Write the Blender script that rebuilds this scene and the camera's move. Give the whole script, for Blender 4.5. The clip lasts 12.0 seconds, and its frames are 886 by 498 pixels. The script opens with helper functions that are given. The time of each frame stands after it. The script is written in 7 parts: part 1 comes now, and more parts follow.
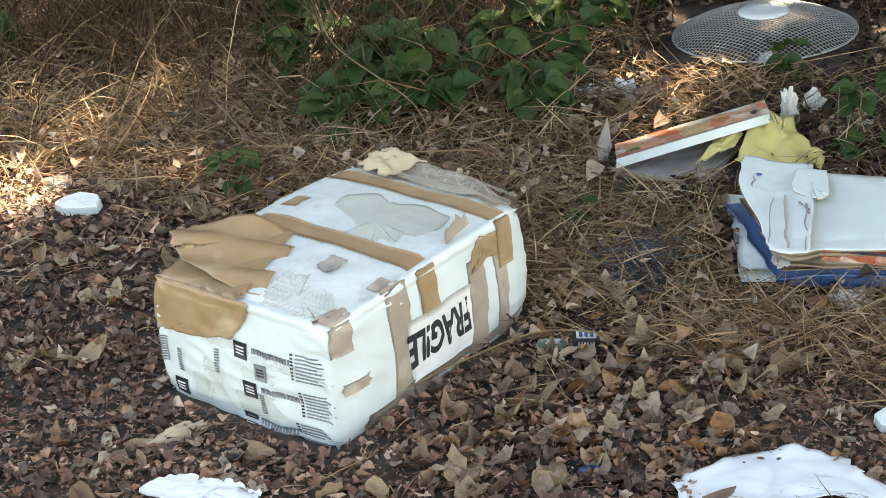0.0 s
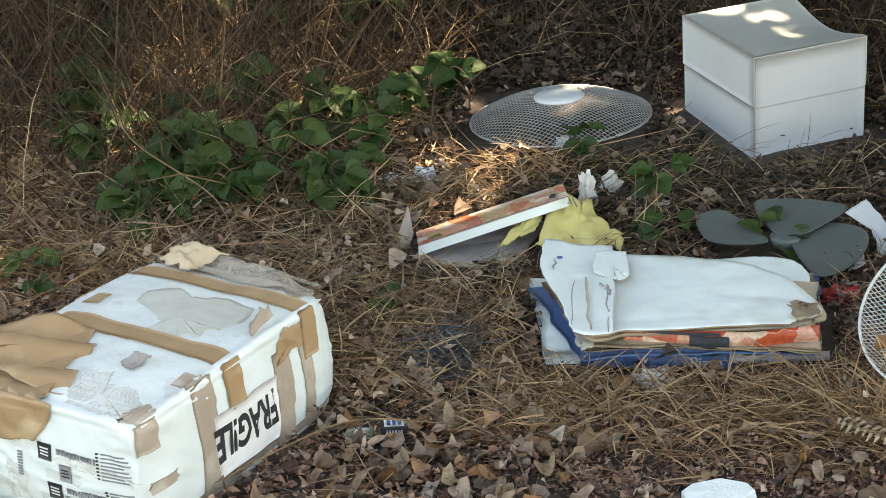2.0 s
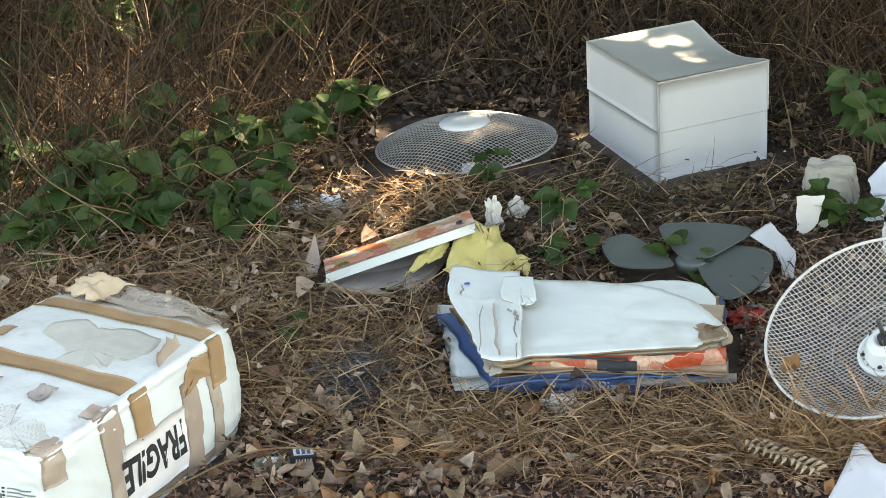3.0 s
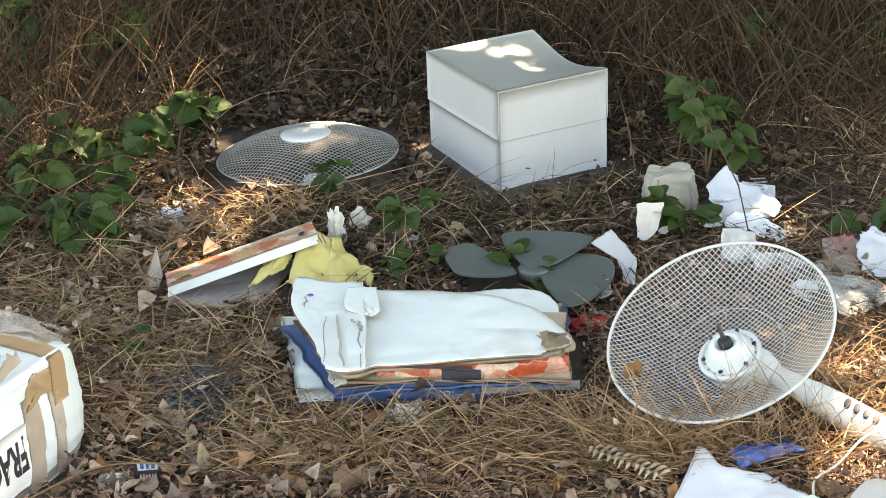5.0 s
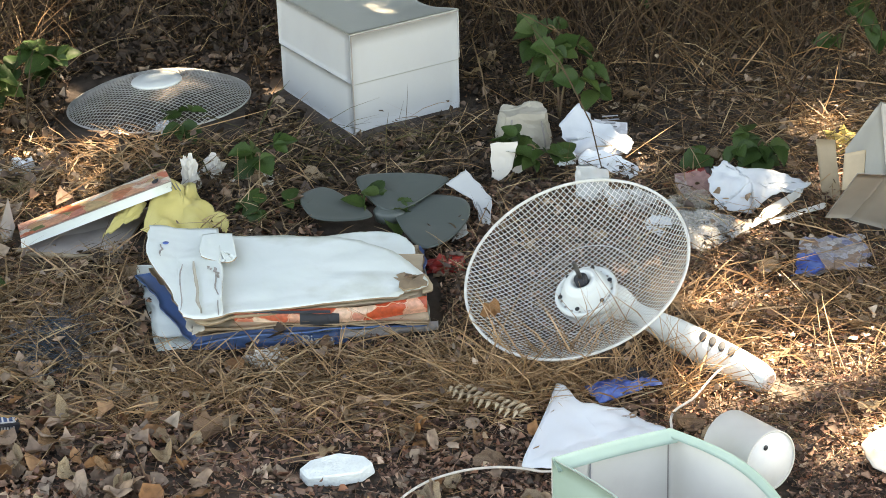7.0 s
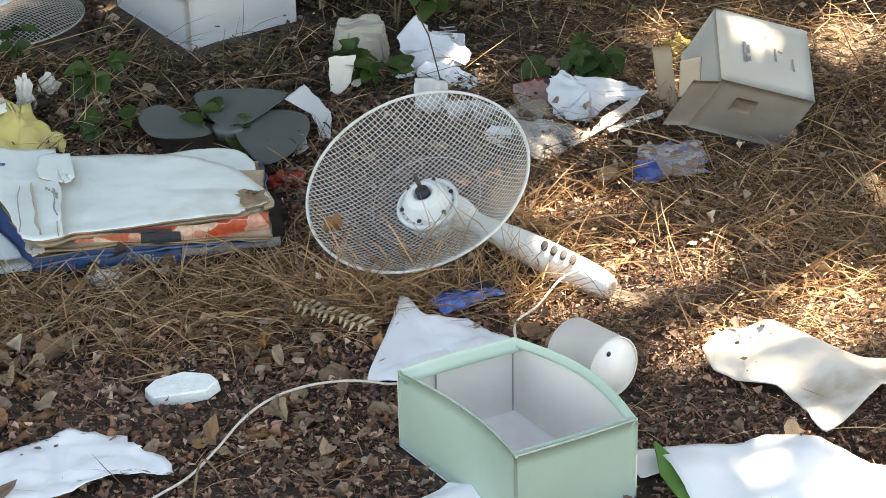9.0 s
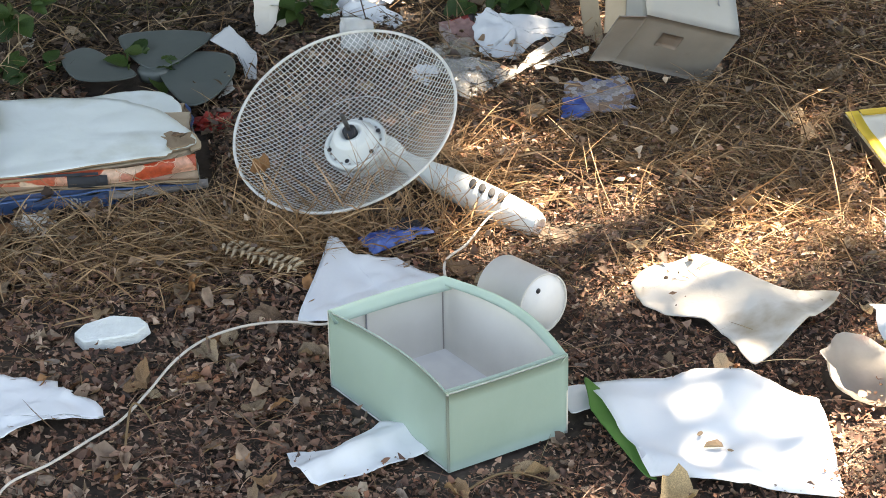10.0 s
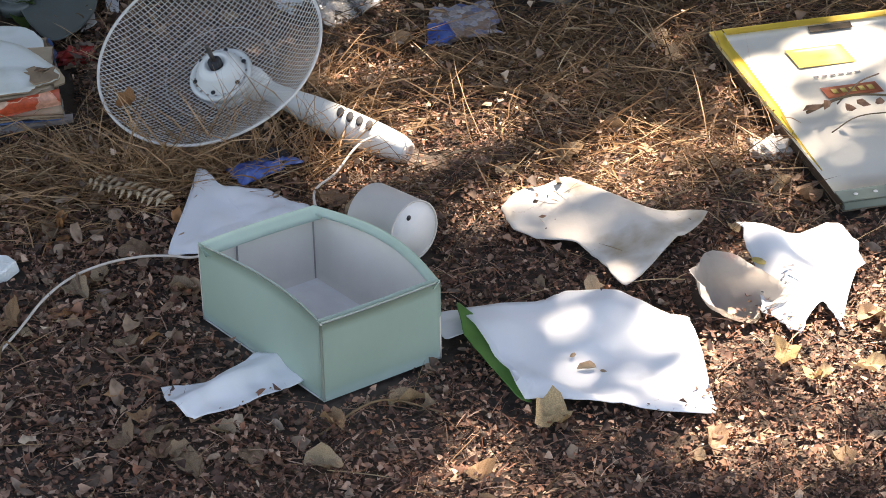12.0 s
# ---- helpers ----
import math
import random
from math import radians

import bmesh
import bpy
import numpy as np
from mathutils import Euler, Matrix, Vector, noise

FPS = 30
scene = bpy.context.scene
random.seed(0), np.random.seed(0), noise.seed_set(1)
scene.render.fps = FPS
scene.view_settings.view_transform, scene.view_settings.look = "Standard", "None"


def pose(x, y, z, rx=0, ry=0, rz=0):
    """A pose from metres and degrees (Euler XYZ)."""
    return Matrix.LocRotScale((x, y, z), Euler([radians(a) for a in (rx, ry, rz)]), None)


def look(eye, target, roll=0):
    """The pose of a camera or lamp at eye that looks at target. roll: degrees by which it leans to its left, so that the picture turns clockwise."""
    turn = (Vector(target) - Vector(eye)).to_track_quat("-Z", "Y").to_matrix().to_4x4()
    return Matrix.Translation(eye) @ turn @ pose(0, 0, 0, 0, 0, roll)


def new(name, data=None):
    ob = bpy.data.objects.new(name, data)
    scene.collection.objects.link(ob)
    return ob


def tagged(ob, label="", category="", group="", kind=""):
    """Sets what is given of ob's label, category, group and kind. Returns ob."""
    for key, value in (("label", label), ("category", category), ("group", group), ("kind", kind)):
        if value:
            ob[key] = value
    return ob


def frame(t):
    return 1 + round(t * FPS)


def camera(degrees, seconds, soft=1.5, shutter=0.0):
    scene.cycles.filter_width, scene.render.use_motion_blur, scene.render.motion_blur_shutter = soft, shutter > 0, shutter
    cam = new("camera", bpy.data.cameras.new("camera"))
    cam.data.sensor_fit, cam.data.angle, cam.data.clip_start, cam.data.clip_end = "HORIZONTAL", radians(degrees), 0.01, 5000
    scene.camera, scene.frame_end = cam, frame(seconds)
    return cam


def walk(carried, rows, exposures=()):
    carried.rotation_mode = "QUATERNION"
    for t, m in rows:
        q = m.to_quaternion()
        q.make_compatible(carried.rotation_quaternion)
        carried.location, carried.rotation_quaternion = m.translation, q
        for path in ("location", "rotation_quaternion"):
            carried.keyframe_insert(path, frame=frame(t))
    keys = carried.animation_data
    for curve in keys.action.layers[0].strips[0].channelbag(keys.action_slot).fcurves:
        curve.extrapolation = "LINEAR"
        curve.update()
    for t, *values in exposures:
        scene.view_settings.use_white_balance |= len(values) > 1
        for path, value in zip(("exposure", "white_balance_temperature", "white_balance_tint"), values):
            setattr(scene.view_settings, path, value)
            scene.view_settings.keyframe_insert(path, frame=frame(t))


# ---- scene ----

# ---- camera ----
cam = camera(22.0, 12.0, soft=0.9)
EYE = 1.9
TURNS = [
    (0.0, 63.731, 3.556, 11.777), (0.5, 64.115, 3.454, 10.568), (1.0, 64.551, 3.348, 9.288), (1.5, 65.192, 3.276, 8.045),
    (2.0, 65.680, 3.066, 6.547), (2.5, 65.997, 2.911, 5.438), (3.0, 66.239, 2.743, 4.135), (3.5, 66.405, 2.453, 3.106),
    (5.5, 66.315, 1.684, -0.729), (6.0, 65.808, 1.498, -1.624), (6.5, 65.287, 1.520, -2.556), (7.0, 64.786, 1.647, -3.674),
    (9.0, 62.513, 1.115, -7.851), (9.5, 61.822, 0.983, -8.771), (10.0, 60.944, 1.043, -9.845), (10.5, 60.340, 1.159, -10.867),
    (11.0, 59.768, 1.050, -11.804), (11.5, 59.381, 0.948, -12.614), (12.0, 59.074, 0.741, -13.434),
]
walk(cam, [(t, pose(0, 0, EYE, rx, ry, rz)) for t, rx, ry, rz in TURNS], exposures=[(0.0, 3.34, 10200, 11), (2.0, 3.33, 10600, 11), (3.5, 3.58, 10800, 12), (5.5, 3.67, 11000, 13), (7.0, 3.48, 11000, 13), (9.0, 3.13, 10400, 13), (10.5, 2.88, 9800, 15), (12.0, 2.34, 9000, 19)])

# ---- world and sun ----
TO_SUN = Vector((0.42, 0.50, 1.0)).normalized()
world = bpy.data.worlds.new("sky")
scene.world = world
world.use_nodes = True
sky = world.node_tree.nodes.new("ShaderNodeTexSky")
sky.sky_type, sky.sun_disc = "NISHITA", False
sky.sun_elevation, sky.sun_rotation = math.asin(TO_SUN.z), math.atan2(TO_SUN.x, TO_SUN.y)
world.node_tree.nodes["Background"].inputs["Strength"].default_value = 0.088
world.node_tree.links.new(sky.outputs[0], world.node_tree.nodes["Background"].inputs["Color"])
sun = new("sun", bpy.data.lights.new("sun", "SUN"))
sun.data.energy, sun.data.angle, sun.data.color = 5.0, radians(0.7), (1.0, 0.98, 0.97)
sun.matrix_world = look(TO_SUN * 30, (0, 0, 0))

# ---- material helpers ----


def mat(name, a, b=None, scale=20.0, rough=0.7, bump=0.15, bump_scale=None, metal=0.0, detail=6.0, stain=None, stain_scale=3.0, stain_at=0.6, spec=0.4):
    """Two colours mixed by fine noise, with optional broad stains and a fine relief."""
    m = bpy.data.materials.new(name)
    m.use_nodes = True
    nt = m.node_tree
    p = nt.nodes["Principled BSDF"]
    b = b or tuple(c * 0.8 for c in a)
    co = nt.nodes.new("ShaderNodeTexCoord")
    n = nt.nodes.new("ShaderNodeTexNoise")
    n.inputs["Scale"].default_value, n.inputs["Detail"].default_value = scale, detail
    nt.links.new(co.outputs["Object"], n.inputs["Vector"])
    r = nt.nodes.new("ShaderNodeValToRGB")
    r.color_ramp.elements[0].position, r.color_ramp.elements[1].position = 0.35, 0.68
    r.color_ramp.elements[0].color, r.color_ramp.elements[1].color = (*b, 1), (*a, 1)
    nt.links.new(n.outputs["Fac"], r.inputs["Fac"])
    out = r.outputs["Color"]
    if stain:
        n2 = nt.nodes.new("ShaderNodeTexNoise")
        n2.inputs["Scale"].default_value, n2.inputs["Detail"].default_value = stain_scale, 8
        nt.links.new(co.outputs["Object"], n2.inputs["Vector"])
        r2 = nt.nodes.new("ShaderNodeValToRGB")
        r2.color_ramp.elements[0].position, r2.color_ramp.elements[1].position = stain_at, min(1.0, stain_at + 0.12)
        nt.links.new(n2.outputs["Fac"], r2.inputs["Fac"])
        mix = nt.nodes.new("ShaderNodeMix")
        mix.data_type = "RGBA"
        nt.links.new(r2.outputs["Color"], mix.inputs["Factor"])
        nt.links.new(out, mix.inputs["A"])
        mix.inputs["B"].default_value = (*stain, 1)
        out = mix.outputs["Result"]
    nt.links.new(out, p.inputs["Base Color"])
    p.inputs["Roughness"].default_value, p.inputs["Metallic"].default_value = rough, metal
    p.inputs["Specular IOR Level"].default_value = spec
    if bump:
        n3 = nt.nodes.new("ShaderNodeTexNoise")
        n3.inputs["Scale"].default_value, n3.inputs["Detail"].default_value = bump_scale or scale * 2, 5
        nt.links.new(co.outputs["Object"], n3.inputs["Vector"])
        bn = nt.nodes.new("ShaderNodeBump")
        bn.inputs["Strength"].default_value, bn.inputs["Distance"].default_value = bump, 0.004
        nt.links.new(n3.outputs["Fac"], bn.inputs["Height"])
        nt.links.new(bn.outputs["Normal"], p.inputs["Normal"])
    return m


def mat_many(name, colours, rough=0.75, per_object=False, through_light=0.0, grain=60.0, spec=0.3):
    """A palette from which every island (or object) takes its own colour, with grain on top."""
    m = bpy.data.materials.new(name)
    m.use_nodes = True
    nt = m.node_tree
    p = nt.nodes["Principled BSDF"]
    src = nt.nodes.new("ShaderNodeObjectInfo" if per_object else "ShaderNodeNewGeometry")
    r = nt.nodes.new("ShaderNodeValToRGB")
    ramp = r.color_ramp
    while len(ramp.elements) < len(colours):
        ramp.elements.new(0.5)
    for n, (e, c) in enumerate(zip(ramp.elements, colours)):
        e.position, e.color = n / (len(colours) - 1), (*c, 1)
    nt.links.new(src.outputs["Random" if per_object else "Random Per Island"], r.inputs["Fac"])
    co = nt.nodes.new("ShaderNodeTexCoord")
    n = nt.nodes.new("ShaderNodeTexNoise")
    n.inputs["Scale"].default_value, n.inputs["Detail"].default_value = grain, 4
    nt.links.new(co.outputs["Object"], n.inputs["Vector"])
    g = nt.nodes.new("ShaderNodeMapRange")
    g.inputs["From Min"].default_value, g.inputs["From Max"].default_value = 0.3, 0.7
    g.inputs["To Min"].default_value, g.inputs["To Max"].default_value = 0.62, 1.25
    nt.links.new(n.outputs["Fac"], g.inputs["Value"])
    v = nt.nodes.new("ShaderNodeVectorMath")
    v.operation = "SCALE"
    nt.links.new(r.outputs["Color"], v.inputs[0])
    nt.links.new(g.outputs["Result"], v.inputs["Scale"])
    nt.links.new(v.outputs["Vector"], p.inputs["Base Color"])
    p.inputs["Roughness"].default_value, p.inputs["Specular IOR Level"].default_value = rough, spec
    if through_light:
        t = nt.nodes.new("ShaderNodeBsdfTranslucent")
        nt.links.new(v.outputs["Vector"], t.inputs["Color"])
        mx = nt.nodes.new("ShaderNodeMixShader")
        mx.inputs[0].default_value = through_light
        nt.links.new(p.outputs[0], mx.inputs[1])
        nt.links.new(t.outputs[0], mx.inputs[2])
        nt.links.new(mx.outputs[0], nt.nodes["Material Output"].inputs["Surface"])
    return m


def mat_print(name, colours, scale=14.0, rough=0.45, stretch=(1, 1, 1)):
    """A worn colour print of irregular blots."""
    m = bpy.data.materials.new(name)
    m.use_nodes = True
    nt = m.node_tree
    p = nt.nodes["Principled BSDF"]
    co = nt.nodes.new("ShaderNodeTexCoord")
    mp = nt.nodes.new("ShaderNodeMapping")
    mp.inputs["Scale"].default_value = stretch
    n = nt.nodes.new("ShaderNodeTexNoise")
    n.inputs["Scale"].default_value, n.inputs["Detail"].default_value, n.inputs["Distortion"].default_value = scale, 4, 0.35
    r = nt.nodes.new("ShaderNodeValToRGB")
    while len(r.color_ramp.elements) < len(colours):
        r.color_ramp.elements.new(0.5)
    for k, (e, c) in enumerate(zip(r.color_ramp.elements, colours)):
        e.position, e.color = 0.3 + 0.4 * k / (len(colours) - 1), (*c, 1)
    nt.links.new(co.outputs["Object"], mp.inputs["Vector"])
    nt.links.new(mp.outputs["Vector"], n.inputs["Vector"])
    nt.links.new(n.outputs["Fac"], r.inputs["Fac"])
    nt.links.new(r.outputs["Color"], p.inputs["Base Color"])
    p.inputs["Roughness"].default_value = rough
    return m


def mat_blots(name, colours, scale=24.0, rough=0.45, stretch=(1, 1, 1)):
    """A worn food picture: soft-edged cells of a few colours, scuffed."""
    m = bpy.data.materials.new(name)
    m.use_nodes = True
    nt = m.node_tree
    p = nt.nodes["Principled BSDF"]
    co = nt.nodes.new("ShaderNodeTexCoord")
    mp = nt.nodes.new("ShaderNodeMapping")
    mp.inputs["Scale"].default_value = stretch
    w = nt.nodes.new("ShaderNodeTexNoise")
    w.inputs["Scale"].default_value, w.inputs["Detail"].default_value = scale * 1.6, 3
    ad = nt.nodes.new("ShaderNodeVectorMath")
    ad.operation = "MULTIPLY_ADD"
    ad.inputs[1].default_value = (0.5 / scale,) * 3
    cells = nt.nodes.new("ShaderNodeTexVoronoi")
    cells.feature = "SMOOTH_F1"
    cells.inputs["Scale"].default_value, cells.inputs["Smoothness"].default_value = scale, 0.12
    rr = nt.nodes.new("ShaderNodeValToRGB")
    while len(rr.color_ramp.elements) < len(colours):
        rr.color_ramp.elements.new(0.5)
    for k, (e, c) in enumerate(zip(rr.color_ramp.elements, colours)):
        e.position, e.color = 0.18 + 0.64 * k / (len(colours) - 1), (*c, 1)
    sc = nt.nodes.new("ShaderNodeTexNoise")
    sc.inputs["Scale"].default_value, sc.inputs["Detail"].default_value = scale * 4, 5
    mr = nt.nodes.new("ShaderNodeMapRange")
    mr.inputs["From Min"].default_value, mr.inputs["From Max"].default_value = 0.35, 0.7
    mr.inputs["To Min"].default_value, mr.inputs["To Max"].default_value = 0.75, 1.15
    v = nt.nodes.new("ShaderNodeVectorMath")
    v.operation = "SCALE"
    nt.links.new(co.outputs["Object"], mp.inputs["Vector"])
    nt.links.new(mp.outputs["Vector"], w.inputs["Vector"])
    nt.links.new(w.outputs["Color"], ad.inputs[0])
    nt.links.new(mp.outputs["Vector"], ad.inputs[2])
    nt.links.new(ad.outputs["Vector"], cells.inputs["Vector"])
    nt.links.new(cells.outputs["Color"], rr.inputs["Fac"])
    nt.links.new(co.outputs["Object"], sc.inputs["Vector"])
    nt.links.new(sc.outputs["Fac"], mr.inputs["Value"])
    nt.links.new(rr.outputs["Color"], v.inputs[0])
    nt.links.new(mr.outputs["Result"], v.inputs["Scale"])
    nt.links.new(v.outputs["Vector"], p.inputs["Base Color"])
    p.inputs["Roughness"].default_value = rough
    return m


def mat_clear(name, colour=(0.9, 0.93, 0.93), rough=0.12, solid=0.26):
    """Thin clear plastic: mostly see-through, with gloss and a little haze."""
    m = bpy.data.materials.new(name)
    m.use_nodes = True
    nt = m.node_tree
    p = nt.nodes["Principled BSDF"]
    p.inputs["Base Color"].default_value, p.inputs["Roughness"].default_value = (*colour, 1), rough
    p.inputs["Specular IOR Level"].default_value = 0.9
    t = nt.nodes.new("ShaderNodeBsdfTransparent")
    mx = nt.nodes.new("ShaderNodeMixShader")
    mx.inputs[0].default_value = solid
    nt.links.new(t.outputs[0], mx.inputs[1])
    nt.links.new(p.outputs[0], mx.inputs[2])
    nt.links.new(mx.outputs[0], nt.nodes["Material Output"].inputs["Surface"])
    return m


SOIL = mat("soil", (0.10, 0.078, 0.064), (0.04, 0.03, 0.025), 35, 0.95, 0.8, 60, stain=(0.085, 0.06, 0.045), stain_scale=2.2, stain_at=0.52)
LITTER = mat_many("dead_leaves", [(0.059, 0.043, 0.036), (0.179, 0.119, 0.087), (0.283, 0.185, 0.127), (0.097, 0.070, 0.059), (0.388, 0.276, 0.193), (0.193, 0.146, 0.123), (0.537, 0.416, 0.309), (0.268, 0.146, 0.093), (0.126, 0.096, 0.083)], 0.7)
CRUMBS = mat_many("leaf_crumbs", [(0.060, 0.042, 0.034), (0.170, 0.111, 0.078), (0.289, 0.188, 0.126), (0.093, 0.067, 0.055), (0.509, 0.365, 0.249), (0.221, 0.126, 0.086), (0.373, 0.195, 0.117)], 0.8)
BIG_LEAF = mat_many("pale_dead_leaf", [(0.265, 0.180, 0.116), (0.381, 0.286, 0.191), (0.212, 0.127, 0.080), (0.444, 0.338, 0.213), (0.317, 0.180, 0.095)], 0.65, per_object=True, grain=40, through_light=0.15)
ORANGE_LEAF = mat_many("orange_leaf", [(0.34, 0.16, 0.07), (0.40, 0.2, 0.09)], 0.6, per_object=True, grain=40, through_light=0.2)
YELLOW_LEAF = mat_many("yellow_leaf", [(0.56, 0.41, 0.23), (0.5, 0.34, 0.17)], 0.6, per_object=True, grain=40, through_light=0.2)
STRAW = mat_many("straw", [(0.039, 0.023, 0.014), (0.237, 0.143, 0.075), (0.375, 0.250, 0.138), (0.057, 0.035, 0.020), (0.575, 0.430, 0.258), (0.213, 0.115, 0.058), (0.077, 0.048, 0.027), (0.312, 0.181, 0.091), (0.046, 0.030, 0.019)], 0.6, through_light=0.15, grain=25)
# straw darkened in colour for the deep shade on the back bank
STRAW_SHADED = mat_many("shaded_stems", [(0.025, 0.014, 0.009), (0.058, 0.035, 0.020), (0.096, 0.059, 0.034), (0.037, 0.022, 0.014), (0.134, 0.082, 0.047)], 0.7, through_light=0.1, grain=25)
STRAW_PALE = mat_many("pale_straw", [(0.186, 0.103, 0.054), (0.389, 0.239, 0.127), (0.509, 0.326, 0.186), (0.277, 0.149, 0.071), (0.575, 0.371, 0.216), (0.111, 0.059, 0.030)], 0.6, through_light=0.15, grain=25)
GREEN_GRASS = mat_many("green_grass", [(0.06, 0.062, 0.022), (0.12, 0.105, 0.042), (0.05, 0.058, 0.02), (0.17, 0.135, 0.06), (0.09, 0.065, 0.032)], 0.55, through_light=0.25)
BRAMBLE = mat_many("bramble_leaf", [(0.024, 0.056, 0.014), (0.047, 0.094, 0.025), (0.032, 0.072, 0.017), (0.078, 0.123, 0.033), (0.027, 0.061, 0.017)], 0.5, per_object=True, through_light=0.25, grain=50)
STEM_GREEN = mat("bramble_stem", (0.12, 0.11, 0.05), (0.16, 0.09, 0.06), 30, 0.7)
BARK = mat("bark", (0.12, 0.09, 0.065), (0.05, 0.04, 0.03), 18, 0.95, 0.6)
CANOPY = mat_many("canopy_leaf", [(0.04, 0.085, 0.02), (0.06, 0.12, 0.03), (0.05, 0.1, 0.025)], 0.6)
PARCEL_WHITE = mat("wrapped_white", (0.73, 0.80, 0.80), (0.66, 0.73, 0.72), 13, 0.24, 1.0, 16, stain=(0.5, 0.51, 0.5), stain_scale=11, stain_at=0.64)
GREY_PATCH = mat("torn_grey_board", (0.53, 0.55, 0.50), (0.48, 0.50, 0.45), 40, 0.75, 0.2)
TAPE = mat("brown_tape", (0.43, 0.285, 0.165), (0.37, 0.235, 0.13), 16, 0.26, 0.8, 24, stain=(0.5, 0.38, 0.24), stain_scale=9, stain_at=0.58)
TAPE_OLD = mat("greyed_tape", (0.44, 0.36, 0.29), (0.38, 0.30, 0.24), 16, 0.35, 0.2, 40, stain=(0.55, 0.49, 0.43), stain_scale=12)
BROWN_TAPE_DULL = mat("dull_tape", (0.21, 0.17, 0.145), (0.18, 0.145, 0.12), 20, 0.5, 0.1)
INK = mat("black_ink", (0.025, 0.025, 0.03), (0.04, 0.04, 0.045), 30, 0.5, 0)
INK_GREY = mat("grey_ink", (0.2, 0.21, 0.23), (0.28, 0.29, 0.31), 40, 0.5, 0)
LABEL = mat("label_paper", (0.82, 0.82, 0.81), (0.76, 0.76, 0.76), 30, 0.5, 0.1)
CARTON_WHITE = mat("white_carton_board", (0.50, 0.525, 0.535), (0.46, 0.48, 0.49), 6, 0.65, 0.1, 80, stain=(0.55, 0.54, 0.52), stain_scale=4, stain_at=0.7)
CARTON_TOP = mat("greyish_carton_top", (0.42, 0.44, 0.40), (0.38, 0.395, 0.36), 8, 0.6, 0.1, 60, stain=(0.42, 0.43, 0.4), stain_scale=6, stain_at=0.62)
CARTON_BEIGE = mat("beige_carton_board", (0.40, 0.405, 0.38), (0.36, 0.36, 0.335), 10, 0.7, 0.15, 60, stain=(0.42, 0.37, 0.31), stain_scale=6, stain_at=0.64)
# Darker copy of the beige board, with the lower faces' shade in its colour.
CARTON_SHADED = mat("shaded_carton_board", (0.26, 0.24, 0.215), (0.22, 0.20, 0.18), 14, 0.8, 0.15, 60, stain=(0.19, 0.16, 0.14), stain_scale=9, stain_at=0.6)
CARTON_GREY = mat("weathered_carton", (0.47, 0.44, 0.37), (0.40, 0.37, 0.31), 12, 0.8, 0.25, 50, stain=(0.33, 0.29, 0.23), stain_scale=14)
KRAFT = mat("kraft_board", (0.36, 0.26, 0.17), (0.28, 0.2, 0.13), 25, 0.8, 0.25, 70, stain=(0.2, 0.14, 0.1), stain_scale=8)
KRAFT_PALE = mat("pale_board", (0.55, 0.44, 0.31), (0.47, 0.37, 0.26), 25, 0.75, 0.2, 70)
GREY_BOARD = mat("grey_board", (0.37, 0.34, 0.32), (0.3, 0.275, 0.26), 20, 0.8, 0.2, 70, stain=(0.2, 0.18, 0.17), stain_scale=7)
MINT = mat("mint_card", (0.325, 0.445, 0.385), (0.285, 0.4, 0.34), 7, 0.42, 0.08, 60, stain=(0.32, 0.46, 0.38), stain_scale=5, stain_at=0.64)
MINT_PALE = mat("mint_card_edge", (0.45, 0.6, 0.52), (0.4, 0.54, 0.46), 12, 0.4, 0.1, 60)
INSIDE = mat("grey_card_inside", (0.71, 0.69, 0.64), (0.65, 0.63, 0.58), 12, 0.8, 0.1, 80, stain=(0.45, 0.42, 0.4), stain_scale=6, stain_at=0.66)
PAPER = mat("white_paper", (0.79, 0.84, 0.88), (0.74, 0.79, 0.83), 8, 0.6, 0.15, 26, stain=(0.6, 0.57, 0.52), stain_scale=7, stain_at=0.72)
PAPER_OLD = mat("dirty_white_card", (0.7, 0.68, 0.63), (0.6, 0.57, 0.52), 8, 0.75, 0.25, 40, stain=(0.44, 0.37, 0.28), stain_scale=7, stain_at=0.55)
PAPER_PINK = mat("stained_pinkish_paper", (0.58, 0.56, 0.53), (0.46, 0.44, 0.42), 12, 0.8, 0.3, 40, stain=(0.56, 0.36, 0.33), stain_scale=9, stain_at=0.6)
PIZZA_WHITE = mat("white_pizza_board", (0.79, 0.86, 0.84), (0.72, 0.80, 0.77), 7, 0.5, 0.2, 30, stain=(0.62, 0.67, 0.61), stain_scale=6, stain_at=0.55)
PIZZA_RED = mat_blots("food_print", [(0.74, 0.7, 0.62), (0.72, 0.5, 0.34), (0.62, 0.10, 0.035), (0.76, 0.7, 0.6), (0.5, 0.07, 0.03), (0.7, 0.45, 0.25), (0.1, 0.15, 0.05)], 26)
PIZZA_STRIP = mat_blots("red_print", [(0.04, 0.035, 0.04), (0.6, 0.09, 0.035), (0.72, 0.55, 0.42), (0.66, 0.12, 0.04), (0.76, 0.66, 0.52), (0.58, 0.07, 0.03), (0.07, 0.08, 0.05)], 30, stretch=(0.75, 1, 1))
PIZZA_BLUE = mat("blue_print", (0.075, 0.17, 0.36), (0.05, 0.12, 0.28), 6, 0.4, 0.1, 40, stain=(0.02, 0.05, 0.14), stain_scale=7)
YELLOW_BAG = mat("yellow_bag_film", (0.68, 0.58, 0.24), (0.6, 0.5, 0.18), 9, 0.4, 0.3, 20, stain=(0.55, 0.46, 0.14), stain_scale=8)
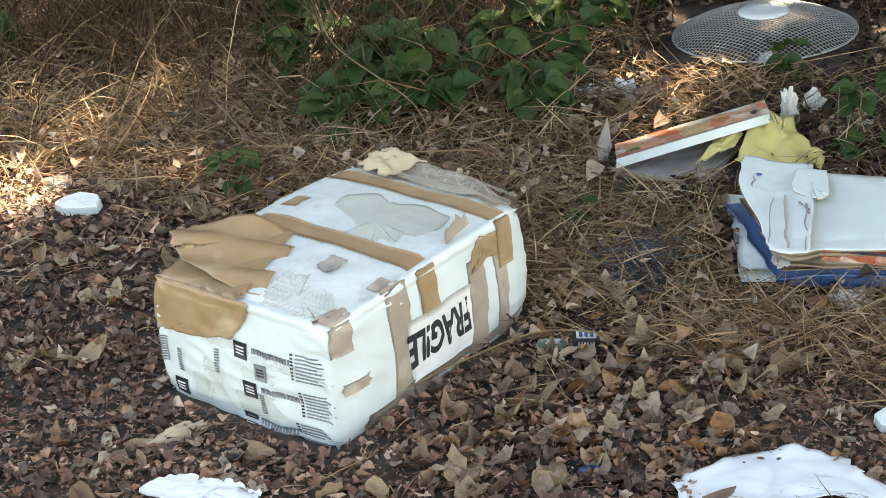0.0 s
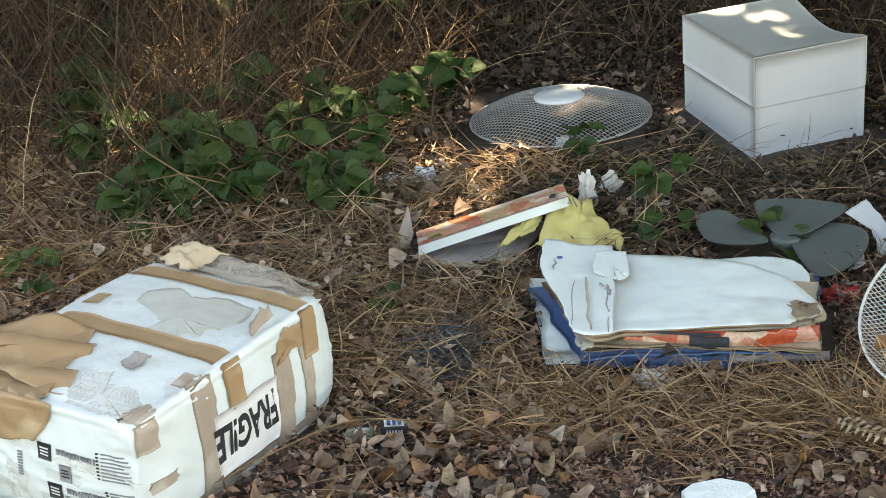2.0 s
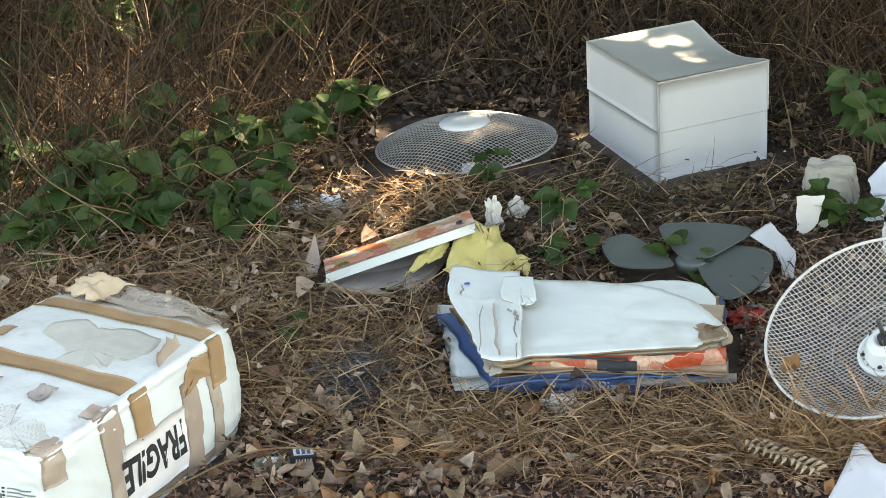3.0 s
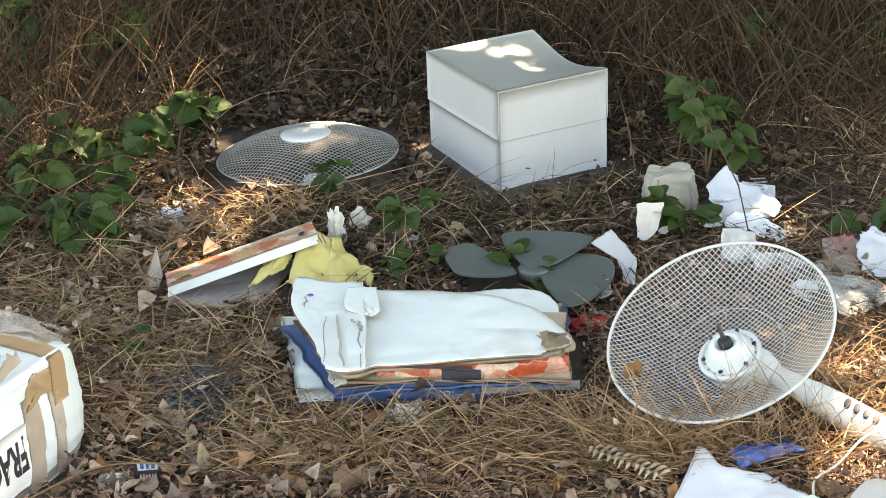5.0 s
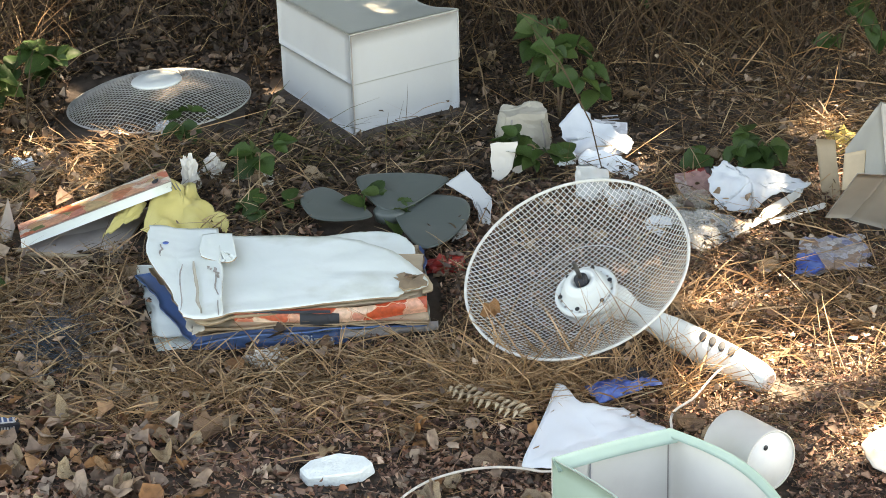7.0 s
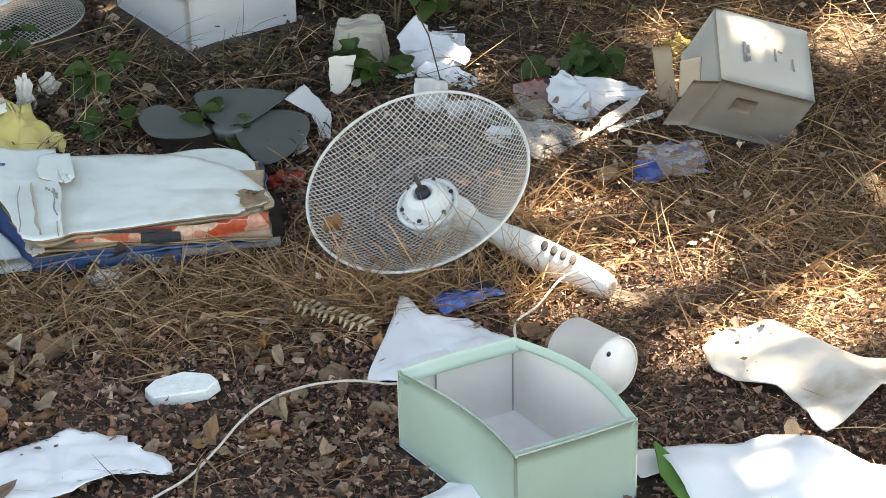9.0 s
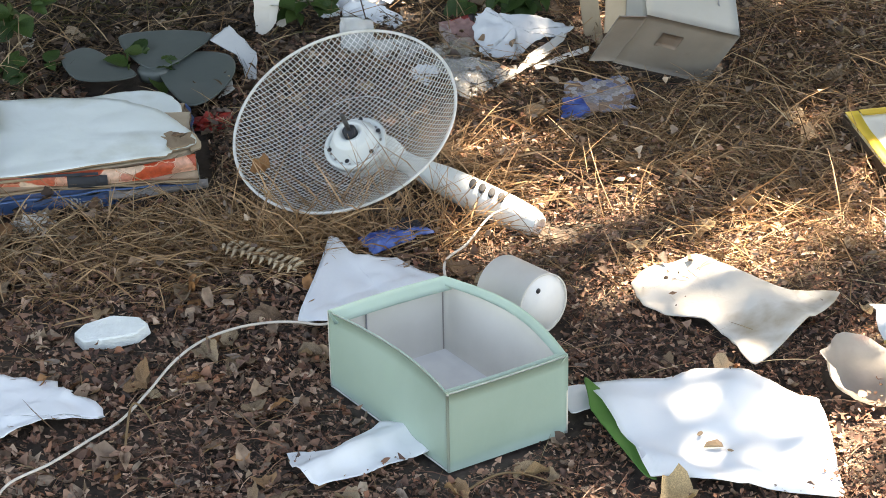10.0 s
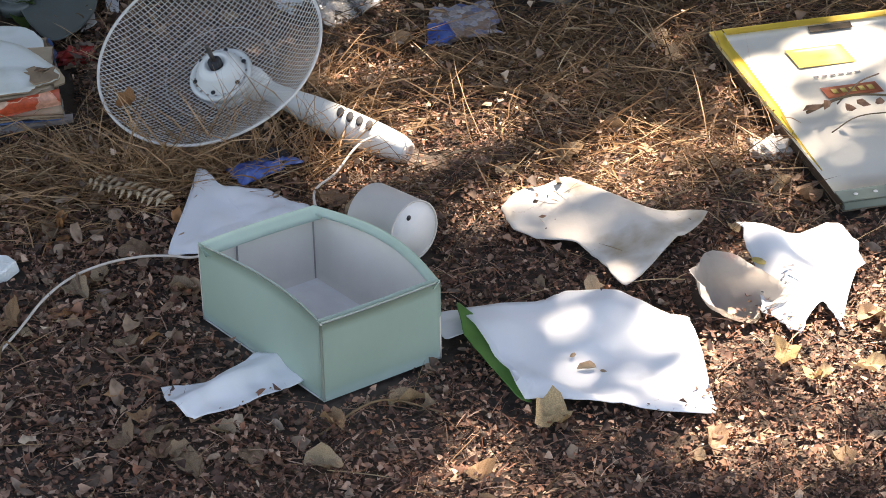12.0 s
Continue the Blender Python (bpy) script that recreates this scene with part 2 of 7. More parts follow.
FAN_WHITE = mat("fan_white_plastic", (0.72, 0.77, 0.76), (0.68, 0.72, 0.70), 10, 0.38, 0.03, 60, stain=(0.62, 0.58, 0.52), stain_scale=9, stain_at=0.68)
FAN_PINK = mat("fan_yellowed_plastic", (0.74, 0.66, 0.60), (0.70, 0.61, 0.55), 10, 0.4, 0.03)
WIRE_WHITE = mat("white_coated_wire", (0.66, 0.67, 0.66), (0.56, 0.57, 0.55), 40, 0.4, 0.05)
WIRE_GREY = mat("weathered_wire", (0.52, 0.52, 0.50), (0.36, 0.36, 0.34), 30, 0.4, 0.1)
STEEL = mat("dark_steel", (0.2, 0.2, 0.2), (0.12, 0.11, 0.1), 60, 0.4, 0.1, metal=0.8)
BUTTON = mat("dark_button", (0.045, 0.05, 0.058), (0.035, 0.038, 0.045), 40, 0.75, 0, spec=0.2)
BLADE = mat("grey_green_plastic", (0.10, 0.122, 0.115), (0.085, 0.104, 0.098), 7, 0.35, 0.06, 50, stain=(0.11, 0.13, 0.115), stain_scale=9, stain_at=0.62)
CORD = mat("white_cord", (0.66, 0.62, 0.57), (0.58, 0.53, 0.48), 60, 0.5, 0.1)
STYRO = mat("styrofoam", (0.80, 0.86, 0.85), (0.74, 0.8, 0.79), 60, 0.7, 0.5, 180)
RED_FOIL = mat("red_foil", (0.45, 0.05, 0.04), (0.25, 0.025, 0.02), 30, 0.28, 0.5, 40)
RED_CARD = mat_blots("red_card", [(0.02, 0.015, 0.015), (0.28, 0.02, 0.016), (0.4, 0.36, 0.34), (0.2, 0.015, 0.012), (0.03, 0.02, 0.02)], 22, 0.3)
BLUE_CARD = mat_print("blue_card", [(0.015, 0.035, 0.13), (0.03, 0.09, 0.36), (0.10, 0.2, 0.48), (0.03, 0.08, 0.33)], 34)
PACKET = mat_blots("packet_print", [(0.22, 0.19, 0.19), (0.42, 0.40, 0.40), (0.3, 0.19, 0.14), (0.52, 0.50, 0.50), (0.12, 0.15, 0.3), (0.36, 0.32, 0.3)], 60, 0.25)
NEWS = mat_print("printed_paper", [(0.62, 0.64, 0.68), (0.72, 0.74, 0.78), (0.5, 0.5, 0.53), (0.74, 0.76, 0.8)], 40, 0.6)
BAG_WHITE = mat("white_plastic_bag", (0.6, 0.65, 0.70), (0.5, 0.55, 0.6), 14, 0.35, 0.3, 30)
CLEAR_BRIGHT = mat_clear("glossy_clear_plastic", (0.85, 0.89, 0.88), 0.1, 0.38)
SILVERY = mat_clear("silvery_plastic", (0.52, 0.52, 0.50), 0.12, 0.42)
FILM = mat_clear("wrap_film", (0.72, 0.67, 0.6), 0.16, 0.2)
CLOUDY_FILM = mat_clear("cloudy_film", (0.5, 0.45, 0.38), 0.18, 0.34)
BOARD_FACE = mat("board_white_face", (0.74, 0.73, 0.66), (0.68, 0.66, 0.58), 6, 0.45, 0.1, 50, stain=(0.5, 0.52, 0.48), stain_scale=4, stain_at=0.6)
BOARD_YELLOW = mat("board_yellow", (0.74, 0.52, 0.08), (0.66, 0.44, 0.06), 14, 0.45, 0.1, 50)
BOARD_TAN = mat("board_label_yellow", (0.75, 0.56, 0.18), (0.7, 0.5, 0.15), 14, 0.45, 0.1)
BOARD_RED = mat("board_label_red", (0.5, 0.16, 0.08), (0.44, 0.12, 0.06), 14, 0.45, 0.1)
BOARD_GREEN = mat("board_grey_green", (0.26, 0.31, 0.26), (0.21, 0.26, 0.22), 14, 0.5, 0.1)
GREEN_EDGE = mat("green_print", (0.09, 0.24, 0.06), (0.06, 0.17, 0.04), 14, 0.45, 0.1)
# brown darkened in colour for the board edge turned away from the sun
SHADED_EDGE = mat("shaded_brown_edge", (0.10, 0.065, 0.04), (0.06, 0.04, 0.026), 20, 0.85, 0.3)
FRAGMENT_BROWN = mat("brown_leaf", (0.2, 0.12, 0.07), (0.1, 0.06, 0.04), 60, 0.7, 0.3)
SLATE = mat("dark_slot", (0.03, 0.025, 0.02), (0.05, 0.04, 0.03), 14, 0.8, 0.1)

# ---- geometry helpers ----
LATTICE = np.random.RandomState(3).rand(128, 128)


def vnoise(x, y):
    """Smooth value noise of numpy arrays, 0 to 1, one cell a unit."""
    x, y = np.asarray(x, float), np.asarray(y, float)
    i, j = np.floor(x).astype(int), np.floor(y).astype(int)
    u, v = x - i, y - j
    u, v = u * u * (3 - 2 * u), v * v * (3 - 2 * v)
    q = lambda a, b: LATTICE[a % 128, b % 128]
    return (q(i, j) * (1 - u) + q(i + 1, j) * u) * (1 - v) + (q(i, j + 1) * (1 - u) + q(i + 1, j + 1) * u) * v


def height(x, y):
    """The ground: flat but uneven, rising into an overgrown bank at the back."""
    x, y = np.asarray(x, float), np.asarray(y, float)
    edge = 5.3 - 0.45 * np.clip(-0.8 - x, 0, 1.6)
    d = y - edge
    rise = np.where(d > 4, 1.6, 0.4 * 0.5 * (np.clip(d, -9, 4) + np.sqrt(np.clip(d, -9, 4) ** 2 + 0.09)))
    near = np.exp(-((x / 8) ** 2 + ((y - 4) / 8) ** 2))
    return rise - 0.006 + near * (0.02 * (vnoise(x * 2.3, y * 2.3) - 0.5) + 0.016 * (vnoise(x * 9, y * 9) - 0.5))


def raw(name, v, f, material, parent=None, smooth=False):
    """One mesh object from arrays of places and faces."""
    me = bpy.data.meshes.new(name)
    v, f = np.asarray(v, np.float32), np.asarray(f, np.int32)
    k = f.shape[1]
    me.vertices.add(len(v))
    me.vertices.foreach_set("co", v.ravel())
    me.loops.add(f.size)
    me.loops.foreach_set("vertex_index", f.ravel())
    me.polygons.add(len(f))
    me.polygons.foreach_set("loop_start", np.arange(0, f.size, k, dtype=np.int32))
    me.polygons.foreach_set("loop_total", np.full(len(f), k, dtype=np.int32))
    if smooth:
        me.polygons.foreach_set("use_smooth", np.ones(len(f), dtype=bool))
    me.update(calc_edges=True)
    me.validate()
    for m in material if isinstance(material, (list, tuple)) else [material]:
        me.materials.append(m)
    ob = new(name, me)
    if parent:
        ob.parent = parent
    return ob


def part(name, bm, material, parent=None, label="", smooth=False):
    """Links a bmesh as one mesh object under a thing."""
    me = bpy.data.meshes.new(name)
    bm.to_mesh(me)
    bm.free()
    for m in material if isinstance(material, (list, tuple)) else [material]:
        me.materials.append(m)
    if smooth:
        me.polygons.foreach_set("use_smooth", np.ones(len(me.polygons), dtype=bool))
    ob = new(name, me)
    if parent:
        ob.parent = parent
    return tagged(ob, label) if label else ob


def thing(name, label, category, m=None, group=""):
    ob = new(name)
    ob.empty_display_size = 0.05
    if m is not None:
        ob.matrix_basis = m
    return tagged(ob, label, category, group)


def grid_faces(n, m):
    a = np.arange(n * m).reshape(n, m)
    return np.stack([a[:-1, :-1], a[1:, :-1], a[1:, 1:], a[:-1, 1:]], -1).reshape(-1, 4)


def slab(name, p, thick, material, parent=None, smooth=True, under=None):
    """A bent sheet of real thickness over an n x m grid of places."""
    n, m, _ = p.shape
    du, dv = np.gradient(p, axis=0), np.gradient(p, axis=1)
    nn = np.cross(du, dv)
    nn /= np.linalg.norm(nn, axis=-1, keepdims=True) + 1e-12
    low = p - nn * thick
    f = grid_faces(n, m)
    idx = np.arange(n * m).reshape(n, m)
    ring = np.r_[idx[0, :], idx[1:, -1], idx[-1, -2::-1], idx[-2:0:-1, 0]]
    nxt = np.roll(ring, -1)
    side = np.stack([ring, nxt, nxt + n * m, ring + n * m], -1)
    ob = raw(name, np.r_[p.reshape(-1, 3), low.reshape(-1, 3)], np.r_[f, f[:, ::-1] + n * m, side[:, ::-1]], [material, under] if under else material, parent, smooth)
    if under:
        k = np.zeros(len(ob.data.polygons), np.int32)
        k[len(f):] = 1
        ob.data.polygons.foreach_set("material_index", k)
    return ob


def quad_grid(corners, n, m, ragged=0.0, seed=0):
    """An n x m grid between four ground corners (x, y), with uneven edges."""
    c = np.array(corners, float)
    u, v = np.meshgrid(np.linspace(0, 1, n), np.linspace(0, 1, m), indexing="ij")
    if ragged:
        e = lambda s, k: ragged * (vnoise(s * 5 + seed * 7.3, np.full_like(s, k)) - 0.5 + 0.5 * (vnoise(s * 14 + seed, np.full_like(s, k + 3.0)) - 0.5))
        u2 = u + (1 - u) * e(v, 0.5) + u * e(v, 9.5)
        v2 = v + (1 - v) * e(u, 19.5) + v * e(u, 29.5)
        u, v = u2, v2
    w = [(1 - u) * (1 - v), u * (1 - v), u * v, (1 - u) * v]
    xy = sum(a[..., None] * b for a, b in zip(w, c))
    return u, v, xy


def paper(name, corners, lift, material, label, category="paper", thick=0.0012, ragged=0.08, seed=1, n=60, crease=0.012, under=None, group=""):
    """A loose sheet lying on the ground. lift(u, v): its height over the ground."""
    u, v, xy = quad_grid(corners, n, n, ragged, seed)
    c = xy.mean((0, 1))
    z = np.maximum(height(xy[..., 0], xy[..., 1]), 0) + 0.012 + lift(u, v)
    fold = np.abs(vnoise(u * 4 + seed * 3.1, v * 4 + seed) - 0.5) + 0.5 * np.abs(vnoise(u * 9 + seed, v * 9) - 0.5) + 0.3 * np.abs(vnoise((u + v) * 13 + seed, (u - v) * 13 + 60) - 0.5)
    z = z + crease * (fold - 0.2)
    p = np.concatenate([xy - c, z[..., None]], -1)
    ob = slab(name, p, thick, material, None, True, under)
    ob.location = (*c, 0)
    return tagged(ob, label, category, group)


def tube(name, pts, r, material, parent=None, sides=6, steps=6, taper=None):
    """A round cord through places, smoothed."""
    p = np.array(pts, float)
    q = np.r_[[2 * p[0] - p[1]], p, [2 * p[-1] - p[-2]]]
    out = []
    for k in range(1, len(q) - 2):
        for s in np.linspace(0, 1, steps, endpoint=False):
            a, b, c, d = q[k - 1 : k + 3]
            out.append(0.5 * (2 * b + (c - a) * s + (2 * a - 5 * b + 4 * c - d) * s * s + (3 * b - a - 3 * c + d) * s**3))
    out.append(p[-1])
    line = np.array(out)
    t = np.gradient(line, axis=0)
    t /= np.linalg.norm(t, axis=1, keepdims=True) + 1e-12
    ref = np.array([0.13, 0.21, 0.97])
    a = np.cross(t, ref)
    a /= np.linalg.norm(a, axis=1, keepdims=True) + 1e-12
    b = np.cross(t, a)
    ang = np.linspace(0, 2 * np.pi, sides, endpoint=False)
    rr = np.full(len(line), r) if taper is None else np.interp(np.linspace(0, 1, len(line)), np.linspace(0, 1, len(taper)), taper)
    ring = line[:, None] + rr[:, None, None] * (np.cos(ang)[None, :, None] * a[:, None] + np.sin(ang)[None, :, None] * b[:, None])
    n = len(line)
    i = np.arange(n * sides).reshape(n, sides)
    j = np.roll(i, -1, 1)
    f = np.stack([i[:-1], j[:-1], j[1:], i[1:]], -1).reshape(-1, 4)
    caps = [[i[0, 0], i[0, k + 1], i[0, k], i[0, 0]] for k in range(1, sides - 1)] + [[i[-1, 0], i[-1, k], i[-1, k + 1], i[-1, 0]] for k in range(1, sides - 1)]
    bm = bmesh.new()
    vs = [bm.verts.new(c) for c in ring.reshape(-1, 3)]
    for q4 in f:
        bm.faces.new([vs[k] for k in q4])
    for c in caps:
        bm.faces.new([vs[k] for k in c[:3]])
    return part(name, bm, material, parent, smooth=True)


def lathe(name, profile, material, parent=None, sides=40, m=None, smooth=True):
    """A round body turned about z from (radius, z) pairs."""
    bm = bmesh.new()
    rings = []
    for r, z in profile:
        rings.append([bm.verts.new((r * math.cos(2 * math.pi * k / sides), r * math.sin(2 * math.pi * k / sides), z)) for k in range(sides)])
    for a, b in zip(rings, rings[1:]):
        for k in range(sides):
            bm.faces.new((a[k], a[(k + 1) % sides], b[(k + 1) % sides], b[k]))
    for ring, flip in ((rings[0], True), (rings[-1], False)):
        bm.faces.new(ring[::-1] if flip else ring)
    if m is not None:
        bm.transform(m)
    return part(name, bm, material, parent, smooth=smooth)


def crumple(name, at, size, material, label="", category="", seed=0, rough=0.45, turn=0.0, parent=None, detail=3, group="", flat=True):
    """A crumpled lump: a ball pressed into folds and facets."""
    bm = bmesh.new()
    bmesh.ops.create_icosphere(bm, subdivisions=detail, radius=1)
    o = Vector((seed * 3.7, seed * 1.9, seed * 5.3))
    for v in bm.verts:
        d = v.co.normalized()
        k = 1 + rough * (abs(noise.noise(d * 1.7 + o)) * 1.6 - 0.55) + rough * 0.5 * (abs(noise.noise(d * 4.1 + o)) - 0.2)
        c = d * k
        c.z = max(c.z, -0.72)
        v.co = Vector((c.x * size[0], c.y * size[1], (c.z + 0.72) * size[2] / 1.72))
    ob = part(name, bm, material, parent, smooth=not flat)
    z = 0.0 if parent else float(height(at[0], at[1]))
    ob.matrix_basis = pose(at[0], at[1], (at[2] if len(at) > 2 else 0) + z, 0, 0, turn)
    return tagged(ob, label, category, group) if label else ob


def frame_at(origin, e1, e2):
    """The pose of a thing that stands on the ground with its x along e1 and y along e2 (world x, y)."""
    a = math.degrees(math.atan2(e1[1], e1[0]))
    return pose(*origin, 0, 0, 0, a) if len(origin) == 2 else pose(*origin, 0, 0, a)

def outline_grid(corners, per=6, rings=14, seed=0, jitter=0.004, centre=None, smooth=0.5):
    """A ring-shaped grid over the plan of a sheet with those corners (x, y), slightly uneven at the rim; it faces up."""
    c = np.array(corners, float)
    if ((c[:, 0] * np.roll(c[:, 1], -1) - np.roll(c[:, 0], -1) * c[:, 1]).sum()) < 0:
        c = c[::-1]
    n = len(c)
    rim = []
    for k in range(n):
        a, b, d, e = c[k - 1], c[k], c[(k + 1) % n], c[(k + 2) % n]
        for q in np.linspace(0, 1, per, endpoint=False):
            h0, h1, h2, h3 = 2 * q**3 - 3 * q**2 + 1, q**3 - 2 * q**2 + q, -2 * q**3 + 3 * q**2, q**3 - q**2
            rim.append(h0 * b + h1 * smooth * (d - a) * 0.5 + h2 * d + h3 * smooth * (e - b) * 0.5)
    rim = np.array(rim)
    mid = c.mean(0) if centre is None else np.array(centre, float)
    ang = np.linspace(0, 19, len(rim))
    rim = rim + jitter * (np.stack([vnoise(ang * 3 + seed, ang * 0), vnoise(ang * 3 + seed, ang * 0 + 40)], -1) - 0.5)
    k = np.linspace(1 / rings, 1, rings)[:, None, None]
    return np.concatenate([(mid + k * (rim[None] - mid)).reshape(-1, 2), mid[None]])


def star_slab(name, p, nrm, rings, thick, material, parent, under=None):
    """A sheet of real thickness over the places of outline_grid."""
    m = (len(p) - 1) // rings
    i = np.arange(rings * m).reshape(rings, m)
    j = np.roll(i, -1, 1)
    quads = np.stack([i[:-1], i[1:], j[1:], j[:-1]], -1).reshape(-1, 4)
    hub = len(p) - 1
    n = len(p)
    v = np.concatenate([p, p - nrm * thick])
    tris = [(hub, int(i[0, k]), int(j[0, k])) for k in range(m)]
    rim = [(int(i[-1, k]), int(i[-1, k]) + n, int(j[-1, k]) + n, int(j[-1, k])) for k in range(m)]
    top = [tuple(q) for q in quads.tolist()] + tris
    low = [tuple(k + n for k in q[::-1]) for q in top]
    me = bpy.data.meshes.new(name)
    me.from_pydata(v.tolist(), [], top + low + rim)
    me.polygons.foreach_set("use_smooth", np.r_[np.ones(len(top) * 2, bool), np.zeros(len(rim), bool)])
    me.materials.append(material)
    if under:
        me.materials.append(under)
        me.polygons.foreach_set("material_index", np.r_[np.zeros(len(top), np.int32), np.ones(len(low) + len(rim), np.int32)])
    ob = new(name, me)
    if parent:
        ob.parent = parent
    return ob


def cut_sheet(name, corners, z, thick, material, parent=None, seed=0, crease=0.006, scale=14.0, under=None, centre=None, label="", jitter=0.004, smooth=0.5, per=6, rings=14):
    """A sheet cut to a free outline. z(x, y): its height."""
    xy = outline_grid(corners, per, rings, seed, jitter, centre, smooth)
    x, y = xy[..., 0], xy[..., 1]
    fold = np.abs(vnoise(x * scale + seed * 3.1, y * scale + seed) - 0.5) + 0.5 * np.abs(vnoise(x * scale * 2.4 + seed, y * scale * 2.4) - 0.5)
    zz = z(x, y) + crease * (fold - 0.3)
    ob = star_slab(name, np.c_[xy, zz], np.array([0, 0, 1.0]), rings, thick, material, parent, under)
    return tagged(ob, label) if label else ob


def ground_sheet(name, corners, rise, material, label, category, thick=0.0012, seed=0, crease=0.008, scale=14.0, under=None, centre=None, group="", jitter=0.004, smooth=0.5):
    """A loose sheet of free outline lying on the ground. rise(x, y): its height over the litter."""
    c = np.array(corners, float).mean(0)
    ob = cut_sheet(name, np.array(corners) - c, lambda x, y: np.maximum(height(x + c[0], y + c[1]), 0) + 0.012 + rise(x + c[0], y + c[1]), thick, material, None, seed, crease, scale, under, None if centre is None else np.array(centre) - c, "", jitter, smooth)
    ob.location = (*c, 0)
    return tagged(ob, label, category, group)


# ---- ground ----
s = np.linspace(-1, 1, 261)
warp = 2.6 * s + 150 * np.abs(s) ** 9 * np.sign(s)
gx, gy = np.meshgrid(warp, warp + 4.2, indexing="ij")
ground = raw("ground", np.stack([gx, gy, height(gx, gy)], -1).reshape(-1, 3), grid_faces(261, 261), SOIL, None, True)
tagged(ground, "dark brown bare soil rising into an overgrown bank", "ground", kind="structure")

# ---- taped parcel ----


def soft_point(q, half, r, bulge, seed=0.0):
    """A point of a box's skin, pressed to rounded edges and slightly swollen faces. q: numpy (..., 3)."""
    q = np.asarray(q, float)
    inner = np.clip(q, -(half - r), half - r)
    d = q - inner
    ln = np.linalg.norm(d, axis=-1, keepdims=True)
    p = inner + np.where(ln > 1e-9, d / np.maximum(ln, 1e-9) * r, 0)
    nrm = np.where(ln > 1e-9, d / np.maximum(ln, 1e-9), 0)
    s = np.prod(np.where(np.abs(nrm) > 0.5, 1, np.cos(np.clip(q / half, -1, 1) * math.pi / 2) ** 0.7), axis=-1, keepdims=True)
    w = vnoise(q[..., 0] * 14 + q[..., 2] * 9 + seed, q[..., 1] * 14 + q[..., 2] * 11)[..., None] - 0.5
    ridge = np.abs(vnoise(q[..., 0] * 26 + q[..., 2] * 34 + 7, q[..., 1] * 30 - q[..., 2] * 20 + 50)[..., None] - 0.5) * 2
    ridge = ridge * np.where(nrm[..., 2:3] > 0.7, 0.3, 1.0)
    return p + nrm * (bulge * s + 0.007 * w - 0.005 * ridge), nrm


def skin_patch(face, a, b, half, r, bulge, lift, n=10, m=10, ragged=0.0, seed=0):
    """A patch that hugs one face of a soft box. face: axis and side; a, b: ranges (0 to 1) on the two other axes."""
    ax, side = face
    o = [k for k in range(3) if k != ax]
    u, v = np.meshgrid(np.linspace(0, 1, n), np.linspace(0, 1, m), indexing="ij")
    if ragged:
        e = lambda t, k: ragged * (vnoise(t * 4 + seed * 5.1, np.full_like(t, k)) - 0.5)
        u, v = u + (1 - u) * e(v, 1.5) + u * e(v, 7.5), v + (1 - v) * e(u, 13.5) + v * e(u, 23.5)
    q = np.zeros((n, m, 3))
    q[..., ax] = side * half[ax]
    q[..., o[0]] = (-1 + 2 * (a[0] + (a[1] - a[0]) * u)) * half[o[0]]
    q[..., o[1]] = (-1 + 2 * (b[0] + (b[1] - b[0]) * v)) * half[o[1]]
    p, nrm = soft_point(q, half, r, bulge)
    nn = np.cross(np.gradient(p, axis=0), np.gradient(p, axis=1))
    flip = (nn * nrm).sum() < 0
    p = p + nrm * lift
    return p[:, ::-1] if flip else p


PL, PW, PH = 0.525, 0.38, 0.225
HALF, PR, PB = np.array([PL / 2, PW / 2, PH / 2]), 0.024, 0.012
parcel = thing("parcel", "battered white parcel wrapped in film and brown tape", "parcel", frame_at((-0.922, 3.022), (0.223, 0.468), (-0.34, 0.133)) @ pose(PL / 2, PW / 2, PH / 2 - 0.005))
bm = bmesh.new()
bmesh.ops.create_cube(bm, size=2)
bmesh.ops.subdivide_edges(bm, edges=bm.edges[:], cuts=45, use_grid_fill=True)
co = np.array([v.co for v in bm.verts]) * HALF
for v, c in zip(bm.verts, soft_point(co, HALF, PR, PB)[0]):
    v.co = c
part("box_body", bm, PARCEL_WHITE, parcel, smooth=True)


def parcel_patch(name, face, a, b, material, lift=0.0016, n=12, m=12, ragged=0.0, seed=0, label=""):
    ob = slab(name, skin_patch(face, a, b, HALF, PR, PB, lift, n, m, ragged, seed), 0.0012, material, parcel)
    return tagged(ob, label) if label else ob


TOP, RIGHT, FRONT = (2, 1), (1, -1), (0, -1)


def skin_blob(name, face, corners, material, lift=0.0016, seed=0, jitter=0.02, label="", centre=None):
    """A torn piece of free outline that hugs one face of the parcel; corners in shares of the face."""
    ax, side = face
    o = [k for k in range(3) if k != ax]
    ab = outline_grid(corners, 6, 10, seed, jitter, centre)
    q = np.zeros((len(ab), 3))
    q[:, ax] = side * HALF[ax]
    for k in range(2):
        q[:, o[k]] = (-1 + 2 * ab[:, k]) * HALF[o[k]]
    p, nrm = soft_point(q, HALF, PR, PB)
    ob = star_slab(name, p + nrm * lift, nrm, 10, 0.001, material, parcel)
    flip = (ax == 1) != (side < 0)
    if flip:
        ob.data.flip_normals()
    return tagged(ob, label) if label else ob


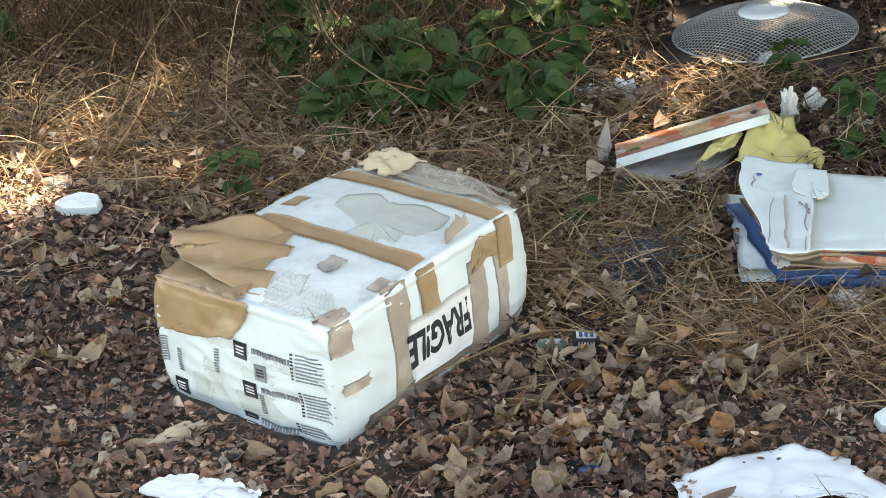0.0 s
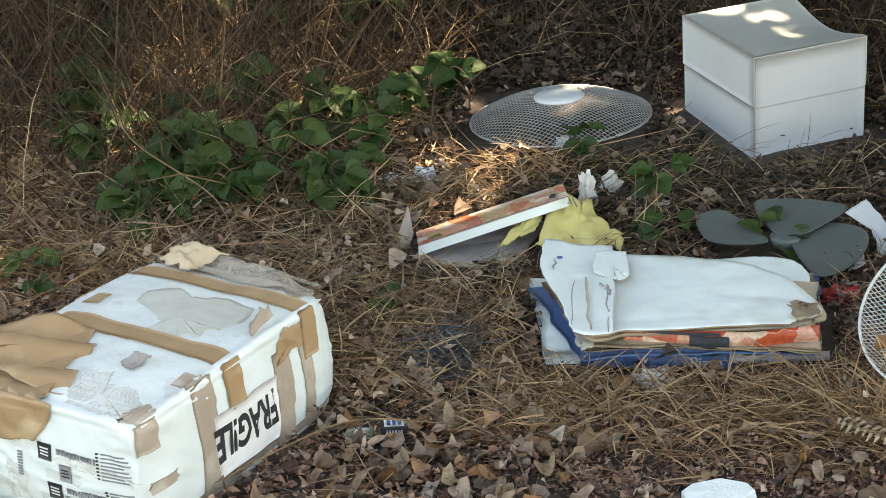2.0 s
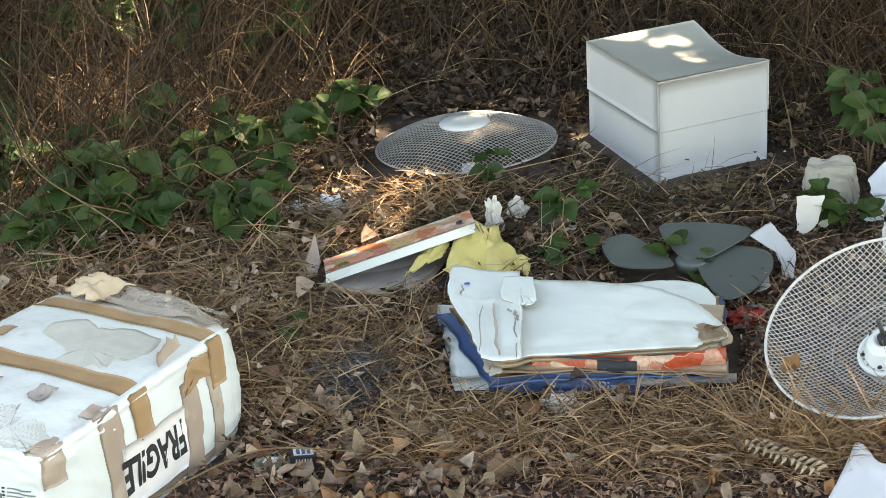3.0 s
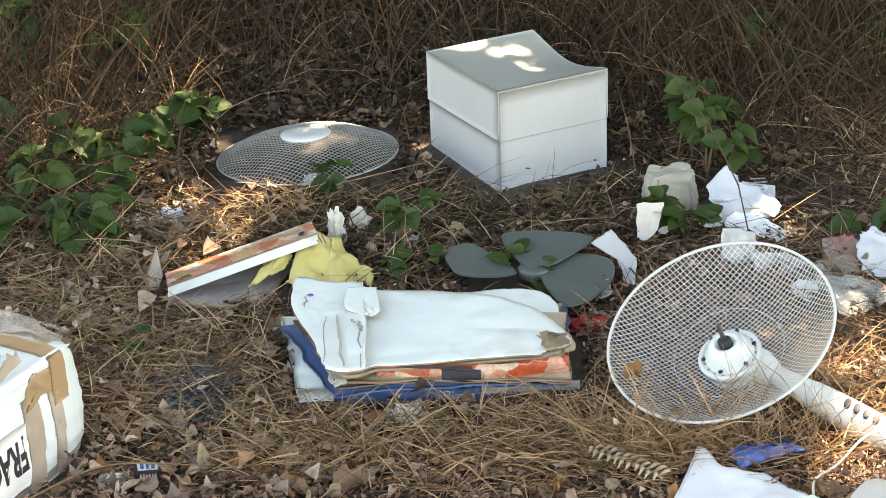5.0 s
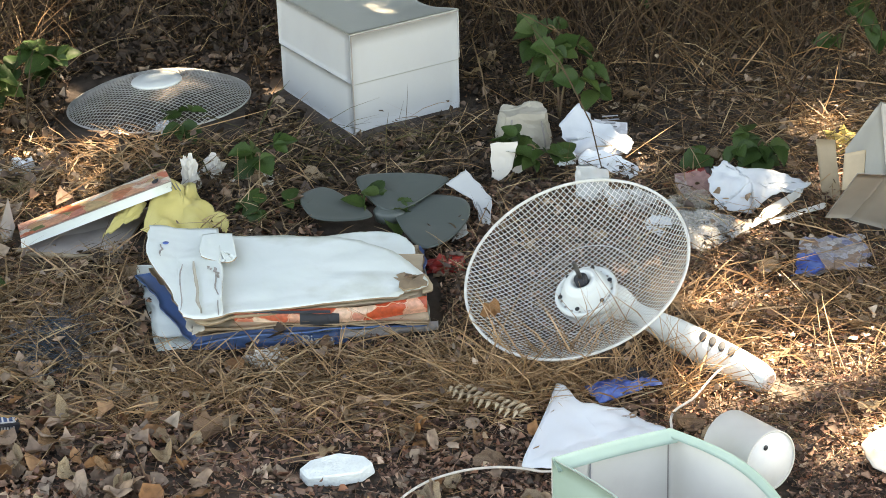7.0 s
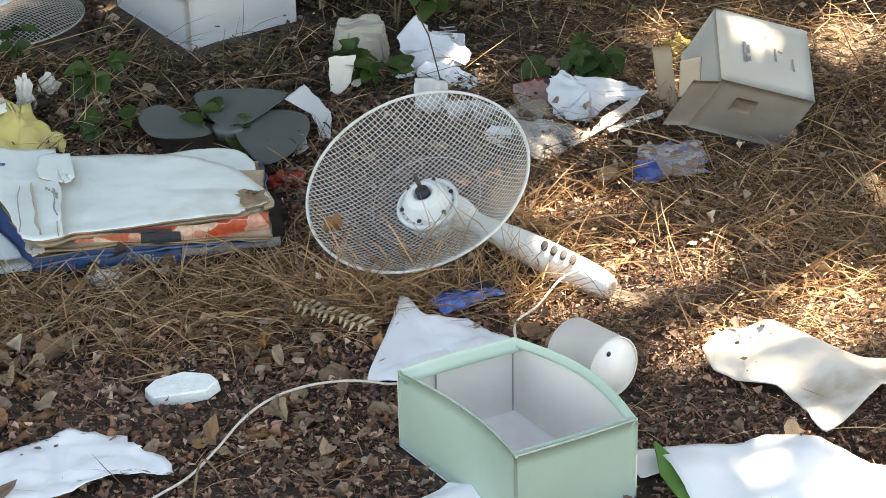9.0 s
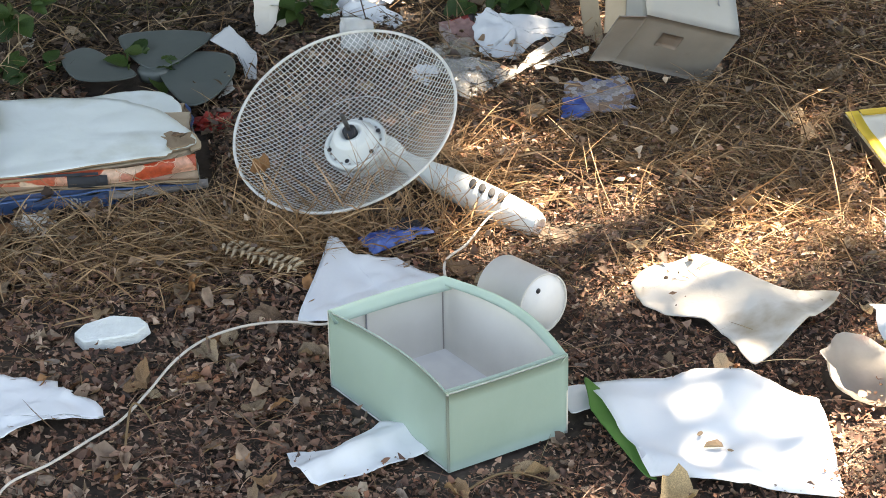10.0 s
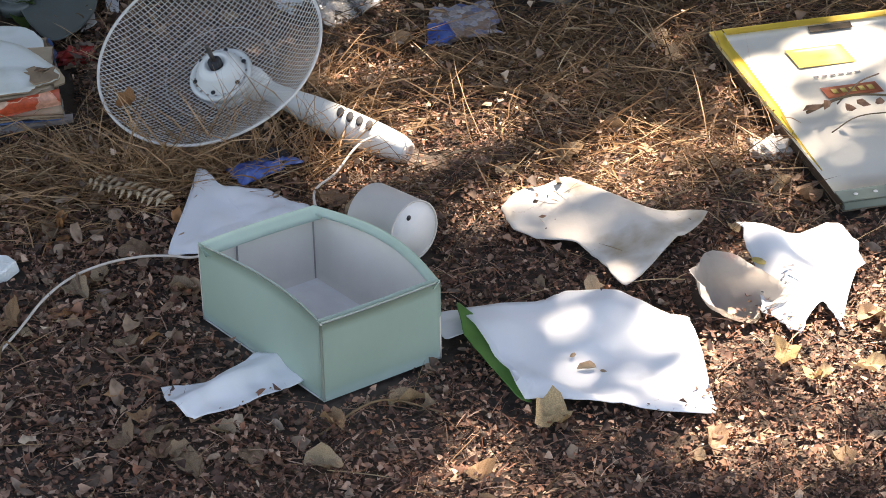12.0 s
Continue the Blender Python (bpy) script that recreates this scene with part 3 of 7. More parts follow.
skin_blob("torn_patch", TOP, ((0.66, 0.72), (0.74, 0.73), (0.80, 0.60), (0.77, 0.50), (0.81, 0.42), (0.80, 0.20), (0.70, 0.16), (0.62, 0.19), (0.60, 0.26), (0.545, 0.24), (0.53, 0.34), (0.455, 0.29), (0.425, 0.47), (0.50, 0.52), (0.575, 0.47)), GREY_PATCH, 0.001, 3, 0.02, "torn grey board showing through the wrap", (0.62, 0.42))
for u0, u1, low in ((0.42, 0.512, 0.66), (0.845, 0.925, 0.62)):
    parcel_patch("tape_strap", TOP, (u0, u1), (0, 1), TAPE, 0.0028, 6, 30, 0.03, 2)
    parcel_patch("tape_strap", RIGHT, (u0, u1), (low, 1), TAPE, 0.0028, 6, 12, 0.04, 2)
skin_blob("corner_tape", TOP, ((0.0, 0.5), (0.0, 0.75), (0.0, 1.0), (0.2, 1.0), (0.43, 1.0), (0.43, 0.85), (0.43, 0.70), (0.30, 0.62), (0.2, 0.58), (0.1, 0.53)), TAPE, 0.0042, 4, 0.012, "wide brown tape over the end")
skin_blob("corner_tape", FRONT, ((1.0, 0.56), (0.9, 0.60), (0.75, 0.62), (0.6, 0.69), (0.54, 0.70), (0.47, 0.84), (0.44, 1.0), (0.7, 1.0), (1.0, 1.0), (1.0, 0.78)), TAPE, 0.0042, 5, 0.012)
skin_blob("edge_tape", TOP, ((0.02, 0.0), (0.10, 0.0), (0.13, 0.06), (0.06, 0.10), (0.01, 0.10)), TAPE_OLD, 0.0016, 6)
parcel_patch("edge_tape", RIGHT, (0.0, 0.10), (0.74, 0.98), TAPE_OLD, 0.0016, 6, 8, 0.15, 6)
parcel_patch("edge_tape", TOP, (0.59, 0.67), (0.875, 0.985), TAPE, 0.0022, 8, 8, 0.12, 8)
parcel_patch("side_tape", RIGHT, (0.275, 0.37), (0.06, 1), TAPE_OLD, 0.0018, 8, 16, 0.08, 7, "greyed tape running down the side")
parcel_patch("side_tape", TOP, (0.26, 0.34), (0.0, 0.09), TAPE_OLD, 0.0018, 8, 8, 0.1, 7)
parcel_patch("side_tape", RIGHT, (0.675, 0.765), (0.05, 0.84), TAPE_OLD, 0.0018, 8, 16, 0.1, 9)
parcel_patch("side_tape", RIGHT, (0.825, 0.885), (0.06, 0.80), TAPE_OLD, 0.0022, 8, 16, 0.1, 10)
skin_blob("side_tape", RIGHT, ((0.69, 0.72), (0.72, 0.88), (0.76, 0.97), (0.83, 0.93), (0.88, 0.82), (0.86, 0.74), (0.78, 0.76)), TAPE, 0.0024, 12)
parcel_patch("bottom_tape", RIGHT, (0.14, 0.98), (0.0, 0.14), TAPE_OLD, 0.0014, 30, 8, 0.1, 11)
label_sheet = parcel_patch("fragile_label", RIGHT, (0.35, 0.675), (0.16, 0.68), LABEL, 0.0034, 14, 10, 0.05, 12, "white paper label with bold black word")
font = bpy.data.curves.new("word", "FONT")
font.body, font.size, font.align_x, font.align_y, font.extrude = "FRAGILE", 0.053, "CENTER", "CENTER", 0.0004
font.offset = 0.0016
word = new("word", font)
word_me = bpy.data.meshes.new_from_object(word)
bpy.data.objects.remove(word)
word_me.materials.append(INK)
wide = max(v.co.x for v in word_me.vertices) - min(v.co.x for v in word_me.vertices)
for vert in word_me.vertices:
    x, z = -vert.co.x * 0.162 / wide, -vert.co.y * 1.62
    x, z = x - 0.06 * z + (0.502 - 0.5) * PL, z + 0.03 * x + (0.46 - 0.5) * PH
    place, nrm = soft_point(np.array((x, -PW / 2, z)), HALF, PR, PB)
    vert.co = Vector(place + nrm * (0.0042 + vert.co.z))
word_ob = new("printed_word", word_me)
word_ob.parent = label_sheet
# printed marks on the end, as plain squares and bars
for b, z, w in ((0.485, 0.634, 0.075), (0.445, 0.33, 0.075), (0.885, 0.13, 0.075), (0.485, 0.03, 0.075), (0.375, 0.50, 0.062)):
    parcel_patch("printed_square", FRONT, (b - w / 2, b + w / 2), (z - 0.065, z + 0.065), INK if w > 0.07 else INK_GREY, 0.0022, 5, 5)
    for k in range(3):
        parcel_patch("printed_bar", FRONT, (b - w * 0.32, b + w * 0.32), (z - 0.03 + 0.026 * k, z - 0.018 + 0.026 * k), LABEL if w > 0.07 else INK, 0.0026, 3, 3)
for b0, b1, z in ((0.21, 0.425, 0.655), (0.165, 0.385, 0.355), (0.22, 0.43, 0.06)):
    for k in range(12):
        w = (b1 - b0) / 12
        parcel_patch("printed_bar", FRONT, (b0 + k * w, b0 + (k + (0.78 if k % 4 else 0.5)) * w), (z - 0.022, z + 0.022), INK_GREY, 0.0022, 3, 3)
for b0, z0 in ((0.13, 0.72), (0.10, 0.42), (0.14, 0.14)):
    for k in range(8):
        parcel_patch("printed_line", FRONT, (b0 - 0.06 - 0.02 * (k % 3), b0 + 0.05), (z0 - k * 0.028, z0 - k * 0.028 + 0.009), INK_GREY, 0.0022, 6, 3)
        parcel_patch("printed_line", FRONT, (b0 + 0.062, b0 + 0.074), (z0 - k * 0.028, z0 - k * 0.028 + 0.012), INK, 0.0022, 3, 3)
for b0, z0, cnt in ((0.62, 0.56, 9), (0.37, 0.30, 8), (0.86, 0.44, 9), (0.95, 0.5, 10), (0.97, 0.2, 5)):
    for k in range(cnt):
        parcel_patch("printed_line", FRONT, (b0, b0 + 0.024), (z0 - k * 0.022, z0 - k * 0.022 + 0.013), INK_GREY, 0.0022, 3, 3)
skin_blob("grey_tape", TOP, ((0.03, 0.10), (0.10, 0.06), (0.17, 0.18), (0.16, 0.32), (0.22, 0.36), (0.19, 0.46), (0.10, 0.44), (0.03, 0.40), (0.02, 0.25)), FILM, 0.0010, 14, 0.03, "greyed translucent tape over the corner")
parcel_patch("grey_tape", RIGHT, (0.04, 0.16), (0.40, 0.50), TAPE_OLD, 0.0012, 8, 8, 0.3, 15)
parcel_patch("far_tape", TOP, (0.955, 1.0), (0.3, 0.9), TAPE_OLD, 0.0016, 10, 24, 0.2, 16)
skin_blob("far_tape", TOP, ((0.93, 0.1), (1.0, 0.08), (1.0, 0.3), (0.95, 0.32), (0.955, 0.2)), TAPE_OLD, 0.0018, 17)
for b0, b1, z0, z1, sd in ((0.5, 0.66, 0.60, 0.72, 4), (0.3, 0.52, 0.1, 0.3, 6), (0.6, 0.72, 0.15, 0.45, 7), (0.04, 0.4, 0.55, 0.63, 1), (0.7, 0.8, 0.1, 0.3, 2), (0.3, 0.48, 0.42, 0.5, 3)):
    parcel_patch("grey_smear", FRONT, (b0, b1), (z0, z1), FILM, 0.001, 12, 8, 0.4, sd)


def rumpled(name, corner_list, amp, seed, material, parent, label="", n=22, smooth=True, ragged=0.22):
    """A torn, rumpled flap between four places (x, y, z)."""
    c = np.array(corner_list, float)
    u, v, _ = quad_grid(((0, 0), (1, 0), (1, 1), (0, 1)), n, n, ragged, seed)
    w = [(1 - u) * (1 - v), u * (1 - v), u * v, (1 - u) * v]
    p = sum(a[..., None] * b for a, b in zip(w, c))
    w = 0.35 + 0.65 * np.clip(np.minimum(np.minimum(u, 1 - u), np.minimum(v, 1 - v)) * 5, 0, 1)
    lump = vnoise(u * 2.6 + seed, v * 2.2 + seed * 1.7) + 0.5 * np.abs(vnoise(u * 6 + seed, v * 5) - 0.5) + 0.25 * np.abs(vnoise(u * 13 + seed, v * 11) - 0.5)
    p[..., 2] += amp * w * lump
    p[..., 0] += 0.25 * amp * (vnoise(v * 6 + seed, u * 3) - 0.5)
    ob = slab(name, p, 0.0012, material, parent, smooth)
    return tagged(ob, label) if label else ob


hz = PH / 2 + PB
cut_sheet("tape_flap", ((-0.171, 0.232), (-0.146, 0.223), (-0.121, 0.214), (-0.058, 0.155), (-0.042, 0.057), (-0.114, 0.024), (-0.230, -0.024), (-0.237, 0.044), (-0.234, 0.137), (-0.206, 0.191)), lambda x, y: hz - 0.004 + 0.024 * np.clip((y - 0.03) / 0.14, 0, 1) ** 1.3 + 0.006 * np.sin(x * 60 + y * 30), 0.0012, TAPE, parcel, 3, 0.012, 9, TAPE_OLD, None, "loose brown tape peeling up", 0.008)
rumpled("film_flap", ((0.225, -0.16, hz - 0.006), (0.275, -0.15, hz - 0.004), (0.285, 0.12, hz + 0.004), (0.235, 0.12, hz - 0.004)), 0.016, 5, CLOUDY_FILM, parcel, "loose wrinkled clear film")
rumpled("film_flap", ((0.215, 0.075, hz - 0.004), (0.27, 0.03, hz + 0.012), (0.285, 0.12, hz + 0.02), (0.235, 0.15, hz - 0.002)), 0.028, 7, KRAFT_PALE, parcel, "curled pale wrapping paper")
rumpled("film_flap", ((0.08, -0.186, 0.04), (0.15, -0.19, 0.06), (0.15, -0.15, hz + 0.008), (0.07, -0.17, hz + 0.01)), 0.008, 9, TAPE_OLD, parcel, n=12)
rumpled("tear", ((-0.13, -0.08, hz + 0.0), (-0.08, -0.085, hz + 0.002), (-0.09, -0.055, hz + 0.006), (-0.12, -0.05, hz + 0.002)), 0.014, 11, GREY_BOARD, parcel, n=10)

# ---- white carton ----
CL, CW, CH = 0.275, 0.323, 0.235
carton = thing("carton", "closed white cardboard carton with a sagging top", "box", frame_at((0.048, 4.633), (0.242, 0.132), (-0.158, 0.282)) @ pose(0, 0, 0.002))


def box_wall(name, a, b, z0, z1, thick, material, parent, bow=0.0, top=None, n=14, m=8, inner=None):
    """An upright board from a to b (local x, y), bowed outwards, thickness to its left."""
    u, v = np.meshgrid(np.linspace(0, 1, n), np.linspace(0, 1, m), indexing="ij")
    a, b = np.array(a, float), np.array(b, float)
    d = (b - a) / np.linalg.norm(b - a)
    out = np.array([d[1], -d[0]])
    xy = a + u[..., None] * (b - a) + (bow * np.sin(u * math.pi) * v**1.5)[..., None] * out
    zt = z1 + (top(u) if top else 0 * u)
    p = np.concatenate([xy, (z0 + (zt - z0) * v)[..., None]], -1)
    return slab(name, p, thick, material, parent, False, inner)


c4 = ((0, 0), (CL, 0), (CL, CW), (0, CW))
for k in range(4):
    box_wall("side_panel", c4[k], c4[(k + 1) % 4], 0, 0.119 if k in (1, 3) else CH - 0.003, 0.003, CARTON_WHITE, carton, 0.001)
e = 0.0025
o4 = ((-e, -e * 0.4), (CL + e, -e * 0.4), (CL + e, CW + e), (-e, CW + e))
sag = lambda u: -0.03 * np.sin(u * math.pi) ** 1.3
box_wall("lid_panel", o4[3], o4[0], 0.1215, CH, 0.003, CARTON_WHITE, carton, 0.001)
box_wall("lid_panel", o4[1], o4[2], 0.1215, CH, 0.003, CARTON_WHITE, carton, 0.001, sag)
u, v = np.meshgrid(np.linspace(0, 1, 24), np.linspace(0, 1, 24), indexing="ij")
p = np.stack([-e + u * (CL + 2 * e), -e + v * (CW + 2 * e), CH + 0.001 - 0.03 * np.sin(v * math.pi) ** 1.3 * u**1.6 - 0.006 * np.sin(u * math.pi) * np.sin(v * math.pi)], -1)
slab("top_panel", p, 0.003, CARTON_TOP, carton)
box_wall("fold_line", (0.004, -0.0035), (CL - 0.004, -0.0035), 0.118, 0.1195, 0.001, CARTON_TOP, carton)

box_wall("edge_crease", (-0.0005, -0.0032), (0.0022, -0.0038), 0.002, CH - 0.004, 0.001, GREY_BOARD, carton, n=2)
box_wall("edge_crease", (0.0, -0.0032), (CL, -0.0032), CH - 0.0045, CH - 0.0018, 0.001, GREY_BOARD, carton, n=4)

# ---- mint shoebox ----
GL, GW, GH = 0.205, 0.30, 0.134
shoebox = thing("shoebox", "open mint-green shoebox without a lid, grey inside", "box", pose(0.443, 2.705, 0.004, 0, 0, 20.0))
g4 = ((0, 0), (GL, 0), (GL - 0.038, GW), (-0.038, GW))
bows = (0.002, 0.028, 0.004, -0.022)
tops = (None, lambda u: 0.004 * np.sin(u * math.pi), None, lambda u: -0.006 * np.sin(u * math.pi))
for k in range(4):
    box_wall("side_panel", g4[k], g4[(k + 1) % 4], 0, GH, 0.0025, MINT, shoebox, bows[k], tops[k], 24, 8, INSIDE)
u, v = np.meshgrid(np.linspace(0, 1, 12), np.linspace(0, 1, 12), indexing="ij")
slab("base_panel", np.stack([u * GL - 0.038 * v, v * GW, 0.004 + 0 * u], -1), 0.003, LABEL, shoebox)


def rim_fold(a, b, bow, drop, inset, top=None):
    """The folded edge that lies over the inside of a wall."""
    n = 20
    u, v = np.meshgrid(np.linspace(0, 1, n), np.linspace(0, 1, 4), indexing="ij")
    a, b = np.array(a, float), np.array(b, float)
    d = (b - a) / np.linalg.norm(b - a)
    out = np.array([d[1], -d[0]])
    xy = a + u[..., None] * (b - a) + (bow * np.sin(u * math.pi) - 0.001 - inset * v)[..., None] * out
    z = GH + 0.0015 + (top(u) if top else 0) - drop * v
    return slab("rim_fold", np.concatenate([xy, z[..., None]], -1)[:, ::-1], 0.0015, MINT_PALE, shoebox)


rim_fold(g4[1], g4[2], bows[1], 0.010, 0.012, tops[1])
rim_fold(g4[2], g4[3], bows[2], 0.014, 0.022)
rim_fold(g4[0], g4[1], bows[0], 0.002, 0.012)
rim_fold(g4[3], g4[0], bows[3], 0.004, 0.004, tops[3])
box_wall("seam", (0.025, GW - 0.004), (0.0275, GW - 0.004), 0.06, GH - 0.015, 0.001, INK_GREY, shoebox, n=2)
box_wall("inner_edge", (GL - 0.044, GW - 0.003), (GL - 0.0415, GW - 0.003), 0.005, GH - 0.015, 0.001, GREY_BOARD, shoebox, n=2)
crumple("dead_leaf", (0.58, 2.86, 0.012), (0.016, 0.013, 0.016), LITTER, "small curled brown leaf inside the shoebox", "leaf", 4, 0.8, detail=2)

box_wall("edge_crease", (-0.0020, 0.0012), (0.0012, -0.0020), 0.002, GH - 0.001, 0.0008, BOARD_GREEN, shoebox, n=2)

# ---- open beige carton tipped on its corner ----
axes = Matrix(((0.945, -0.302, 0.128, 1.028), (0.034, 0.477, 0.878, 3.853), (-0.326, -0.825, 0.461, 0.192), (0, 0, 0, 1)))
BL, BD, BH = 0.198, 0.154, 0.177
tipped = thing("open_carton", "tipped beige cardboard box with one open end and faded print", "box", axes)


def board(name, o, du, dv, material, parent, thick=0.003, n=10, bend=0.0, under=None):
    """A flat board from a corner along two edges (x, y, z)."""
    u, v = np.meshgrid(np.linspace(0, 1, n), np.linspace(0, 1, n), indexing="ij")
    du, dv, o = np.array(du, float), np.array(dv, float), np.array(o, float)
    nn = np.cross(du, dv)
    nn /= np.linalg.norm(nn)
    p = o + u[..., None] * du + v[..., None] * dv + (bend * np.sin(u * math.pi) * np.sin(v * math.pi))[..., None] * nn
    return slab(name, p, thick, material, parent, True, under)


board("upper_panel", (0, 0, 0), (BL, 0, 0), (0, 0, BH), CARTON_BEIGE, tipped, bend=0.003)
board("lower_panel", (0, 0, 0), (0, BD, 0), (BL, 0, 0), CARTON_SHADED, tipped, bend=0.002)
board("back_panel", (0, BD, 0), (0, 0, BH), (BL, 0, 0), CARTON_BEIGE, tipped)
board("top_panel", (0, 0, BH), (BL, 0, 0), (0, BD, 0), CARTON_BEIGE, tipped)
board("end_panel", (BL, 0, 0), (0, BD, 0), (0, 0, BH), CARTON_BEIGE, tipped)
board("side_panel", (0, 0, 0), (0, 0, BH), (0, BD, 0), CARTON_BEIGE, tipped, bend=0.003)
board("side_flap", (0.002, 0.004, 0.0), (0.004, BD * 0.95, 0.004), (-0.062, -0.004, -0.018), CARTON_SHADED, tipped, 0.002, bend=0.004)
board("side_flap", (-0.003, BD * 0.55, 0.03), (-0.03, BD * 0.2, 0.004), (0.0, -0.02, 0.075), KRAFT_PALE, tipped, 0.002)
for x, z, w, h in ((0.052, 0.055, 0.005, 0.05), (0.060, 0.06, 0.005, 0.012), (0.061, 0.08, 0.004, 0.02), (0.118, 0.075, 0.004, 0.03), (0.126, 0.098, 0.008, 0.004), (0.155, 0.06, 0.003, 0.03), (0.10, 0.12, 0.004, 0.012)):
    board("printed_bar", (x, -0.0045, z), (w, 0, 0), (0, 0, h), INK_GREY, tipped, 0.0006, 3)
board("tape_label", (0.05, 0.035, -0.004), (0, 0.04, 0), (0.045, 0, 0), BROWN_TAPE_DULL, tipped, 0.0006, 4)
flap_card = board("card_strip", (0.006, 0, 0), (0.038, -0.004, 0), (-0.014, 0.028, 0.122), KRAFT_PALE, None, 0.002, 8, 0.003)
flap_card.matrix_basis = pose(0.977, 4.169, 0.0, 0, 0, -6)
tagged(flap_card, "upright tan cardboard strip stuck in dry grass", "cardboard")

# ---- pedestal fan, lying down ----
FN = Vector((-0.311, -0.347, 0.884)).normalized()
FC, FR = Vector((0.413, 3.58, 0.164)), 0.203
fy = (Vector((0.3, 0.95, 0)) - FN * FN.dot(Vector((0.3, 0.95, 0)))).normalized()
fx = fy.cross(FN)
fan_m = Matrix(((fx.x, fy.x, FN.x, FC.x), (fx.y, fy.y, FN.y, FC.y), (fx.z, fy.z, FN.z, FC.z), (0, 0, 0, 1)))
fan = thing("pedestal_fan", "white pedestal fan lying on its side, blades and front guard missing", "fan", fan_m)


def bowl_z(r, radius, deep):
    """The height of a shallow basket at radius r: flat floor, rounded shoulder, steep wall."""
    t = np.clip(r / radius, 0, 1)
    return -deep * (1 - t**2.6)


def mesh_bowl(name, radius, deep, pitch, wire, material, parent, hole=0.0, up=1.0):
    """A basket of crossing wires, two families at a slant to each other."""
    vs, fs, base = [], [], 0
    for fam, ang in enumerate((math.radians(40), math.radians(-40))):
        d, n = np.array([math.cos(ang), math.sin(ang)]), np.array([-math.sin(ang), math.cos(ang)])
        for off in np.arange(-radius + pitch / 2, radius, pitch):
            half = math.sqrt(max(radius**2 - off**2, 0))
            if half < 0.01:
                continue
            cnt = max(4, int(half * 2 / 0.012))
            t = np.linspace(-half, half, cnt)
            xy = off * n + t[:, None] * d
            r = np.linalg.norm(xy, axis=1)
            z = up * bowl_z(r, radius, deep) + (0.0006 if fam else 0)
            line = np.concatenate([xy, z[:, None]], 1)
            keep = r > hole
            tang = np.gradient(line, axis=0)
            tang /= np.linalg.norm(tang, axis=1, keepdims=True)
            a = np.cross(tang, [0, 0, 1.0])
            a /= np.linalg.norm(a, axis=1, keepdims=True)
            b = np.cross(a, tang)
            ring = np.stack([line + wire * (math.cos(q) * a + math.sin(q) * b) for q in (0.5, 2.6, 4.7)], 1)
            vs.append(ring.reshape(-1, 3))
            i = np.arange(cnt * 3).reshape(cnt, 3) + base
            j = np.roll(i, -1, 1)
            f = np.stack([i[:-1], j[:-1], j[1:], i[1:]], -1)
            f = f[(keep[:-1] & keep[1:])]
            fs.append(f.reshape(-1, 4))
            base += cnt * 3
    return raw(name, np.concatenate(vs), np.concatenate(fs), material, parent, True)


def ring(name, radius, z, r, material, parent, sides=8, n=96):
    a = np.linspace(0, 2 * np.pi, n, endpoint=False)
    q = np.linspace(0, 2 * np.pi, sides, endpoint=False)
    rr = radius + r * np.cos(q)[None] + 0 * a[:, None]
    p = np.stack([rr * np.cos(a)[:, None], rr * np.sin(a)[:, None], z + r * np.sin(q)[None] + 0 * rr], -1)
    i = np.arange(n * sides).reshape(n, sides)
    f = np.stack([i, np.roll(i, -1, 0), np.roll(np.roll(i, -1, 0), -1, 1), np.roll(i, -1, 1)], -1)
    return raw(name, p.reshape(-1, 3), f.reshape(-1, 4), material, parent, True)


DEEP = 0.072
mesh_bowl("rear_guard", FR, DEEP, 0.0076, 0.0008, WIRE_WHITE, fan, 0.04)
ring("rim", FR, 0, 0.0028, WIRE_WHITE, fan)
ring("inner_ring", 0.10, float(bowl_z(0.10, FR, DEEP)), 0.0006, WIRE_WHITE, fan)
hub = lathe("hub", [(0.03, -DEEP - 0.01), (0.056, -DEEP - 0.008), (0.058, -DEEP + 0.004), (0.055, -DEEP + 0.007), (0.050, -DEEP + 0.007), (0.049, -DEEP + 0.003), (0.045, -DEEP + 0.003), (0.044, -DEEP + 0.012), (0.038, -DEEP + 0.014), (0.036, -DEEP + 0.026), (0.031, -DEEP + 0.030), (0.027, -DEEP + 0.030), (0.026, -DEEP + 0.037), (0.018, -DEEP + 0.037), (0.016, -DEEP + 0.028)], FAN_WHITE, fan)
for k in range(18):
    a_ = k * math.pi / 9
    lathe("vent_slot", [(0.0001, 0), (0.0028, 0), (0.0028, 0.0008), (0.0001, 0.001)], GREY_BOARD, hub, 8, pose(0.047 * math.cos(a_), 0.047 * math.sin(a_), -DEEP + 0.0032))
for k in range(6):
    a = k * math.pi / 3 + 0.3
    lathe("vent_slot", [(0.0001, 0), (0.0042, 0), (0.0042, 0.0014), (0.0001, 0.0016)], BUTTON, hub, 10, pose(0.0465 * math.cos(a), 0.0465 * math.sin(a), -DEEP + 0.0122))
lathe("shaft", [(0.0001, -DEEP), (0.0042, -DEEP), (0.0042, -DEEP + 0.082), (0.003, -DEEP + 0.086), (0.0001, -DEEP + 0.086)], STEEL, fan, 12)
lathe("shaft_collar", [(0.0001, -DEEP + 0.027), (0.0125, -DEEP + 0.027), (0.0125, -DEEP + 0.042), (0.005, -DEEP + 0.044), (0.0001, -DEEP + 0.044)], BUTTON, fan, 16)
to_fan = fan_m.inverted()
neck_a, neck_b = Vector((0.492, 3.592, 0.082)), Vector((0.716, 3.368, 0.032))
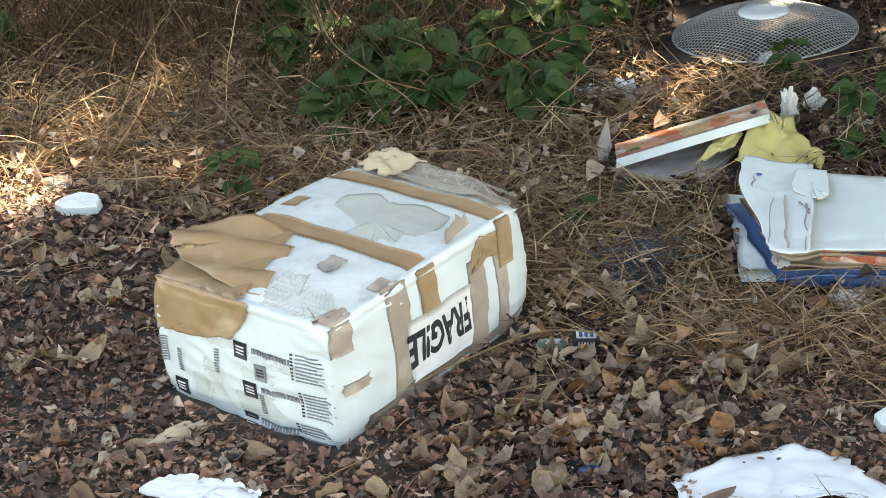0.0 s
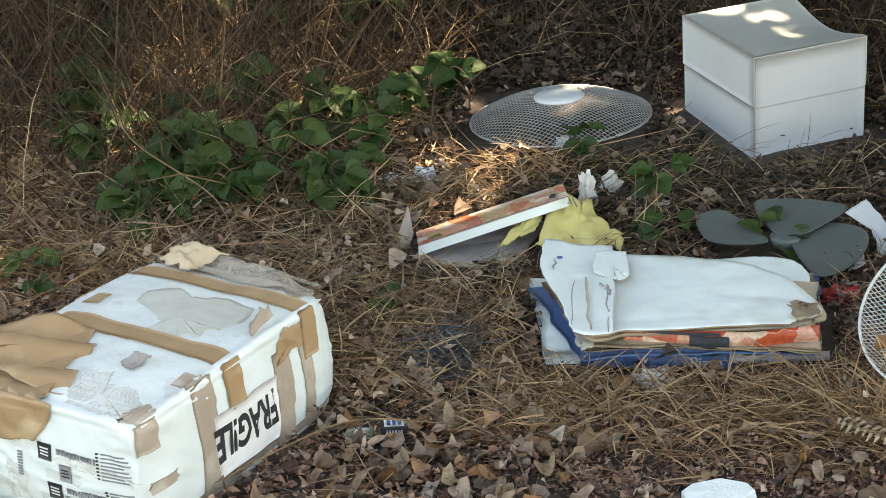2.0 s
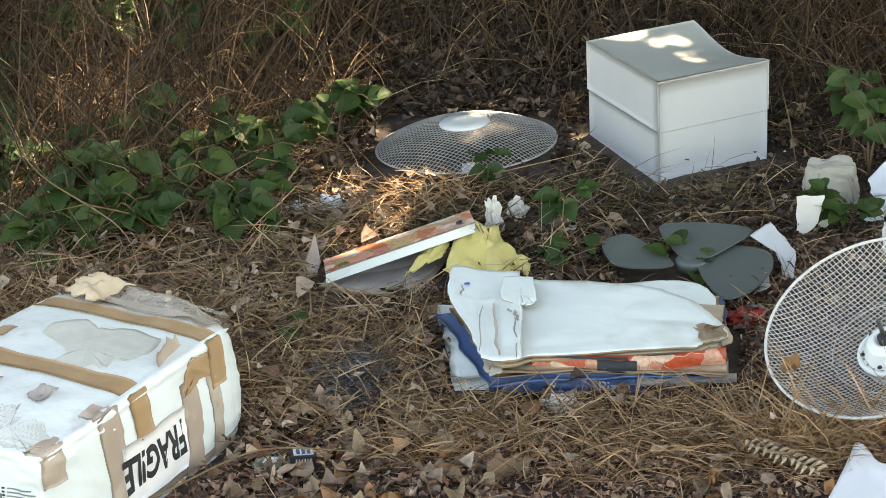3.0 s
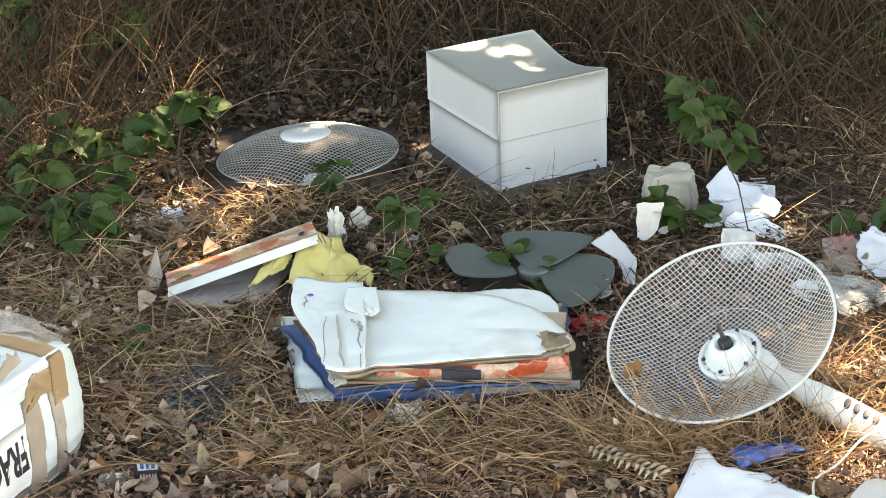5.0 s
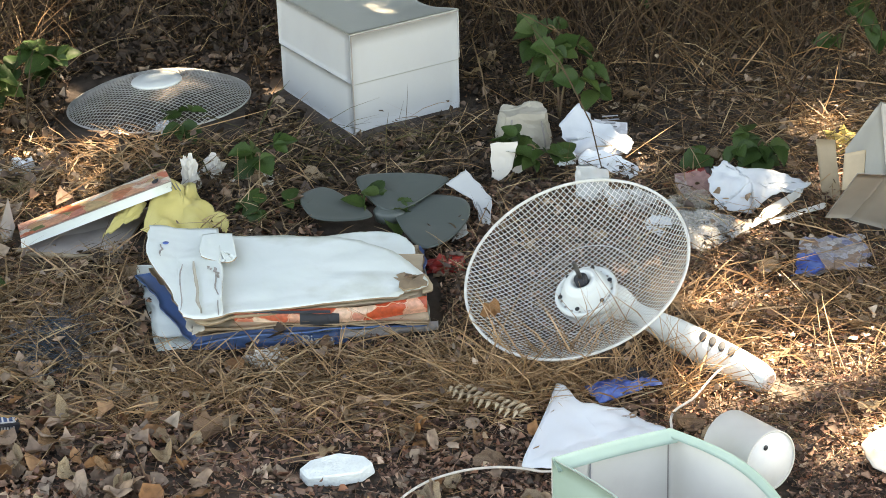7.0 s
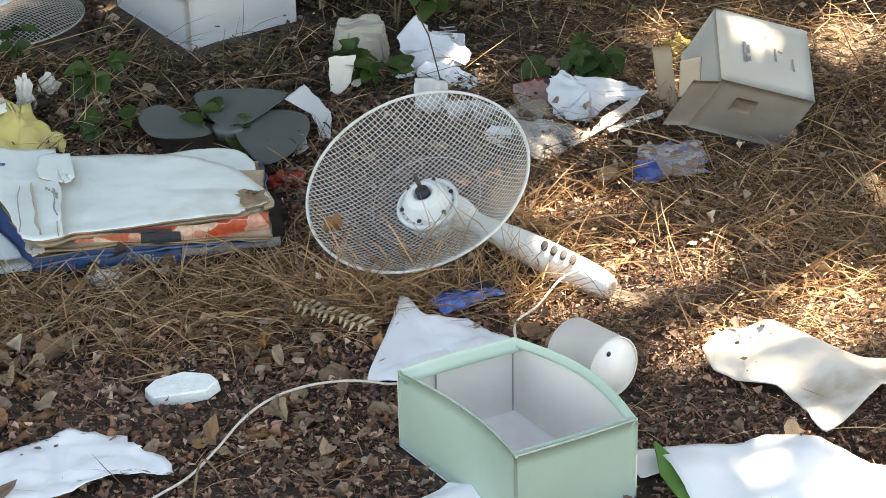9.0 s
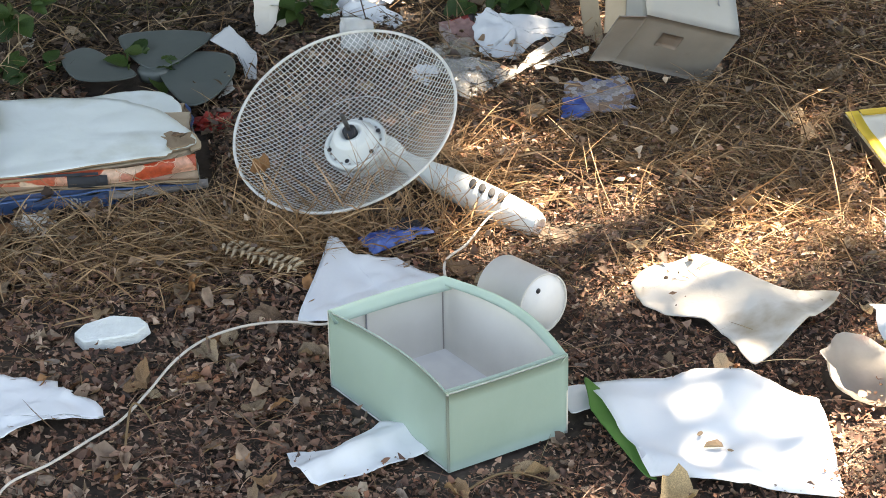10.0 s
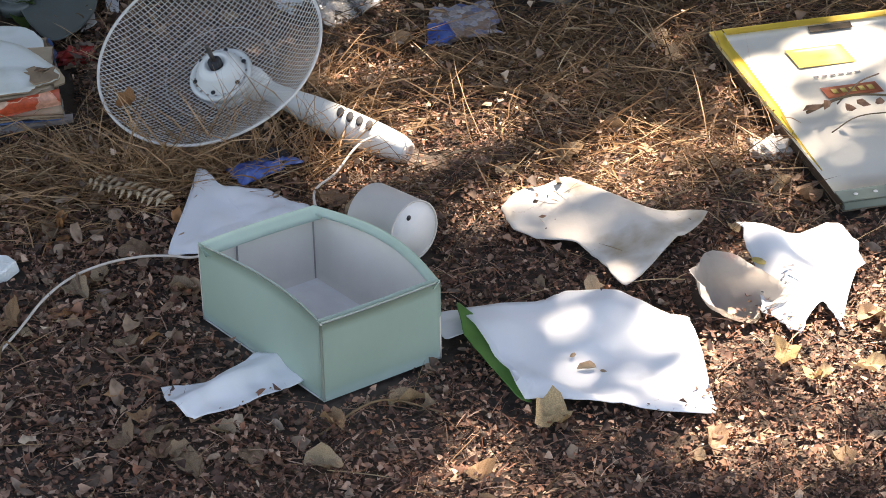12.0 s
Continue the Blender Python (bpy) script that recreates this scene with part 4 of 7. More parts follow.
lathe("motor_housing", [(0.03, -DEEP - 0.012), (0.05, -DEEP - 0.018), (0.048, -DEEP - 0.035), (0.03, -DEEP - 0.05), (0.012, -DEEP - 0.055)], FAN_WHITE, fan)
span = (neck_b - neck_a)
stem_m = to_fan @ Matrix.Translation(neck_a) @ span.to_track_quat("Z", "Y").to_matrix().to_4x4()
L = span.length
stem = lathe("stem", [(0.012, 0.0), (0.017, 0.012), (0.018, 0.05), (0.021, 0.08), (0.026, 0.12), (0.0285, 0.17), (0.0285, L - 0.06), (0.026, L - 0.02), (0.022, L - 0.004), (0.019, L)], FAN_WHITE, fan, 32, stem_m)
lathe("stem_end", [(0.0185, L + 0.0005), (0.0175, L + 0.004), (0.010, L + 0.0045), (0.009, L - 0.002), (0.001, L - 0.002)], FAN_PINK, stem, 24, stem_m)
lathe("neck_joint", [(0.012, -0.058), (0.025, -0.048), (0.030, -0.024), (0.031, -0.006), (0.027, 0.004), (0.0265, 0.010), (0.023, 0.012), (0.0225, 0.022), (0.019, 0.026)], FAN_WHITE, fan, 24, stem_m)
up_side = Vector((0.0, -0.45, 0.89))
side_ax = span.normalized().cross(up_side).normalized()
up_side = side_ax.cross(span.normalized()).normalized()
for k in range(4):
    c = neck_a + span.normalized() * (L - 0.135 + 0.02 * k) + up_side * 0.0272
    m = Matrix.Translation(c) @ up_side.to_track_quat("Z", "X").to_matrix().to_4x4()
    lathe("button", [(0.0001, -0.002), (0.0088, -0.002), (0.0088, 0.003), (0.0065, 0.0042), (0.0001, 0.0042)], BUTTON, stem, 16, to_fan @ m @ Matrix.Diagonal((1.25, 0.72, 1, 1)))
cord_pts = [(0.666, 3.376, 0.041), (0.629, 3.360, 0.038), (0.580, 3.307, 0.028), (0.530, 3.238, 0.028), (0.520, 3.125, 0.012), (0.450, 3.095, 0.012), (0.380, 3.150, 0.012), (0.317, 3.122, 0.016), (0.273, 3.130, 0.016), (0.228, 3.133, 0.016), (0.173, 3.125, 0.016), (0.116, 3.095, 0.016), (0.069, 3.049, 0.016), (0.026, 2.982, 0.016), (-0.020, 2.910, 0.016), (-0.068, 2.865, 0.016), (-0.127, 2.801, 0.016), (-0.190, 2.760, 0.016), (-0.220, 2.680, 0.016)]
cord = tube("power_cord", [to_fan @ Vector((x, y, z + 0.02 + float(height(x, y)))) for x, y, z in cord_pts], 0.0022, CORD, fan, 8, 8)

# ---- front guard of the fan ----
guard = thing("fan_guard", "detached domed wire fan guard lying in leaf litter", "fan guard", pose(-0.385, 4.82, 0.034, -3, -2, 10))
mesh_bowl("wire_mesh", 0.205, 0.048, 0.0092, 0.0010, WIRE_GREY, guard, 0.05, -1.0)
ring("rim", 0.206, 0.0, 0.0022, WIRE_GREY, guard)
lathe("centre_cap", [(0.056, 0.045), (0.058, 0.049), (0.054, 0.053), (0.03, 0.054), (0.001, 0.054)], FAN_WHITE, guard, 36)

# ---- fan blades ----
blades = thing("fan_blade_set", "dark grey-green plastic three-bladed fan rotor", "fan blades", pose(0.106, 4.141, 0.034))
# the three blades, each from its root at the hub to a broad round end
for seed, lift, lean, corners in (
    (1, 0.004, -0.10, ((-0.178, 0.034), (-0.158, 0.074), (-0.123, 0.091), (-0.084, 0.051), (-0.035, -0.019), (-0.091, -0.050), (-0.153, -0.045))),
    (2, 0.014, 0.06, ((-0.062, 0.135), (-0.006, 0.148), (0.062, 0.131), (0.124, 0.091), (0.080, 0.032), (0.016, -0.018), (-0.028, 0.013))),
    (3, 0.006, 0.05, ((0.011, -0.012), (0.041, 0.030), (0.087, 0.046), (0.147, 0.013), (0.156, -0.056), (0.115, -0.145), (0.059, -0.180), (0.024, -0.099)))):
    cut_sheet("blade", corners, lambda x, y: lift + lean * x + 0.05 * y + 0.02 * np.sqrt(x * x + y * y), 0.002, BLADE, blades, seed, 0.004, 6.0, jitter=0.001, smooth=1.0)
lathe("hub", [(0.03, -0.012), (0.033, 0.006), (0.027, 0.012), (0.001, 0.013)], BLADE, blades, 28)

# ---- flattened pizza boxes ----


def flat_box(name, corners, z, bow, thick, top, side, seed, parent, curl=0.0, label="", warp=1.0, rounded=0.0):
    """A pressed cardboard box: a warped slab with a printed or bare top."""
    u, v, xy = quad_grid(corners, 44, 30, 0.045, seed)
    xy[..., 0] -= rounded * np.clip(u, 0, 1) ** 4 * np.abs(2 * np.clip(v, 0, 1) - 1) ** 2.5
    zz = z + bow * np.sin(u * math.pi) + 0.011 * warp * (vnoise(u * 4 + seed, v * 3) - 0.5) + 0.004 * warp * (vnoise(u * 11 + seed, v * 9) - 0.5) + curl * np.clip(u - 0.8, 0, 1) * 5
    ob = slab(name, np.concatenate([xy, zz[..., None]], -1), thick, top, parent, True, side)
    return tagged(ob, label) if label else ob


stack = thing("pizza_box_stack", "stack of flattened used pizza boxes, white inside", "pizza boxes", pose(-0.09, 3.8, 0))


def crease_strip(a, b, width, material, name="crease"):
    """A narrow fold or tear running from a to b (x, y, z) on a board."""
    a, b = np.array(a, float), np.array(b, float)
    u = np.linspace(0, 1, 14)
    d = (b - a)[:2] / np.linalg.norm((b - a)[:2])
    side = np.array([-d[1], d[0], 0])
    mid = a + u[:, None] * (b - a) + (0.006 * (vnoise(u * 5 + a[0] * 50, u * 0) - 0.5))[:, None] * side
    w = width * (0.5 + vnoise(u * 8 + a[1] * 30, u * 0 + 3)) * np.sin(np.clip(u, 0.04, 0.96) * math.pi) ** 0.4
    return slab(name, np.stack([mid + side * w[:, None] / 2, mid - side * w[:, None] / 2], 1)[:, ::-1], 0.001, material, stack, False)


def front_wall(name, pts, low, high, material, label="", wave=0.003, seed=0):
    """A crushed side of a box: an upright strip through (x, y) places, low and high at its two ends."""
    p = np.array(pts, float)
    u, v = np.meshgrid(np.linspace(0, 1, 40), np.linspace(0, 1, 6), indexing="ij")
    k = np.linspace(0, 1, len(p))
    x, y = np.interp(u, k, p[:, 0]), np.interp(u, k, p[:, 1])
    z0, z1 = np.interp(u, (0, 1), low), np.interp(u, (0, 1), high)
    y = y - 0.006 * np.sin(v * math.pi) + wave * 2 * (vnoise(u * 9 + seed, v * 2) - 0.5)
    z = z0 + (z1 - z0) * v + wave * (vnoise(u * 7 + seed, v * 0 + 5) - 0.5)
    ob = slab(name, np.stack([x, y, z], -1), 0.002, material, stack)
    return tagged(ob, label) if label else ob


bottom_box = flat_box("flattened_box", ((-0.245, -0.137), (0.25, -0.125), (0.25, 0.16), (-0.295, 0.165)), 0.030, 0.002, 0.026, PIZZA_WHITE, PIZZA_WHITE, 2, stack, label="white box at the bottom")
blue_box = front_wall("blue_side", ((-0.182, -0.146), (-0.05, -0.152), (0.06, -0.154), (0.10, -0.152)), (0.003, 0.004), (0.033, 0.030), PIZZA_BLUE, "blue printed side of a flattened box")
front_wall("dark_side", ((0.09, -0.150), (0.17, -0.148), (0.235, -0.14)), (0.002, 0.004), (0.018, 0.020), SLATE, wave=0.004, seed=2)
front_wall("grey_side", ((0.085, -0.160), (0.17, -0.162), (0.262, -0.15)), (0.018, 0.022), (0.036, 0.040), GREY_BOARD, wave=0.005, seed=3)
flat_box("flattened_box", ((-0.175, -0.195), (0.24, -0.165), (0.25, 0.15), (-0.292, 0.10)), 0.044, 0.003, 0.004, PIZZA_BLUE, PIZZA_BLUE, 3, stack, label="blue printed box")
flat_box("flattened_box", ((-0.163, -0.172), (0.25, -0.172), (0.25, 0.15), (-0.276, 0.12)), 0.050, 0.004, 0.004, KRAFT, KRAFT, 13, stack)
flat_box("flattened_box", ((-0.158, -0.176), (0.245, -0.174), (0.24, 0.13), (-0.27, 0.14)), 0.056, 0.004, 0.005, KRAFT_PALE, KRAFT, 4, stack, warp=0.6)
cut_sheet("white_flap", ((0.039, 0.161), (0.104, 0.181), (0.159, 0.185), (0.212, 0.163), (0.234, 0.107), (0.231, 0.040), (0.187, 0.058), (0.103, 0.105)), lambda x, y: 0.066 + 0.03 * (y - 0.1), 0.003, PIZZA_WHITE, stack, 5, 0.004, under=KRAFT)
flat_box("flattened_box", ((-0.10, -0.150), (0.235, -0.135), (0.245, 0.06), (-0.10, 0.10)), 0.0765, 0.002, 0.013, KRAFT_PALE, KRAFT, 7, stack, 0.0, label="opened kraft box with a torn rounded end", warp=0.5)
front_wall("printed_side", ((-0.102, -0.152), (0.02, -0.170), (0.12, -0.172), (0.243, -0.150)), (0.058, 0.057), (0.084, 0.088), PIZZA_STRIP, "crushed side with red food print", 0.003, 6)
front_wall("dark_print", ((0.015, -0.174), (0.06, -0.179), (0.085, -0.178)), (0.058, 0.058), (0.080, 0.078), BUTTON, wave=0.002, seed=8)
front_wall("dark_print", ((-0.07, -0.163), (0.0, -0.173), (0.07, -0.178)), (0.081, 0.081), (0.086, 0.085), BUTTON, wave=0.001, seed=8)
cut_sheet("top_sheet", ((-0.199, 0.179), (-0.112, 0.161), (-0.003, 0.138), (0.135, 0.089), (0.207, 0.021), (0.245, -0.054), (0.245, -0.101), (0.206, -0.128), (0.180, -0.149), (0.039, -0.166), (-0.097, -0.168), (-0.131, -0.188), (-0.172, -0.173)), lambda x, y: 0.090 + 0.004 * np.sin(x * 14) - 0.05 * np.clip(x - 0.17, 0, 1), 0.003, PIZZA_WHITE, stack, 8, 0.007, 12, KRAFT, (-0.02, -0.02), "white inside of an opened box", 0.006)
cut_sheet("end_panel", ((-0.267, 0.197), (-0.199, 0.187), (-0.138, 0.166), (-0.128, 0.019), (-0.120, -0.207), (-0.189, -0.186), (-0.215, -0.082), (-0.265, 0.059)), lambda x, y: 0.097 + 0.004 * np.sin(x * 40), 0.003, PIZZA_WHITE, stack, 9, 0.006, 16, KRAFT, (-0.21, 0.05), "creased white end panel with torn tabs", 0.006)
cut_sheet("torn_tab", ((-0.166, 0.138), (-0.110, 0.133), (-0.101, 0.022), (-0.122, 0.014), (-0.165, 0.044)), lambda x, y: 0.1005 + 0.02 * (x + 0.18), 0.002, PIZZA_WHITE, stack, 10, 0.006, 18, KRAFT, None, "", 0.006)
cut_sheet("kraft_sheet", ((-0.201, 0.191), (-0.112, 0.172), (-0.000, 0.148), (0.141, 0.098), (0.215, 0.029), (0.254, -0.048), (0.254, -0.096), (0.214, -0.124), (0.187, -0.146), (0.043, -0.163), (-0.096, -0.165), (-0.131, -0.186), (-0.173, -0.170)), lambda x, y: 0.0795 + 0.004 * np.sin(x * 14) - 0.05 * np.clip(x - 0.17, 0, 1), 0.003, KRAFT_PALE, stack, 8, 0.004, 12, KRAFT, (-0.02, -0.02), "", 0.004)
crease_strip((-0.201, 0.013, 0.101), (-0.191, -0.175, 0.101), 0.0022, GREY_BOARD)
crease_strip((-0.176, 0.023, 0.101), (-0.159, -0.193, 0.101), 0.0055, CARTON_GREY)
crease_strip((-0.136, -0.026, 0.101), (-0.127, -0.204, 0.101), 0.0022, GREY_BOARD)
crease_strip((-0.137, -0.012, 0.103), (-0.131, -0.056, 0.103), 0.005, GREY_BOARD, "tear")
crease_strip((-0.150, -0.004, 0.103), (-0.145, -0.021, 0.103), 0.004, GREY_BOARD, "tear")
crease_strip((-0.242, 0.104, 0.102), (-0.239, 0.054, 0.102), 0.003, GREY_BOARD, "tear")
cut_sheet("torn_spot", ((0.191, -0.075), (0.209, -0.062), (0.239, -0.074), (0.243, -0.111), (0.206, -0.132)), lambda x, y: 0.094 + 0 * x, 0.002, KRAFT, stack, 13, 0.008, 40, jitter=0.014)
crumple("torn_spot", (0.215, -0.083, 0.096), (0.010, 0.008, 0.006), FRAGMENT_BROWN, "dark stained torn spot", seed=95, rough=0.8, detail=2, parent=stack)
cut_sheet("torn_spot", ((-0.191, -0.162), (-0.159, -0.142), (-0.156, -0.198), (-0.176, -0.212)), lambda x, y: 0.080 + 0.1 * (y + 0.14), 0.002, CARTON_GREY, stack, 14, 0.006, 30, jitter=0.012)
lathe("blue_spot", [(0.0001, 0), (0.006, 0), (0.006, 0.0008), (0.0001, 0.001)], BLUE_CARD, stack, 12, pose(*(-0.233, 0.105, 0.103)))
font = bpy.data.curves.new("word", "FONT")
font.body, font.size, font.extrude, font.align_y = "Pizza", 0.03, 0.0003, "CENTER"
word = new("word", font)
word_me = bpy.data.meshes.new_from_object(word)
bpy.data.objects.remove(word)
word_me.materials.append(BAG_WHITE)
word_ob = new("printed_word", word_me)
word_ob.parent = blue_box
word_ob.matrix_basis = pose(0.015, -0.162, 0.018, 80, 0, -1.0)

# open pizza box with its lid propped up
pizza = thing("pizza_box", "torn pizza box with red food print, lid propped open", "pizza box", pose(-0.63, 4.10, 0))
lid_a, lid_b = np.array([0.010, -0.005, 0.020]), np.array([0.305, 0.091, 0.085])
lv = np.array([-0.02, 0.115, -0.022])
board("lid_top", lid_a + [0, 0, 0.0225], lid_b - lid_a, lv, PIZZA_RED, pizza, 0.002, 16, 0.006, GREY_BOARD)
board("lid_edge", lid_a, lid_b - lid_a, (0.0, 0.004, 0.022), PIZZA_WHITE, pizza, 0.002, 10, 0.001)
board("inside_panel", (0.02, 0.055, 0.005), (0.21, 0.03, 0.004), (0.03, 0.08, 0.012), GREY_BOARD, pizza, 0.002, 12, 0.01)
board("bottom_tray", (-0.01, -0.012, 0.008), (0.21, -0.055, 0.01), (0.05, 0.2, 0.006), GREY_BOARD, pizza, 0.003, 14, -0.006, KRAFT)
board("tray_edge", (-0.012, -0.014, 0.010), (0.2, -0.056, 0.004), (0.012, -0.010, 0.014), KRAFT_PALE, pizza, 0.002, 12, 0.004)
board("torn_side", (-0.022, 0.0, 0.0), (0.01, 0.09, 0.025), (-0.008, 0.004, 0.062), GREY_BOARD, pizza, 0.002, 12, 0.006, KRAFT)
for x, y, z, r in ((0.272, 0.105, 0.1105, 0.007),):
    lathe("vent_hole", [(0.0001, 0), (r, 0), (r, 0.001), (0.0001, 0.001)], INK, pizza, 14, pose(x, y, z - 0.0095, 8, -18, 0))

bag = thing("yellow_bag", "crumpled yellow plastic bag with faint print", "plastic bag", pose(-0.33, 4.2, 0))
cut_sheet("film", ((-0.057, -0.086), (-0.029, 0.017), (-0.001, 0.092), (0.029, 0.110), (0.064, 0.015), (0.112, -0.039), (0.106, -0.104), (0.033, -0.104), (-0.023, -0.094)), lambda x, y: 0.035 + 0.045 * np.exp(-((x + 0.01) ** 2 + (y - 0.03) ** 2) / 0.006) + 0.006 * np.sin(x * 90 + y * 40), 0.001, YELLOW_BAG, bag, 21, 0.035, 16, jitter=0.012)
rumpled("film", ((-0.13, -0.10, 0.03), (-0.06, -0.05, 0.05), (-0.05, 0.02, 0.06), (-0.11, -0.01, 0.03)), 0.02, 25, YELLOW_BAG, bag, n=26)
for k in range(6):
    board("printed_bar", (-0.035 + 0.009 * k, 0.035 - 0.003 * k, 0.098 - 0.002 * k), (0.012, -0.04, 0.0), (0.002, 0.001, 0.0008), INK_GREY, bag, 0.0006, 4)


# ---- loose papers and scraps ----
flatz = lambda u, v: 0.004 + 0 * u
ground_sheet("paper_sheet", ((0.685, 2.857), (0.815, 2.856), (0.853, 2.863), (0.926, 2.835), (0.965, 2.784), (1.017, 2.751), (0.998, 2.631), (0.974, 2.511), (0.835, 2.554), (0.776, 2.596), (0.722, 2.615), (0.704, 2.739)), lambda x, y: 0.012 + 0.026 * np.exp(-((x - 0.90) ** 2 + (y - 2.79) ** 2) / 0.006) + 0.02 * np.exp(-((x - 0.70) ** 2 + (y - 2.80) ** 2) / 0.004) + 0.012 * np.exp(-((0.7 * (x - 0.76) + 0.7 * (y - 2.63)) / 0.015) ** 2), PAPER, "large wrinkled white paper sheet lying on leaf litter", "paper", seed=2, crease=0.012, scale=11, smooth=0.25)
ground_sheet("green_border", ((0.683, 2.873), (0.698, 2.837), (0.715, 2.733), (0.732, 2.619), (0.716, 2.629), (0.690, 2.721), (0.674, 2.788)), lambda x, y: 0.004 + 0.02 * np.clip((y - 2.62) / 0.2, 0, 1), GREEN_EDGE, "green printed edge strip curling from under white paper", "paper", seed=3, crease=0.003, jitter=0.002)
ground_sheet("paper_scrap", ((0.659, 2.880), (0.712, 2.874), (0.679, 2.817), (0.647, 2.809)), lambda x, y: 0.006 + 0 * x, PAPER, "white paper corner beside the shoebox", "paper", seed=5)
ground_sheet("curled_card", ((0.824, 3.139), (0.873, 3.168), (0.945, 3.189), (0.990, 3.138), (1.041, 3.082), (1.134, 3.013), (1.065, 2.949), (0.951, 2.864), (0.933, 2.947), (0.915, 3.015), (0.856, 3.040), (0.826, 3.085)), lambda x, y: 0.016 + 0.022 * np.exp(-((x - 0.99 + 0.4 * (y - 3.1)) / 0.05) ** 2) + 0.022 * np.exp(-((x - 0.86) ** 2 + (y - 3.16) ** 2) / 0.002) + 0.02 * np.clip((x - 1.08) / 0.06, 0, 1), PAPER_OLD, "curled dirty white card sheet", "card", thick=0.002, seed=6, crease=0.005, scale=8)
torn_paper = ground_sheet("torn_paper", ((1.173, 2.965), (1.236, 2.927), (1.330, 2.917), (1.339, 2.885), (1.325, 2.818), (1.250, 2.718), (1.235, 2.669), (1.230, 2.748), (1.172, 2.686), (1.153, 2.727), (1.131, 2.741), (1.154, 2.828)), lambda x, y: 0.006 + 0.024 * np.clip((y - 2.72) / 0.2, 0, 1) + 0.016 * np.sin(x * 30) ** 2, PAPER, "torn white paper with a small hole and ink marks", "paper", seed=7, crease=0.016, scale=18, centre=(1.25, 2.84), jitter=0.012, smooth=0.1)
for x, y, turn, ln in ((1.177, 2.790, 18, 0.024), (1.205, 2.801, -40, 0.023), (1.200, 2.818, 7, 0.019), (1.184, 2.803, 43, 0.020), (1.154, 2.792, 43, 0.023)):
    ink = board("ink_mark", (-ln / 2, -0.002, 0), (ln, 0, 0), (0, 0.0045, 0), INK_GREY, torn_paper, 0.0006, 3)
    ink.matrix_basis = pose(x - torn_paper.location.x, y - torn_paper.location.y, 0.012 + 0.006 + 0.024 * min(max((y - 2.72) / 0.2, 0), 1) + 0.016 * math.sin(x * 30) ** 2 + 0.008, 0, 0, turn)
stain_spot = lathe("burn_mark", [(0.0001, 0), (0.011, 0), (0.011, 0.0008), (0.0001, 0.0008)], BOARD_TAN, None, 18, Matrix.Diagonal((0.8, 1.3, 1, 1)))
stain_spot.matrix_basis = pose(1.166, 2.857, 0.045, -4, 3, 20)
tagged(stain_spot, "brown-rimmed hole in torn white paper", "stain")
cone = thing("paper_cone", "crumpled grey-pink paper cup pressed open", "paper cup", pose(1.085, 2.80, 0.010, 20, 20, -20) @ Matrix.Diagonal((0.82, 0.66, 0.72, 1)))
bm = bmesh.new()
N = 40
rings_ = []
for j in range(9):
    t = j / 8
    row = []
    for k in range(N):
        a = 2 * math.pi * k / N
        r = (0.018 + 0.062 * t) * (1 + 0.07 * math.sin(3 * a + 1) * t + 0.42 * (noise.noise(Vector((math.cos(a) * 1.5, math.sin(a) * 1.5, t * 2))) * t))
        row.append(bm.verts.new((r * math.cos(a) * 1.1, r * math.sin(a), 0.075 * t**1.5 + 0.016 * t * math.sin(2 * a) + 0.016 * t * t * noise.noise(Vector((math.cos(a) * 3, math.sin(a) * 3, 7))))))
    rings_.append(row)
for a_, b_ in zip(rings_, rings_[1:]):
    for k in range(N):
        bm.faces.new((a_[k], a_[(k + 1) % N], b_[(k + 1) % N], b_[k]))
bm.faces.new(rings_[0][::-1])
bmesh.ops.solidify(bm, geom=bm.faces[:], thickness=0.0015)
part("cup_wall", bm, PAPER_PINK, cone, smooth=True)

ground_sheet("paper_strip", ((0.216, 2.784), (0.221, 2.732), (0.252, 2.693), (0.334, 2.717), (0.423, 2.750), (0.417, 2.806), (0.367, 2.837), (0.294, 2.779), (0.253, 2.783)), lambda x, y: 0.006 + 0.016 * np.exp(-((y - 2.76 - 0.5 * (x - 0.3)) / 0.02) ** 2), PAPER, "folded white paper strip tucked under the shoebox", "paper", seed=8, crease=0.012, scale=18, smooth=0.2)
ground_sheet("plastic_sheet", ((0.359, 3.392), (0.395, 3.322), (0.461, 3.319), (0.506, 3.248), (0.545, 3.205), (0.438, 3.130), (0.319, 3.128), (0.275, 3.151)), lambda x, y: 0.010 + 0.010 * np.exp(-((x - 0.37) ** 2 + (y - 3.37) ** 2) / 0.003) + 0.006 * np.abs(np.sin(x * 34 + y * 21)) + 0.004 * np.abs(np.sin(x * 25 - y * 47)), PAPER, "crinkled white plastic sheet behind the shoebox", "plastic", seed=9, crease=0.012, scale=15, smooth=0.15)
ground_sheet("napkin", ((-0.375, 2.942), (-0.297, 3.024), (-0.204, 3.067), (-0.116, 3.043), (-0.090, 3.008), (-0.039, 2.934), (-0.143, 2.937), (-0.201, 2.901), (-0.251, 2.880), (-0.330, 2.870)), lambda x, y: 0.008 + 0.006 * np.abs(np.sin(x * 22 + y * 9)), PAPER, "torn crinkled white tissue on dead leaves", "tissue", seed=10, crease=0.014, scale=20, jitter=0.012)
paper("paper_scrap", ((-1.20, 2.85), (-1.11, 2.80), (-1.06, 2.88), (-1.15, 2.895)), flatz, PAPER, "white paper scrap on leaf litter", "paper", seed=11, ragged=0.2, n=16)
